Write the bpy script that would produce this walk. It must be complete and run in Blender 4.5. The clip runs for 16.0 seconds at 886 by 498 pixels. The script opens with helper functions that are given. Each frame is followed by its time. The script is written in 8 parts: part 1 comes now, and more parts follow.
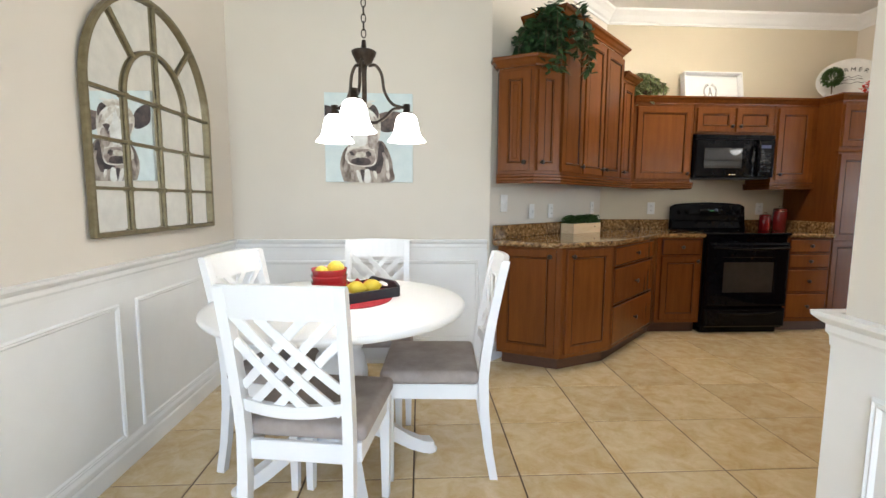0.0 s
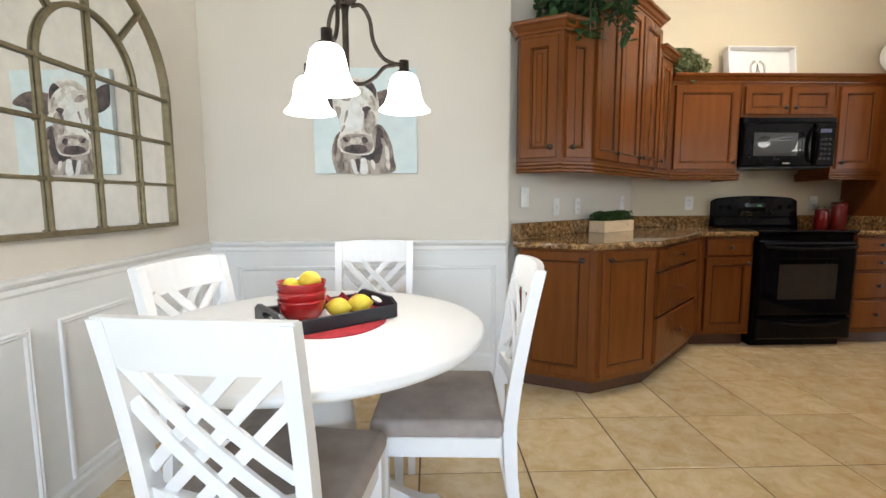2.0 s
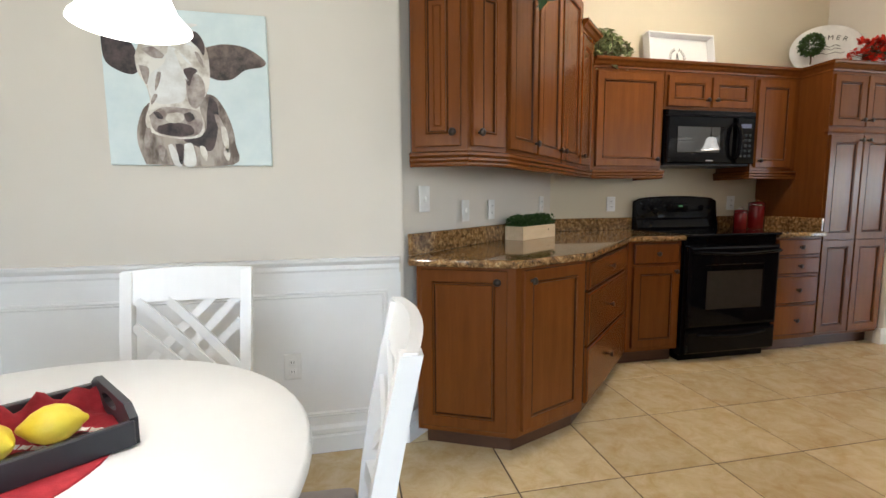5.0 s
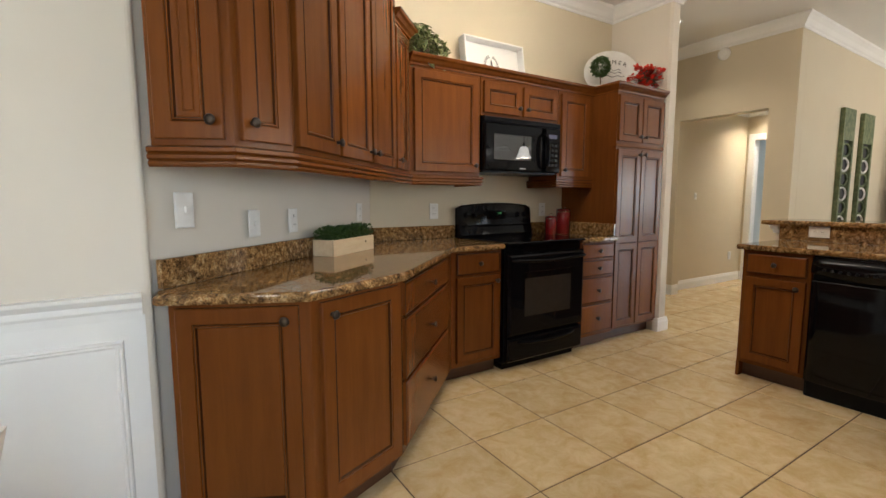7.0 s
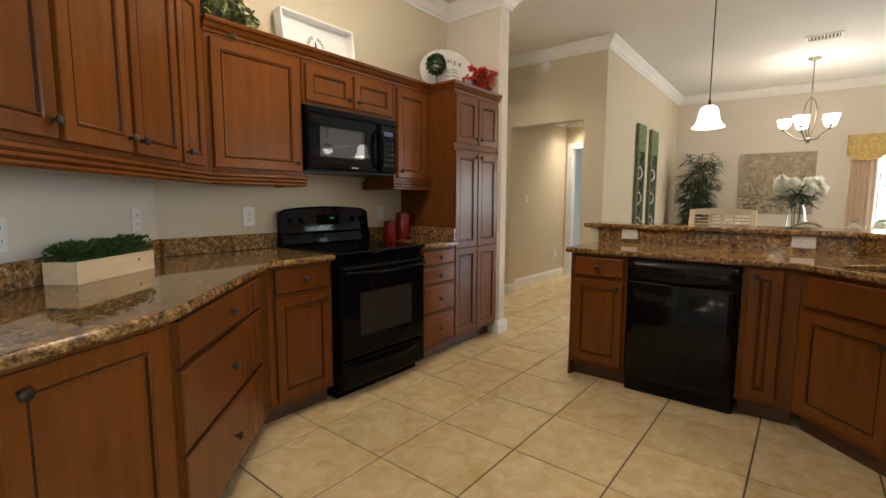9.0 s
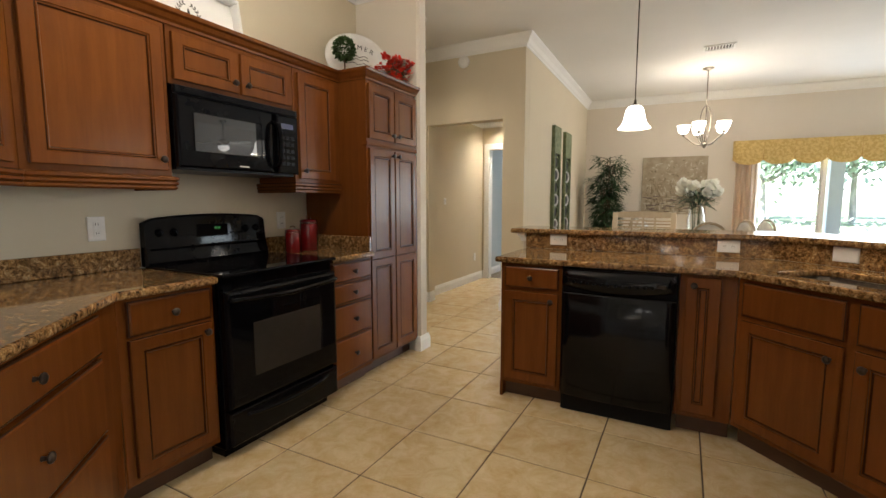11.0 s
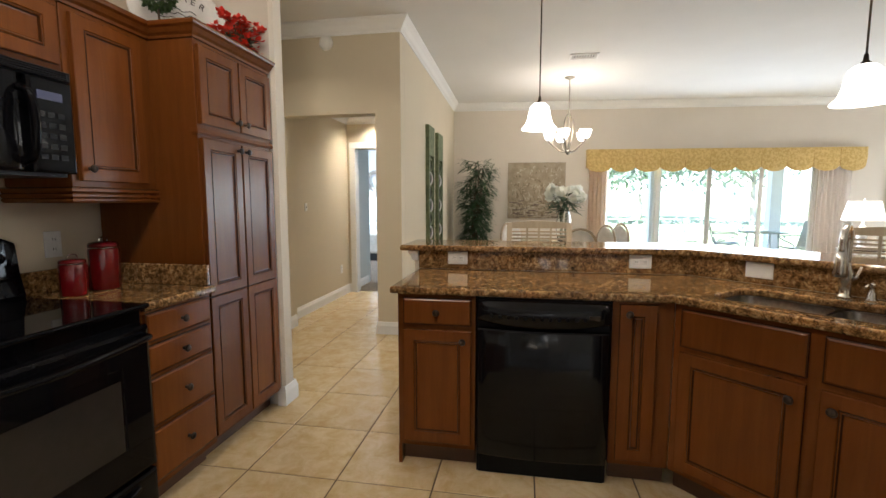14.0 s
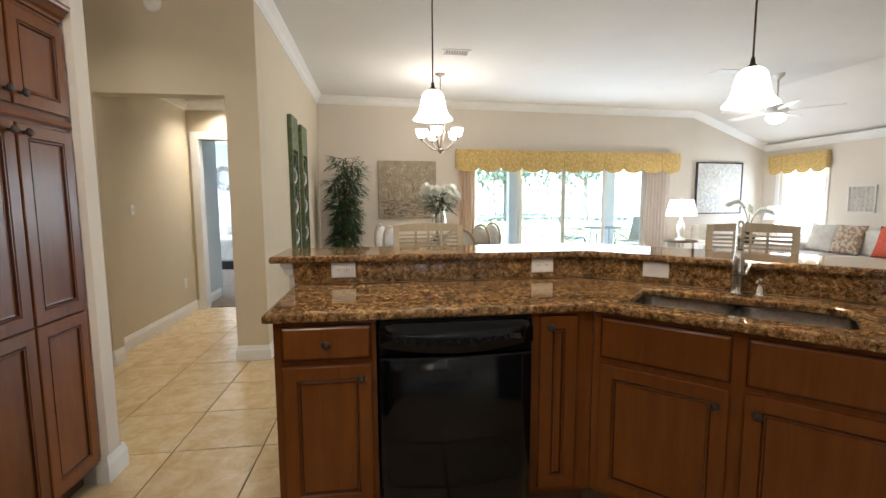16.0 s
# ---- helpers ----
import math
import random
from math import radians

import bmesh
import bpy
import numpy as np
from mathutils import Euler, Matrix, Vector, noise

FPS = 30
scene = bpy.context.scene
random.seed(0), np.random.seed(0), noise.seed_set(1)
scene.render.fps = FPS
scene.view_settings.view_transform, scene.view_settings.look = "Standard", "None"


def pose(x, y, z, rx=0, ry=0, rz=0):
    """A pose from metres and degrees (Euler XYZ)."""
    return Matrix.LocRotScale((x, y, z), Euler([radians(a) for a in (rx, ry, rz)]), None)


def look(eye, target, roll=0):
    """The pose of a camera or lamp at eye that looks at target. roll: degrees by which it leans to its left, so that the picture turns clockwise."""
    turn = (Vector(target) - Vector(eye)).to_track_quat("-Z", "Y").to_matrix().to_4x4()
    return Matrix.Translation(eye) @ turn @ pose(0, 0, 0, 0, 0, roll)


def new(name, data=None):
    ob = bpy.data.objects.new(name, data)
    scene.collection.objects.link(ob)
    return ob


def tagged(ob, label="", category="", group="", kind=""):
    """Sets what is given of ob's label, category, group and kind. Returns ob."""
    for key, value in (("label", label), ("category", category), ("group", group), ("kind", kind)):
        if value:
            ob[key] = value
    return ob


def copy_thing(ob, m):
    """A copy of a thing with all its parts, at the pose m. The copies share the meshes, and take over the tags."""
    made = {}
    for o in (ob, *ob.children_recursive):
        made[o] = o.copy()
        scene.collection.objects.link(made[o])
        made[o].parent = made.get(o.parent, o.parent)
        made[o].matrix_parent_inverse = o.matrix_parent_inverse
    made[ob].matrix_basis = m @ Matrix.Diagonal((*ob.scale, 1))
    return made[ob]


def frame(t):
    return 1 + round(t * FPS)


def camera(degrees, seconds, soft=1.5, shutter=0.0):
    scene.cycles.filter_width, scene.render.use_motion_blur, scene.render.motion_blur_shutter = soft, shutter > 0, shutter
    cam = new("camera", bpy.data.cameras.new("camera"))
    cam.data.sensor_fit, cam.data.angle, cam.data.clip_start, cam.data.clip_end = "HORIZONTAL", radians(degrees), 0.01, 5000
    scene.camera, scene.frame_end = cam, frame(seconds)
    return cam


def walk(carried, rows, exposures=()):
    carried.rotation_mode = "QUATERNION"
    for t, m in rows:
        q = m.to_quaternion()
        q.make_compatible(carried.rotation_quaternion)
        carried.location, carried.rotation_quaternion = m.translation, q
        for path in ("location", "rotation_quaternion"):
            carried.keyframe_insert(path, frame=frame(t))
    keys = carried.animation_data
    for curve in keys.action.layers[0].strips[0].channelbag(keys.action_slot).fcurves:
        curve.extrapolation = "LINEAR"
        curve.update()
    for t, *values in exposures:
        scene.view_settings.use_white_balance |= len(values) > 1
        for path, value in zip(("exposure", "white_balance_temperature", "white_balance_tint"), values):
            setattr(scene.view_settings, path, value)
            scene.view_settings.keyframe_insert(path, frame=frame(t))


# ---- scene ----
cam = camera(89.1, 16.0)
PATH = [
    (0, (0.092, 0.299, 1.182), (0.196, 2.284, 0.968), 0.3),
    (0.5, (0.095, 0.4, 1.175), (0.173, 2.387, 0.959), 0.2),
    (1, (0.103, 0.538, 1.167), (0.163, 2.525, 0.951), 0.1),
    (1.5, (0.112, 0.652, 1.153), (0.169, 2.64, 0.942), -0.1),
    (2, (0.115, 0.784, 1.146), (0.174, 2.772, 0.932), -0.2),
    (2.5, (0.114, 0.907, 1.133), (0.182, 2.895, 0.922), -0.3),
    (3, (0.123, 1.03, 1.114), (0.208, 3.018, 0.913), -0.5),
    (3.2, (0.135, 1.065, 1.106), (0.226, 3.053, 0.911), -0.5),
    (5.3, (0.398, 1.514, 1.168), (0.886, 3.441, 0.946), -0.4),
    (5.5, (0.425, 1.552, 1.17), (0.972, 3.463, 0.951), -0.4),
    (6, (0.501, 1.646, 1.183), (1.204, 3.505, 0.96), -0.2),
    (6.5, (0.571, 1.718, 1.198), (1.437, 3.507, 0.974), -0.1),
    (7, (0.642, 1.77, 1.198), (1.698, 3.455, 0.983), -0.1),
    (7.5, (0.71, 1.809, 1.2), (1.932, 3.377, 0.983), 0.0),
    (8, (0.802, 1.859, 1.194), (2.171, 3.301, 0.982), 0.1),
    (8.5, (0.886, 1.915, 1.203), (2.359, 3.251, 0.992), 0.0),
    (9, (0.974, 1.987, 1.219), (2.521, 3.237, 1.006), 0.2),
    (9.2, (0.997, 2.005, 1.219), (2.561, 3.234, 1.009), 0.0),
    (11.5, (1.401, 2.313, 1.253), (3.205, 3.153, 1.043), 0.1),
    (12, (1.506, 2.374, 1.26), (3.349, 3.12, 1.051), 0.1),
    (12.5, (1.612, 2.44, 1.268), (3.489, 3.097, 1.058), 0.1),
    (13, (1.705, 2.514, 1.267), (3.611, 3.085, 1.062), 0.0),
    (13.5, (1.785, 2.586, 1.28), (3.715, 3.067, 1.075), 0.0),
    (14, (1.866, 2.65, 1.303), (3.825, 2.996, 1.098), 0.0),
    (14.5, (1.94, 2.701, 1.315), (3.92, 2.883, 1.108), 0.1),
    (15, (2.026, 2.754, 1.309), (4.015, 2.758, 1.101), 0.0),
    (15.5, (2.136, 2.791, 1.306), (4.12, 2.656, 1.097), -0.1),
    (16, (2.248, 2.822, 1.31), (4.22, 2.566, 1.101), -0.3),
]
walk(cam, [(t, look(eye, target, roll)) for t, eye, target, roll in PATH],
     exposures=[(0, 2.88, 5880, 10), (3, 2.88, 5850, 10), (6, 2.82, 5950, 10), (9, 2.66, 6250, 10), (12, 2.65, 6000, 10), (16, 2.66, 5750, 10)])

# ---- world, sun, lamps ----
world = bpy.data.worlds.new("world")
scene.world = world
world.use_nodes = True
sky = world.node_tree.nodes.new("ShaderNodeTexSky")
sky.sky_type = "NISHITA"
sky.sun_disc = False
sky.sun_elevation = radians(52)
sky.sun_rotation = radians(-39)
world.node_tree.links.new(sky.outputs[0], world.node_tree.nodes["Background"].inputs[0])
world.node_tree.nodes["Background"].inputs[1].default_value = 0.15

sun_data = bpy.data.lights.new("sun", "SUN")
sun_data.energy, sun_data.angle, sun_data.color = 5.0, radians(0.6), (1.0, 0.95, 0.88)
sun = new("sun", sun_data)
sun.matrix_world = look((-20, 25, 36), (0, 0, 0))


def area_light(name, eye, target, w, h, watts, colour):
    d = bpy.data.lights.new(name, "AREA")
    d.shape, d.size, d.size_y, d.energy, d.color = "RECTANGLE", w, h, watts, colour
    ob = new(name, d)
    ob.matrix_world = look(eye, target)
    return ob


def bulb(name, at, watts, radius=0.03, colour=(1.0, 0.80, 0.58)):
    d = bpy.data.lights.new(name, "POINT")
    d.energy, d.shadow_soft_size, d.color = watts, radius, colour
    ob = new(name, d)
    ob.location = at
    return ob


DAY = (0.86, 0.94, 1.0)
area_light("slider_daylight", (10.02, -0.43, 1.05), (0, -0.43, 1.0), 3.3, 2.0, 16, DAY)
area_light("side_window_daylight", (9.68, -4.76, 1.35), (9.0, 0, 1.2), 0.9, 1.3, 5, DAY)
area_light("nook_window_daylight", (-0.05, -2.52, 1.45), (-0.05, 3, 1.3), 2.2, 1.7, 11.0, (0.90, 0.95, 1.0))
# added fill that brightens the bedroom; its wall has no window
area_light("bedroom_fill_light", (11.4, 7.52, 1.5), (11.4, 0, 1.0), 1.8, 1.4, 22, DAY)

# ---- materials ----
def material(name):
    m = bpy.data.materials.new(name)
    m.use_nodes = True
    nt = m.node_tree
    return m, nt, nt.nodes["Principled BSDF"]


def node(nt, kind, **values):
    n = nt.nodes.new(kind)
    for key, value in values.items():
        n.inputs[key.replace("_", " ")].default_value = value
    return n


def ramp(nt, stops):
    n = nt.nodes.new("ShaderNodeValToRGB")
    el = n.color_ramp.elements
    while len(el) < len(stops):
        el.new(0.5)
    for e, (p, c) in zip(el, stops):
        e.position, e.color = p, (*c, 1)
    return n


def coords(nt, scale=(1, 1, 1), space="Object"):
    c = nt.nodes.new("ShaderNodeTexCoord")
    mp = nt.nodes.new("ShaderNodeMapping")
    mp.inputs["Scale"].default_value = scale
    nt.links.new(c.outputs[space], mp.inputs["Vector"])
    return mp.outputs[0]


def world_coords(nt, scale=(1, 1, 1)):
    g = nt.nodes.new("ShaderNodeNewGeometry")
    mp = nt.nodes.new("ShaderNodeMapping")
    mp.inputs["Scale"].default_value = scale
    nt.links.new(g.outputs["Position"], mp.inputs["Vector"])
    return mp.outputs[0]


def bumpy(nt, bsdf, height, strength, distance=0.01):
    b = node(nt, "ShaderNodeBump", Strength=strength, Distance=distance)
    nt.links.new(height, b.inputs["Height"])
    nt.links.new(b.outputs[0], bsdf.inputs["Normal"])


def mottled(name, a, b, scale, rough=0.5, metal=0.0, bump=0.0, fine=None, stretch=(1, 1, 1), spread=(0.35, 0.65), coat=0.0, detail=4.0):
    """Two tones mixed by noise, with fine relief."""
    m, nt, p = material(name)
    v = world_coords(nt, stretch)
    n = node(nt, "ShaderNodeTexNoise", Scale=scale, Detail=detail, Roughness=0.6)
    nt.links.new(v, n.inputs["Vector"])
    r = ramp(nt, [(spread[0], a), (spread[1], b)])
    nt.links.new(n.outputs[0], r.inputs[0])
    nt.links.new(r.outputs[0], p.inputs["Base Color"])
    p.inputs["Roughness"].default_value = rough
    p.inputs["Metallic"].default_value = metal
    p.inputs["Coat Weight"].default_value = coat
    p.inputs["Coat Roughness"].default_value = 0.15
    if bump:
        f = node(nt, "ShaderNodeTexNoise", Scale=fine or scale * 8, Detail=3.0)
        nt.links.new(v, f.inputs["Vector"])
        bumpy(nt, p, f.outputs[0], bump, 0.004)
    return m


def wood(name, dark, light, grain=(14, 14, 1.2), rough=0.38, coat=0.25, mottle=1.6):
    """Stained wood: grain stretched along the upright, blotches over it, each piece a little different."""
    m, nt, p = material(name)
    v = coords(nt, grain)
    n = node(nt, "ShaderNodeTexNoise", Scale=3.0, Detail=6.0, Roughness=0.65, Distortion=0.4)
    nt.links.new(v, n.inputs["Vector"])
    v2 = world_coords(nt)
    n2 = node(nt, "ShaderNodeTexNoise", Scale=mottle, Detail=3.0)
    nt.links.new(v2, n2.inputs["Vector"])
    add = nt.nodes.new("ShaderNodeMath")
    add.operation = "MULTIPLY_ADD"
    add.inputs[1].default_value = 0.55
    nt.links.new(n.outputs[0], add.inputs[0])
    half = nt.nodes.new("ShaderNodeMath")
    half.operation = "MULTIPLY"
    half.inputs[1].default_value = 0.45
    nt.links.new(n2.outputs[0], half.inputs[0])
    nt.links.new(half.outputs[0], add.inputs[2])
    r = ramp(nt, [(0.32, dark), (0.68, light)])
    nt.links.new(add.outputs[0], r.inputs[0])
    info = nt.nodes.new("ShaderNodeObjectInfo")
    hsv = nt.nodes.new("ShaderNodeHueSaturation")
    mr = node(nt, "ShaderNodeMapRange")
    mr.inputs["To Min"].default_value, mr.inputs["To Max"].default_value = 0.88, 1.12
    nt.links.new(info.outputs["Random"], mr.inputs["Value"])
    nt.links.new(mr.outputs[0], hsv.inputs["Value"])
    nt.links.new(r.outputs[0], hsv.inputs["Color"])
    nt.links.new(hsv.outputs[0], p.inputs["Base Color"])
    p.inputs["Roughness"].default_value = rough
    p.inputs["Coat Weight"].default_value = coat
    p.inputs["Coat Roughness"].default_value = 0.2
    bumpy(nt, p, n.outputs[0], 0.06, 0.003)
    return m


def glowing(name, colour, strength, base=(0.9, 0.88, 0.84)):
    m, nt, p = material(name)
    p.inputs["Base Color"].default_value = (*base, 1)
    p.inputs["Roughness"].default_value = 0.35
    p.inputs["Emission Color"].default_value = (*colour, 1)
    p.inputs["Emission Strength"].default_value = strength
    return m


def plain(name, colour, rough=0.4, metal=0.0, bump=0.03):
    c2 = tuple(c * 0.9 for c in colour)
    return mottled(name, c2, colour, 18, rough, metal, bump, 120)


def granite(name):
    m, nt, p = material(name)
    v = world_coords(nt)
    big = node(nt, "ShaderNodeTexNoise", Scale=44.0, Detail=8.0, Roughness=0.80, Distortion=0.4)
    nt.links.new(v, big.inputs["Vector"])
    base = ramp(nt, [(0.36, (0.030, 0.020, 0.014)), (0.44, (0.14, 0.085, 0.042)), (0.52, (0.32, 0.205, 0.095)), (0.64, (0.58, 0.48, 0.34))])
    nt.links.new(big.outputs[0], base.inputs[0])
    vor = node(nt, "ShaderNodeTexVoronoi", Scale=190.0)
    nt.links.new(v, vor.inputs["Vector"])
    flow = node(nt, "ShaderNodeTexNoise", Scale=7.0, Detail=5.0, Roughness=0.65, Distortion=1.6)
    nt.links.new(v, flow.inputs["Vector"])
    veins = ramp(nt, [(0.36, (0.52, 0.45, 0.37)), (0.60, (1.15, 1.05, 0.85))])
    nt.links.new(flow.outputs[0], veins.inputs[0])
    over = nt.nodes.new("ShaderNodeMixRGB")
    over.blend_type = "MULTIPLY"
    over.inputs[0].default_value = 0.85
    nt.links.new(base.outputs[0], over.inputs[1])
    nt.links.new(veins.outputs[0], over.inputs[2])
    speck = ramp(nt, [(0.0, (0.15, 0.10, 0.06)), (0.35, (0.75, 0.68, 0.55)), (0.8, (1.15, 1.0, 0.85))])
    nt.links.new(vor.outputs["Color"], speck.inputs[0])
    mix = nt.nodes.new("ShaderNodeMix")
    mix.data_type, mix.blend_type = "RGBA", "MULTIPLY"
    mix.inputs["Factor"].default_value = 0.75
    nt.links.new(over.outputs[0], mix.inputs["A"])
    nt.links.new(speck.outputs[0], mix.inputs["B"])
    nt.links.new(mix.outputs["Result"], p.inputs["Base Color"])
    p.inputs["Roughness"].default_value = 0.05
    p.inputs["Specular IOR Level"].default_value = 0.52
    return m


def tile_stone(name):
    m, nt, p = material(name)
    info = nt.nodes.new("ShaderNodeObjectInfo")
    g = nt.nodes.new("ShaderNodeNewGeometry")
    shift = nt.nodes.new("ShaderNodeVectorMath")
    shift.operation = "MULTIPLY_ADD"
    shift.inputs[1].default_value = (17, 31, 9)
    nt.links.new(info.outputs["Random"], shift.inputs[0])
    nt.links.new(g.outputs["Position"], shift.inputs[2])
    n = node(nt, "ShaderNodeTexNoise", Scale=9.0, Detail=9.0, Roughness=0.70, Distortion=0.5)
    nt.links.new(shift.outputs[0], n.inputs["Vector"])
    # soft orange-tan clouds over pale beige, with a fine grain
    spread = node(nt, "ShaderNodeMapRange")
    spread.inputs["From Min"].default_value, spread.inputs["From Max"].default_value = 0.33, 0.62
    nt.links.new(n.outputs[0], spread.inputs["Value"])
    r = nt.nodes.new("ShaderNodeMixRGB")
    r.inputs[1].default_value = (0.57, 0.400, 0.190, 1)
    r.inputs[2].default_value = (0.715, 0.580, 0.360, 1)
    nt.links.new(spread.outputs[0], r.inputs[0])
    hsv = nt.nodes.new("ShaderNodeHueSaturation")
    mr = node(nt, "ShaderNodeMapRange")
    mr.inputs["To Min"].default_value, mr.inputs["To Max"].default_value = 0.93, 1.06
    nt.links.new(info.outputs["Random"], mr.inputs["Value"])
    nt.links.new(mr.outputs[0], hsv.inputs["Value"])
    nt.links.new(r.outputs[0], hsv.inputs["Color"])
    nt.links.new(hsv.outputs[0], p.inputs["Base Color"])
    rr = node(nt, "ShaderNodeMapRange")
    rr.inputs["To Min"].default_value, rr.inputs["To Max"].default_value = 0.20, 0.30
    nt.links.new(n.outputs[0], rr.inputs["Value"])
    nt.links.new(rr.outputs[0], p.inputs["Roughness"])
    f = node(nt, "ShaderNodeTexNoise", Scale=14.0, Detail=4.0)
    nt.links.new(shift.outputs[0], f.inputs["Vector"])
    bumpy(nt, p, f.outputs[0], 0.03, 0.002)
    return m


def glass(name, colour=(1, 1, 1), rough=0.0, ior=1.45):
    m, nt, p = material(name)
    p.inputs["Base Color"].default_value = (*colour, 1)
    p.inputs["Transmission Weight"].default_value = 1.0
    p.inputs["Roughness"].default_value = rough
    p.inputs["IOR"].default_value = ior
    return m


WALL = mottled("greige_wall_paint", (0.66, 0.605, 0.53), (0.69, 0.635, 0.56), 0.9, 0.75, bump=0.05, fine=160)
TAN = mottled("tan_wall_paint", (0.60, 0.525, 0.395), (0.63, 0.555, 0.42), 0.8, 0.75, bump=0.05, fine=160)
GREY = mottled("blue_grey_wall_paint", (0.50, 0.53, 0.53), (0.54, 0.57, 0.57), 0.8, 0.75, bump=0.05, fine=160)
CEIL = mottled("ceiling_paint", (0.72, 0.71, 0.69), (0.75, 0.74, 0.72), 1.2, 0.85, bump=0.10, fine=220)
WHITE = mottled("white_trim_paint", (0.78, 0.78, 0.775), (0.82, 0.82, 0.815), 2.5, 0.42, bump=0.015, fine=60)
CHAIRW = mottled("white_furniture_paint", (0.79, 0.79, 0.79), (0.83, 0.83, 0.83), 3.0, 0.36, bump=0.02, fine=50, coat=0.1)
MAPLE = wood("stained_maple", (0.116, 0.0345, 0.0068), (0.178, 0.0565, 0.0108), grain=(9, 9, 0.8), rough=0.23, coat=0.0)
MAPLE.node_tree.nodes["Principled BSDF"].inputs["Specular IOR Level"].default_value = 0.24
GLAZE = wood("dark_glaze", (0.036, 0.0108, 0.0025), (0.058, 0.018, 0.004), rough=0.35, coat=0.0)
GLAZE.node_tree.nodes["Principled BSDF"].inputs["Specular IOR Level"].default_value = 0.08
TOE = wood("toe_kick_wood", (0.055, 0.018, 0.006), (0.10, 0.036, 0.011), grain=(1.2, 14, 14), rough=0.5)
GRANITE = granite("brown_granite")
TILE = tile_stone("beige_floor_tile")
GROUT = mottled("floor_grout", (0.075, 0.048, 0.028), (0.12, 0.080, 0.048), 6, 0.9, bump=0.3, fine=200)
BLACK = plain("black_enamel", (0.004, 0.004, 0.005), 0.05, 0.0, 0.0)
BLACK.node_tree.nodes["Principled BSDF"].inputs["Specular IOR Level"].default_value = 0.13
BLACKD = plain("black_dishwasher_front", (0.004, 0.004, 0.005), 0.09, 0.0, 0.0)
BLACKD.node_tree.nodes["Principled BSDF"].inputs["Specular IOR Level"].default_value = 0.24
BLACKM = plain("black_plastic", (0.006, 0.006, 0.007), 0.28, 0.0, 0.02)
BLACKG = plain("black_glass", (0.004, 0.004, 0.005), 0.03, 0.0, 0.0)
# grey-brown base stands in for the floor mirrored in the oven window
OVENG = plain("oven_window_glass", (0.034, 0.029, 0.025), 0.05, 0.0, 0.0)
for dark in (BLACKM, BLACKG, OVENG):
    dark.node_tree.nodes["Principled BSDF"].inputs["Specular IOR Level"].default_value = 0.12
BRONZE = mottled("oil_rubbed_bronze", (0.030, 0.022, 0.017), (0.075, 0.055, 0.040), 30, 0.42, 0.75, bump=0.1, fine=90)
NICKEL = mottled("brushed_nickel", (0.52, 0.50, 0.46), (0.62, 0.60, 0.56), 60, 0.26, 1.0, bump=0.02, fine=300)
STEEL = mottled("stainless_steel", (0.20, 0.185, 0.165), (0.27, 0.25, 0.225), 70, 0.28, 1.0, bump=0.02, fine=300)
CHROME = plain("chrome", (0.80, 0.80, 0.80), 0.08, 1.0, 0.0)
PLATE = plain("white_plastic", (0.82, 0.81, 0.79), 0.35)
DARKSLOT = plain("dark_slot", (0.02, 0.02, 0.02), 0.6)
SUEDE = mottled("taupe_suede", (0.29, 0.245, 0.220), (0.42, 0.365, 0.335), 7, 0.95, bump=0.25, fine=320, spread=(0.35, 0.7))
SHADEGLASS = glowing("lit_white_glass", (1.0, 0.93, 0.82), 0.75)
LAMPSHADE = glowing("lit_fabric_shade", (1.0, 0.93, 0.82), 0.28)
MIRROR = plain("mirror_silver", (0.93, 0.93, 0.92), 0.0, 1.0, 0.0)
MFRAME = mottled("antique_gold_metal", (0.150, 0.120, 0.062), (0.20, 0.162, 0.090), 40, 0.42, 0.45, bump=0.08, fine=120)
CLEAR = glass("clear_glass", (0.97, 1.0, 0.99))
PANE = glass("window_glass", (1, 1, 1), 0.0, 1.02)
LEAF = mottled("dark_green_leaf", (0.012, 0.038, 0.012), (0.045, 0.105, 0.030), 35, 0.5)
LEAF2 = mottled("variegated_leaf", (0.06, 0.12, 0.02), (0.42, 0.43, 0.20), 45, 0.5)
BOXWOOD = mottled("boxwood_leaf", (0.014, 0.040, 0.006), (0.060, 0.12, 0.020), 60, 0.55)
STEM = plain("brown_stem", (0.10, 0.065, 0.035), 0.7)
PINE = wood("pale_pine", (0.58, 0.42, 0.25), (0.74, 0.60, 0.41), grain=(2, 14, 14), rough=0.6, coat=0.0)
RED = mottled("red_ceramic", (0.36, 0.010, 0.012), (0.46, 0.014, 0.016), 10, 0.14, coat=0.4)
REDCLOTH = mottled("red_cloth", (0.30, 0.012, 0.022), (0.42, 0.024, 0.036), 40, 0.9, bump=0.3, fine=400)
LEMON = mottled("lemon_peel", (0.62, 0.46, 0.025), (0.76, 0.62, 0.06), 12, 0.42, bump=0.25, fine=260)
TRAYB = plain("black_painted_wood", (0.018, 0.020, 0.026), 0.38)
TICKING = mottled("patterned_tray_liner", (0.45, 0.42, 0.40), (0.76, 0.73, 0.70), 120, 0.6)
LINEN = mottled("off_white_upholstery", (0.60, 0.57, 0.52), (0.70, 0.67, 0.62), 12, 0.95, bump=0.25, fine=300)
VALANCE = mottled("gold_patterned_fabric", (0.52, 0.36, 0.12), (0.66, 0.49, 0.20), 26, 0.9, bump=0.2, fine=200, spread=(0.42, 0.6))
SHEER = mottled("cream_curtain", (0.70, 0.58, 0.46), (0.80, 0.70, 0.58), 8, 0.9, bump=0.1, fine=200)


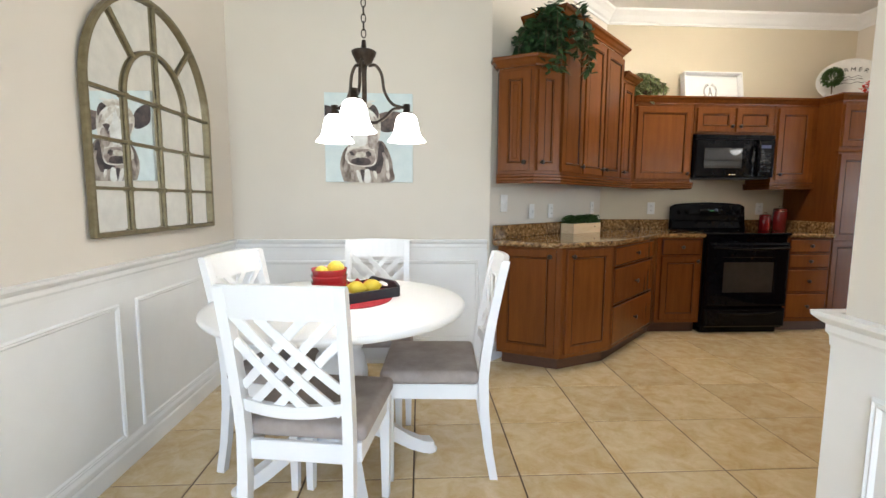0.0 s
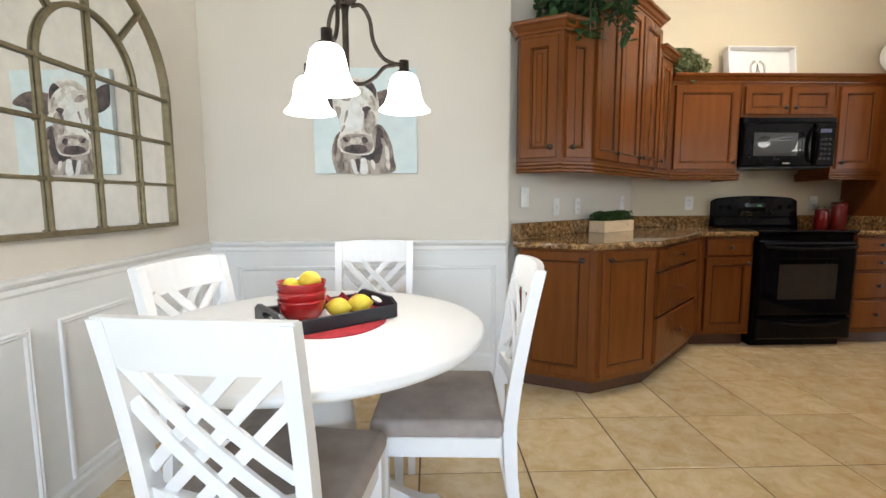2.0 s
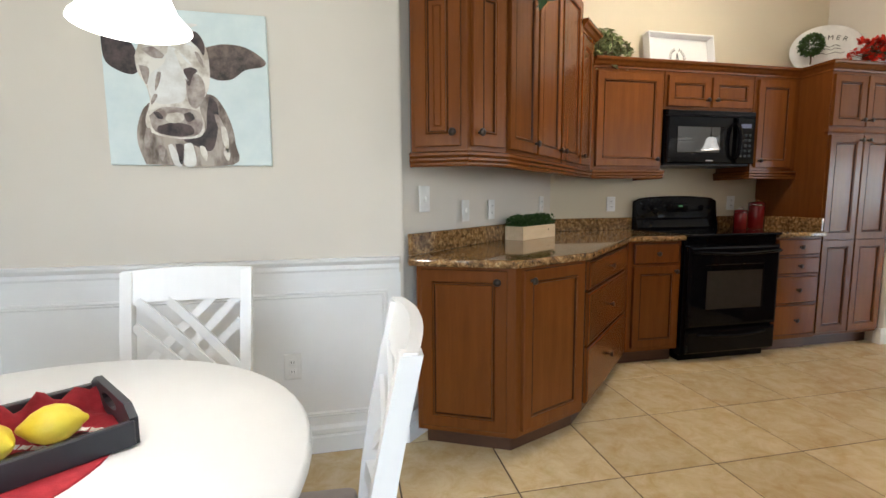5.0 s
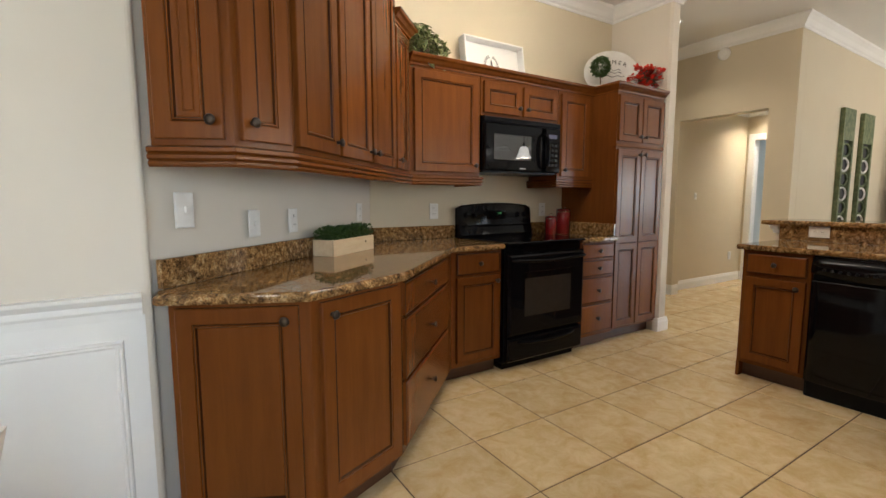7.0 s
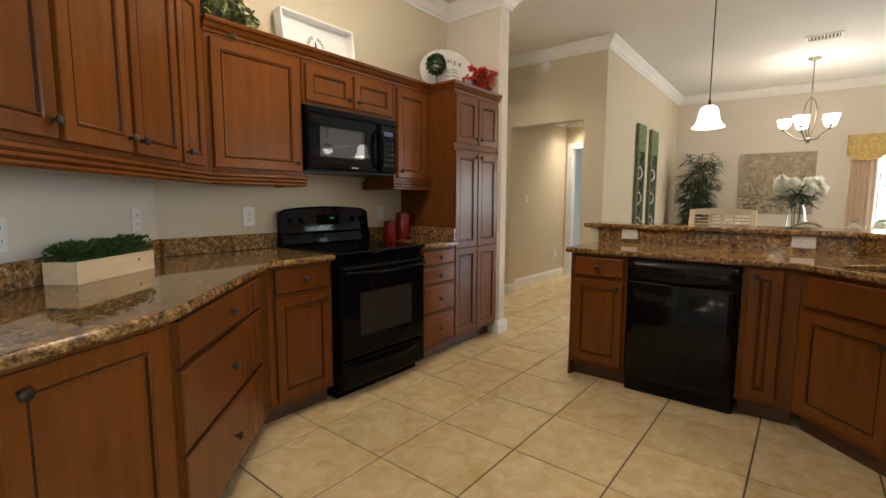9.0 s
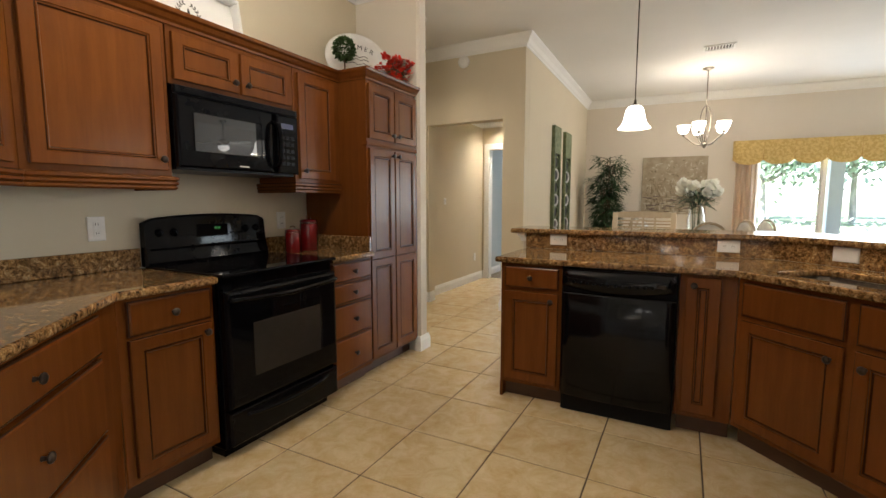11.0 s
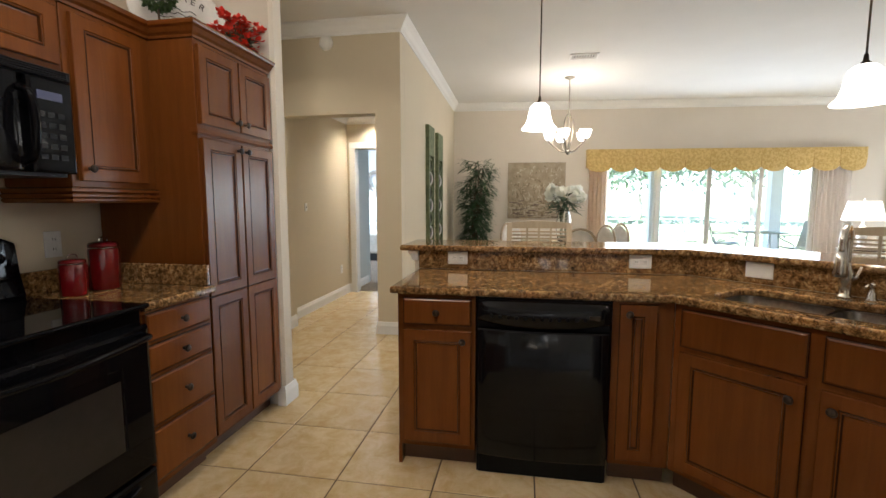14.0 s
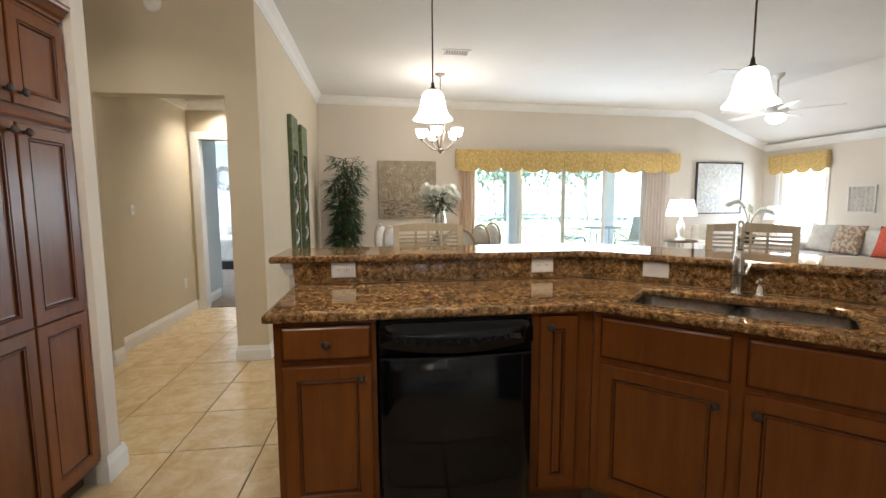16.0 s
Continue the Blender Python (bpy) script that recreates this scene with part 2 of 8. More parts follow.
def let_light_through(m, colour, share):
    """Cloth or petals that pass on light from behind."""
    nt = m.node_tree
    out = nt.nodes["Material Output"]
    t = node(nt, "ShaderNodeBsdfTranslucent", Color=(*colour, 1))
    mix = node(nt, "ShaderNodeMixShader", Fac=share)
    nt.links.new(nt.nodes["Principled BSDF"].outputs[0], mix.inputs[1])
    nt.links.new(t.outputs[0], mix.inputs[2])
    nt.links.new(mix.outputs[0], out.inputs["Surface"])


let_light_through(SHEER, (0.95, 0.87, 0.78), 0.75)
SHEERW = mottled("white_sheer", (0.80, 0.77, 0.73), (0.86, 0.84, 0.81), 8, 0.9, bump=0.1, fine=200)
let_light_through(SHEERW, (0.97, 0.94, 0.92), 0.85)
CANRED = mottled("deep_red_ceramic", (0.11, 0.003, 0.004), (0.15, 0.004, 0.006), 10, 0.10, coat=0.5)
DNICKEL = mottled("dark_nickel", (0.20, 0.18, 0.15), (0.27, 0.24, 0.20), 60, 0.35, 1.0, bump=0.02, fine=300)
CREAMW = wood("cream_painted_wood", (0.33, 0.26, 0.17), (0.43, 0.35, 0.24), rough=0.5, coat=0.05)
CARPET = mottled("brown_grey_carpet", (0.16, 0.12, 0.09), (0.24, 0.19, 0.145), 30, 1.0, bump=0.6, fine=400)
PILLOWR = mottled("coral_cushion", (0.48, 0.075, 0.04), (0.58, 0.11, 0.06), 20, 0.95, bump=0.2, fine=300)
PILLOWP = mottled("floral_cushion", (0.32, 0.20, 0.13), (0.55, 0.48, 0.38), 22, 0.95, bump=0.2, fine=300, spread=(0.45, 0.55))
PORCELAIN = plain("white_ceramic", (0.80, 0.79, 0.77), 0.22)
INK = plain("black_ink", (0.02, 0.02, 0.022), 0.6)
GREENW = mottled("distressed_green_wood", (0.075, 0.105, 0.05), (0.17, 0.20, 0.10), 20, 0.7, bump=0.2, fine=120)

# ---- mesh helpers ----
def box(bm, x0, x1, y0, y1, z0, z1, bevel=0.0, seg=2):
    g = bmesh.ops.create_cube(bm, size=1.0)["verts"]
    for v in g:
        v.co = Vector((x0 + (v.co.x + 0.5) * (x1 - x0), y0 + (v.co.y + 0.5) * (y1 - y0), z0 + (v.co.z + 0.5) * (z1 - z0)))
    if bevel:
        es = list({e for v in g for e in v.link_edges})
        bmesh.ops.bevel(bm, geom=es, offset=bevel, segments=seg, affect="EDGES", profile=0.5)
    return bm


def obox(bm, m, sx, sy, sz, bevel=0.0):
    """A box of that size centred on the pose m."""
    b2 = bmesh.new()
    box(b2, -sx / 2, sx / 2, -sy / 2, sy / 2, -sz / 2, sz / 2, bevel, 1)
    b2.transform(m)
    merge(bm, b2)
    return bm


def merge(bm, other):
    me = bpy.data.meshes.new("tmp")
    other.to_mesh(me)
    other.free()
    bm.from_mesh(me)
    bpy.data.meshes.remove(me)
    return bm


def slab(bm, outer, z0, z1, holes=(), bevel=0.0):
    """A flat slab with an outline and holes."""
    b2 = bmesh.new()
    edges = []
    for loop in (outer, *holes):
        vs = [b2.verts.new((x, y, z1)) for x, y in loop]
        edges += [b2.edges.new((vs[i], vs[(i + 1) % len(vs)])) for i in range(len(vs))]
    if holes:
        bmesh.ops.triangle_fill(b2, edges=edges, use_beauty=True)
    else:
        b2.faces.new(list(b2.verts))
    rim = [e for e in b2.edges if len(e.link_faces) == 1]
    ext = bmesh.ops.extrude_face_region(b2, geom=list(b2.faces))
    for v in ext["geom"]:
        if isinstance(v, bmesh.types.BMVert):
            v.co.z = z0
    bmesh.ops.recalc_face_normals(b2, faces=list(b2.faces))
    if bevel:
        es = [e for e in b2.edges if len(e.link_faces) == 2 and e.calc_face_angle(0) > 0.6 and abs(e.verts[0].co.z - e.verts[1].co.z) < 1e-6]
        bmesh.ops.bevel(b2, geom=es, offset=bevel, segments=3, affect="EDGES", profile=0.5)
    return merge(bm, b2)


def lathe(bm, profile, n=24, at=(0, 0, 0), squash=1.0):
    rings = []
    for r, z in profile:
        rings.append([bm.verts.new((at[0] + r * math.cos(2 * math.pi * i / n), at[1] + squash * r * math.sin(2 * math.pi * i / n), at[2] + z)) for i in range(n)])
    for a, b in zip(rings, rings[1:]):
        for i in range(n):
            f = bm.faces.new((a[i], a[(i + 1) % n], b[(i + 1) % n], b[i]))
            f.smooth = True
    if profile[0][0] > 1e-5:
        bm.faces.new(list(reversed(rings[0])))
    if profile[-1][0] > 1e-5:
        bm.faces.new(rings[-1])
    return bm


def tube(bm, pts, r, n=8, cap=True):
    pts = [Vector(p) for p in pts]
    rs = r if isinstance(r, (list, tuple)) else [r] * len(pts)
    rings, up = [], Vector((0, 0, 1))
    for i, p in enumerate(pts):
        d = (pts[min(i + 1, len(pts) - 1)] - pts[max(i - 1, 0)]).normalized()
        s = d.cross(up)
        if s.length < 0.05:
            s = d.cross(Vector((1, 0, 0)))
        s.normalize()
        u = s.cross(d).normalized()
        up = u
        rings.append([bm.verts.new(p + rs[i] * (math.cos(2 * math.pi * k / n) * s + math.sin(2 * math.pi * k / n) * u)) for k in range(n)])
    for a, b in zip(rings, rings[1:]):
        for i in range(n):
            f = bm.faces.new((a[i], a[(i + 1) % n], b[(i + 1) % n], b[i]))
            f.smooth = True
    if cap:
        bm.faces.new(list(reversed(rings[0])))
        bm.faces.new(rings[-1])
    return bm


def smooth_path(pts, n=8):
    """A Catmull-Rom line through the points."""
    pts = [Vector(p) for p in pts]
    out = []
    for i in range(len(pts) - 1):
        p0, p1, p2, p3 = pts[max(i - 1, 0)], pts[i], pts[i + 1], pts[min(i + 2, len(pts) - 1)]
        for k in range(n):
            t = k / n
            out.append(0.5 * ((2 * p1) + (p2 - p0) * t + (2 * p0 - 5 * p1 + 4 * p2 - p3) * t * t + (3 * p1 - p0 - 3 * p2 + p3) * t ** 3))
    return out + [pts[-1]]


def sweep(bm, path, profile, z=0.0, closed=False):
    """A moulding along a plan line: the profile's (out, up) stands to the right of the line, mitred at its corners."""
    path = [Vector((p[0], p[1])) for p in path]
    rings = []
    n = len(path)
    for i, p in enumerate(path):
        a = path[i - 1] if (i or closed) else None
        b = path[(i + 1) % n] if (i < n - 1 or closed) else None
        d1 = (p - a).normalized() if a is not None else (b - p).normalized()
        d2 = (b - p).normalized() if b is not None else d1
        n1, n2 = Vector((d1.y, -d1.x)), Vector((d2.y, -d2.x))
        m = n1 + n2
        m = m / max(m.dot(n1), 0.2)
        rings.append([bm.verts.new((p.x + m.x * o, p.y + m.y * o, z + u)) for o, u in profile])
    k = len(profile)
    pairs = list(zip(rings, rings[1:])) + ([(rings[-1], rings[0])] if closed else [])
    for a, b in pairs:
        for i in range(k):
            bm.faces.new((a[i], b[i], b[(i + 1) % k], a[(i + 1) % k]))
    if not closed:
        bm.faces.new(list(reversed(rings[0])))
        bm.faces.new(rings[-1])
    return bm


def nested(bm, w, h, steps, x=0.0, z=0.0, y=0.0, glaze=()):
    """A panel in the xz plane facing -y, made of nested rectangles: steps of (inset, proud). The steps in glaze take the second material."""
    loops = []
    for ins, d in steps:
        loops.append([bm.verts.new((x + px, y - d, z + pz)) for px, pz in ((ins, ins), (w - ins, ins), (w - ins, h - ins), (ins, h - ins))])
    for j, (a, b) in enumerate(zip(loops, loops[1:])):
        for i in range(4):
            f = bm.faces.new((a[i], a[(i + 1) % 4], b[(i + 1) % 4], b[i]))
            f.material_index = 1 if j in glaze else 0
    bm.faces.new(loops[-1])
    bm.faces.new(list(reversed(loops[0])))
    return bm


def finish(bm, name, mats):
    bmesh.ops.recalc_face_normals(bm, faces=list(bm.faces))
    me = bpy.data.meshes.new(name)
    bm.to_mesh(me)
    bm.free()
    for m in (mats if isinstance(mats, (list, tuple)) else [mats]):
        me.materials.append(m)
    return me


def part(name, bm, mats, parent, label="", m=None):
    ob = new(name, finish(bm, name, mats))
    ob.parent = parent
    if m is not None:
        ob.matrix_basis = m
    if label:
        ob["label"] = label
    return ob


def again(ob, parent, m):
    """The same part once more, sharing its mesh."""
    o = new(ob.name.split(".")[0], ob.data)
    o.parent = parent
    o.matrix_basis = m
    if "label" in ob:
        o["label"] = ob["label"]
    return o


def thing(name, m, label, category, group=""):
    e = new(name)
    e.empty_display_size = 0.1
    e.matrix_basis = m
    return tagged(e, label, category, group)


def solid(name, bm, mats, label, category, m=None, group="", kind=""):
    ob = new(name, finish(bm, name, mats))
    if m is not None:
        ob.matrix_basis = m
    return tagged(ob, label, category, group, kind)


def structure(name, bm, mats, label, category="wall"):
    return solid(name, bm, mats, label, category, kind="structure")


def facing(ax, ay, bx, by, z=0.0):
    """The pose of a front that runs from a to b (left to right as one faces it): local x along it, local -y outwards."""
    return pose(ax, ay, z, 0, 0, math.degrees(math.atan2(by - ay, bx - ax)))


def span(a, b):
    return math.hypot(b[0] - a[0], b[1] - a[1])

# ---- setting: walls, openings, ceilings, trim ----
CEIL_Z = 3.0
LWALL, NWALL = -1.205, 3.51          # nook walls
KC = (0.605, 3.51)                   # outer corner between nook and kitchen
DC = (1.90, 4.75)                    # inner corner of the diagonal wall and the range wall
KWALL = 4.75
COLX0, COLX1, COLY = 4.44, 4.57, 4.14
HX = 6.08                            # hall wall
AW0, AW1 = (6.08, 3.80), (9.80, 3.86)
FX = 10.6                            # east limit of the floor and ceilings
RY = -4.80                           # side wall of the living room


def far_x(y):
    """The slightly skewed wall of the sliding doors."""
    return 9.80 + (3.86 - y) * 0.085


FAR_DEG = -90 + math.degrees(math.atan(0.085))



def wall(name, a, b, thick, z0, z1, mat, label, holes=()):
    """A wall from a to b whose face is on that line and whose body lies to its right; holes are (from, to, low, high) along it."""
    L = span(a, b)
    bm = bmesh.new()
    xs = sorted({0, L, *[h[0] for h in holes], *[h[1] for h in holes]})
    for u, v in zip(xs, xs[1:]):
        lows = sorted([(h[2], h[3]) for h in holes if h[0] <= u + 1e-6 and h[1] >= v - 1e-6])
        z = z0
        for lo, hi in lows:
            if lo > z + 1e-4:
                box(bm, u, v, -thick, 0, z, lo)
            z = hi
        if z < z1 - 1e-4:
            box(bm, u, v, -thick, 0, z, z1)
    bmesh.ops.remove_doubles(bm, verts=list(bm.verts), dist=1e-5)
    ob = structure(name, bm, mat, label)
    ob.matrix_basis = pose(a[0], a[1], 0, 0, 0, math.degrees(math.atan2(b[1] - a[1], b[0] - a[0])))
    return ob


wall("wall_nook_west", (LWALL, NWALL + 0.12), (LWALL, -2.6), 0.12, 0, CEIL_Z, WALL, "greige painted dining nook wall above white wainscot") \
    .matrix_basis = pose(LWALL, -2.6, 0, 0, 0, 90) @ pose(0, 0.12, 0)
# the block between nook and kitchen: nook face, rounded outer corner, diagonal kitchen face
bm = bmesh.new()
cx, cy = KC
arc = []
for i in range(7):
    a = radians(-90 + i * 136 / 6)
    arc.append((cx - 0.02 + 0.02 * math.cos(a), cy + 0.02 + 0.02 * math.sin(a)))
slab(bm, [(LWALL, NWALL), *arc, DC, (DC[0], DC[1] + 0.12), (LWALL, DC[1] + 0.12)], 0, CEIL_Z)
structure("wall_nook_north", bm, WALL, "greige nook wall turning a rounded corner into the diagonal kitchen wall")
wall("wall_kitchen_north", (COLX1, KWALL), (DC[0], KWALL), 0.12, 0, CEIL_Z, TAN, "tan painted kitchen wall behind the range").matrix_basis = pose(DC[0], KWALL + 0.12, 0)
bm = bmesh.new()
slab(bm, [(COLX0, COLY + 0.02), (COLX0 + 0.02, COLY), (COLX1 - 0.02, COLY), (COLX1, COLY + 0.02), (COLX1, KWALL), (COLX0, KWALL)], 0, CEIL_Z)
structure("wall_pantry_end", bm, WALL, "cream painted wall end with rounded corners beside the pantry")
wall("wall_passage_north", (COLX1, 6.5), (COLX1, KWALL), 0.12, 0, CEIL_Z, TAN, "tan wall beyond the pantry").matrix_basis = pose(COLX1, KWALL + 0.12, 0, 0, 0, 90)
wall("wall_passage_end", (COLX1, 6.5), (HX + 0.15, 6.5), 0.12, 0, CEIL_Z, TAN, "tan wall closing the side passage").matrix_basis = pose(COLX1 - 0.12, 6.62, 0)
# hall wall with the cased opening
wall("wall_hall_front", (HX, 6.5), (HX, AW0[1]), 0.15, 0, CEIL_Z, TAN, "tan wall with a square opening to the bedroom hall",
     holes=((6.5 - 5.0, 6.5 - 4.05, 0, 2.15),)).matrix_basis = pose(HX + 0.15, 6.5, 0, 0, 0, -90)
wall("wall_art", (HX + 0.15, AW0[1]), AW1, 0.14, 0, CEIL_Z, TAN, "tan dining room wall with two tall panels").matrix_basis = pose(HX + 0.15, AW0[1] + 0.14, 0, 0, 0, 0.9)
wall("wall_hall_left", (HX + 0.15, 5.13), (8.05, 5.13), 0.12, 0, 2.5, TAN, "tan hallway wall with outlet").matrix_basis = pose(HX + 0.15, 5.25, 0)
wall("wall_hall_right", (HX + 0.15, 4.0), (8.05, 4.0), 0.05, 0, 2.5, TAN, "tan hallway wall").matrix_basis = pose(HX + 0.15, 4.0, 0)
wall("wall_hall_end", (8.05, 5.25), (8.05, 3.95), 0.12, 0, 2.5, TAN, "tan hallway end wall with bedroom doorway",
     holes=((0.24, 1.04, 0, 2.06),)).matrix_basis = pose(8.17, 5.25, 0, 0, 0, -90)
bm = bmesh.new()
box(bm, HX + 0.15, 8.17, 3.95, 5.25, 2.5, 2.56)
structure("ceiling_hall", bm, CEIL, "white hallway ceiling", "ceiling")
# bedroom shell
wall("wall_bedroom_left", (8.17, 5.12), (8.83, 5.12), 0.1, 0, 2.6, GREY, "blue grey bedroom entry wall").matrix_basis = pose(8.17, 5.22, 0)
wall("wall_bedroom_back", (8.83, 7.6), (8.83, 5.12), 0.1, 0, 2.6, GREY, "blue grey bedroom wall").matrix_basis = pose(8.83, 5.12, 0, 0, 0, 90)
wall("wall_bedroom_far", (13.0, 8.0), (13.0, 4.0), 0.12, 0, 2.6, GREY, "blue grey bedroom wall above white panelling").matrix_basis = pose(13.12, 8.0, 0, 0, 0, -90)
wall("wall_bedroom_north", (8.7, 7.6), (13.12, 7.6), 0.12, 0, 2.6, GREY, "blue grey bedroom wall").matrix_basis = pose(8.7, 7.72, 0)
wall("wall_bedroom_right", (8.17, 3.95), (13.12, 3.95), 0.06, 0, 2.6, GREY, "blue grey bedroom wall").matrix_basis = pose(8.17, 4.01, 0)
bm = bmesh.new()
box(bm, 8.17, 13.12, 3.95, 7.72, 2.6, 2.66)
structure("ceiling_bedroom", bm, CEIL, "white bedroom ceiling", "ceiling")
bm = bmesh.new()
box(bm, 8.14, 13.1, 3.96, 7.7, -0.05, 0.006)
structure("floor_bedroom", bm, CARPET, "brown grey bedroom carpet", "carpet")

# far wall with the sliding doors, side wall with a window
SLD = (1.27, -2.13, 2.06)
wall("wall_slider", (far_x(4.0), 4.0), (far_x(RY - 0.12), RY - 0.12), 0.15, 0, CEIL_Z, WALL, "greige living room wall with a wide sliding door",
     holes=((4.0 - SLD[0], 4.0 - SLD[1] + 0.012, 0.02, SLD[2]),)).matrix_basis = pose(far_x(4.0), 4.0, 0, 0, 0, FAR_DEG) @ pose(0, 0.15, 0)
WIN = (9.22, 10.15, 0.62, 2.0)
wall("wall_living_side", (FX, RY), (1.3, RY), 0.12, 0, 2.5, WALL, "greige living room side wall with a window",
     holes=((FX - WIN[1], FX - WIN[0], WIN[2], WIN[3]),)).matrix_basis = pose(FX, RY, 0, 0, 0, 180) @ pose(0, 0.12, 0)
# walls that close the place behind the camera
STX = (1.15, 1.27)
bm = bmesh.new()
slab(bm, [(STX[0], -2.6), (STX[1], -2.6), (STX[1], 1.34), (STX[1] - 0.02, 1.36), (STX[0] + 0.02, 1.36), (STX[0], 1.34)], 0, CEIL_Z)
structure("wall_nook_east", bm, WALL, "greige wall end with white wainscot by the refrigerator")
wall("wall_nook_south", (STX[1], -2.6), (LWALL - 0.12, -2.6), 0.12, 0, CEIL_Z, WALL, "greige wall behind the nook with a window",
     holes=((0.1, 2.4, 0.55, 2.35),)).matrix_basis = pose(STX[1], -2.6, 0, 0, 0, 180) @ pose(0, 0.12, 0)
wall("wall_kitchen_south", (2.9, 0.72), (STX[1], 0.72), 0.12, 0, CEIL_Z, WALL, "greige kitchen wall behind the refrigerator").matrix_basis = pose(2.9, 0.72, 0, 0, 0, 180) @ pose(0, 0.12, 0)
wall("wall_living_near", (1.3, RY), (1.3, 0.6), 0.1, 0, CEIL_Z, TAN, "tan living room wall").matrix_basis = pose(1.3, RY, 0, 0, 0, 90) @ pose(0, 0.0, 0)

# ceilings
SLOPE_Y = -3.10
bm = bmesh.new()
box(bm, -1.4, FX + 0.15, SLOPE_Y, 6.62, CEIL_Z, CEIL_Z + 0.08)
structure("ceiling", bm, CEIL, "white flat ceiling over nook, kitchen and dining area", "ceiling")
bm = bmesh.new()
vs = [bm.verts.new(p) for p in ((1.2, SLOPE_Y, CEIL_Z), (FX + 0.15, SLOPE_Y, CEIL_Z), (FX + 0.15, RY - 0.12, 2.36), (1.2, RY - 0.12, 2.36),
                                (1.2, SLOPE_Y, CEIL_Z + 0.08), (FX + 0.15, SLOPE_Y, CEIL_Z + 0.08), (FX + 0.15, RY - 0.12, 2.44), (1.2, RY - 0.12, 2.44))]
for f in ((3, 2, 1, 0), (4, 5, 6, 7), (0, 1, 5, 4), (1, 2, 6, 5), (2, 3, 7, 6), (3, 0, 4, 7)):
    bm.faces.new([vs[i] for i in f])
structure("ceiling_living", bm, CEIL, "white sloping living room ceiling", "ceiling")

# crown, baseboards, chair rail
CROWN = [(0, -0.125), (0.012, -0.125), (0.014, -0.105), (0.03, -0.09), (0.05, -0.055), (0.075, -0.03), (0.088, -0.02), (0.09, 0), (0, 0)]
BASE = [(0, 0), (0.016, 0), (0.016, 0.085), (0.011, 0.10), (0.007, 0.118), (0.004, 0.125), (0, 0.125)]
BASEW = [(0, 0), (0.018, 0), (0.018, 0.075), (0.012, 0.085), (0.016, 0.092), (0.016, 0.112), (0.008, 0.126), (0.004, 0.135), (0, 0.135)]
RAIL = [(0, -0.085), (0.008, -0.085), (0.010, -0.06), (0.016, -0.05), (0.016, -0.032), (0.028, -0.022), (0.038, -0.012), (0.040, 0), (0, 0)]


def trim(name, path, profile, z, label, mat=WHITE):
    bm = bmesh.new()
    sweep(bm, path, profile, z)
    return structure(name, bm, mat, label, "trim")


trim("trim_crown_kitchen", [KC, DC, (COLX0, KWALL), (COLX0, COLY), (COLX1, COLY), (COLX1, 6.5), (HX, 6.5), (HX, AW0[1]), AW1, (far_x(SLOPE_Y), SLOPE_Y)], CROWN, CEIL_Z, "white crown moulding along the kitchen and dining ceiling")
trim("trim_crown_nook", [(LWALL, -2.6), (LWALL, NWALL), KC], CROWN, CEIL_Z, "white crown moulding in the nook")
bm = bmesh.new()
sweep(bm, [(HX + 0.15, 5.13), (8.05, 5.13), (8.05, 4.0)], [(o * 0.8, u * 0.8) for o, u in CROWN], 2.5)
structure("trim_crown_hall", bm, WHITE, "white crown moulding in the hallway", "trim")
# sloping crown on the slider wall
bm = bmesh.new()
for y0, z0, y1, z1 in ((SLOPE_Y, CEIL_Z, RY, 2.40),):
    prof = [(0, -0.12), (0.012, -0.12), (0.03, -0.09), (0.075, -0.03), (0.09, 0), (0, 0)]
    a = [bm.verts.new((far_x(y0) - o, y0, z0 + u)) for o, u in prof]
    b = [bm.verts.new((far_x(y1) - o, y1, z1 + u)) for o, u in prof]
    for i in range(len(prof)):
        bm.faces.new((a[i], b[i], b[(i + 1) % len(prof)], a[(i + 1) % len(prof)]))
    bm.faces.new(a)
    bm.faces.new(list(reversed(b)))
structure("trim_crown_slope", bm, WHITE, "white crown moulding following the sloping ceiling", "trim")
trim("trim_crown_living", [(far_x(RY), RY), (1.3, RY)], CROWN, 2.39, "white crown moulding on the living room side wall")
trim("baseboard_pantry_end", [(COLX0, COLY + 0.04), (COLX0, COLY), (COLX1, COLY), (COLX1, 6.5)], BASE, 0, "white baseboard round the wall end")
trim("baseboard_hall", [(HX, 6.5), (HX, 5.0), (HX + 0.13, 5.0)], BASE, 0, "white baseboard")
trim("baseboard_hall_left", [(HX + 0.15, 5.13), (8.05, 5.13), (8.05, 5.10)], BASE, 0, "white baseboard in the hallway")
trim("baseboard_art", [(HX + 0.13, 4.05), (HX, 4.05), (HX, AW0[1]), AW1, (far_x(SLD[0] + 0.08), SLD[0] + 0.08)], BASE, 0, "white baseboard")
trim("baseboard_slider", [(far_x(SLD[1] - 0.08), SLD[1] - 0.08), (far_x(RY), RY), (1.4, RY)], BASE, 0, "white baseboard in the living room")
trim("baseboard_bedroom", [(8.17, 5.12), (8.83, 5.12)], BASE, 0, "white bedroom baseboard")

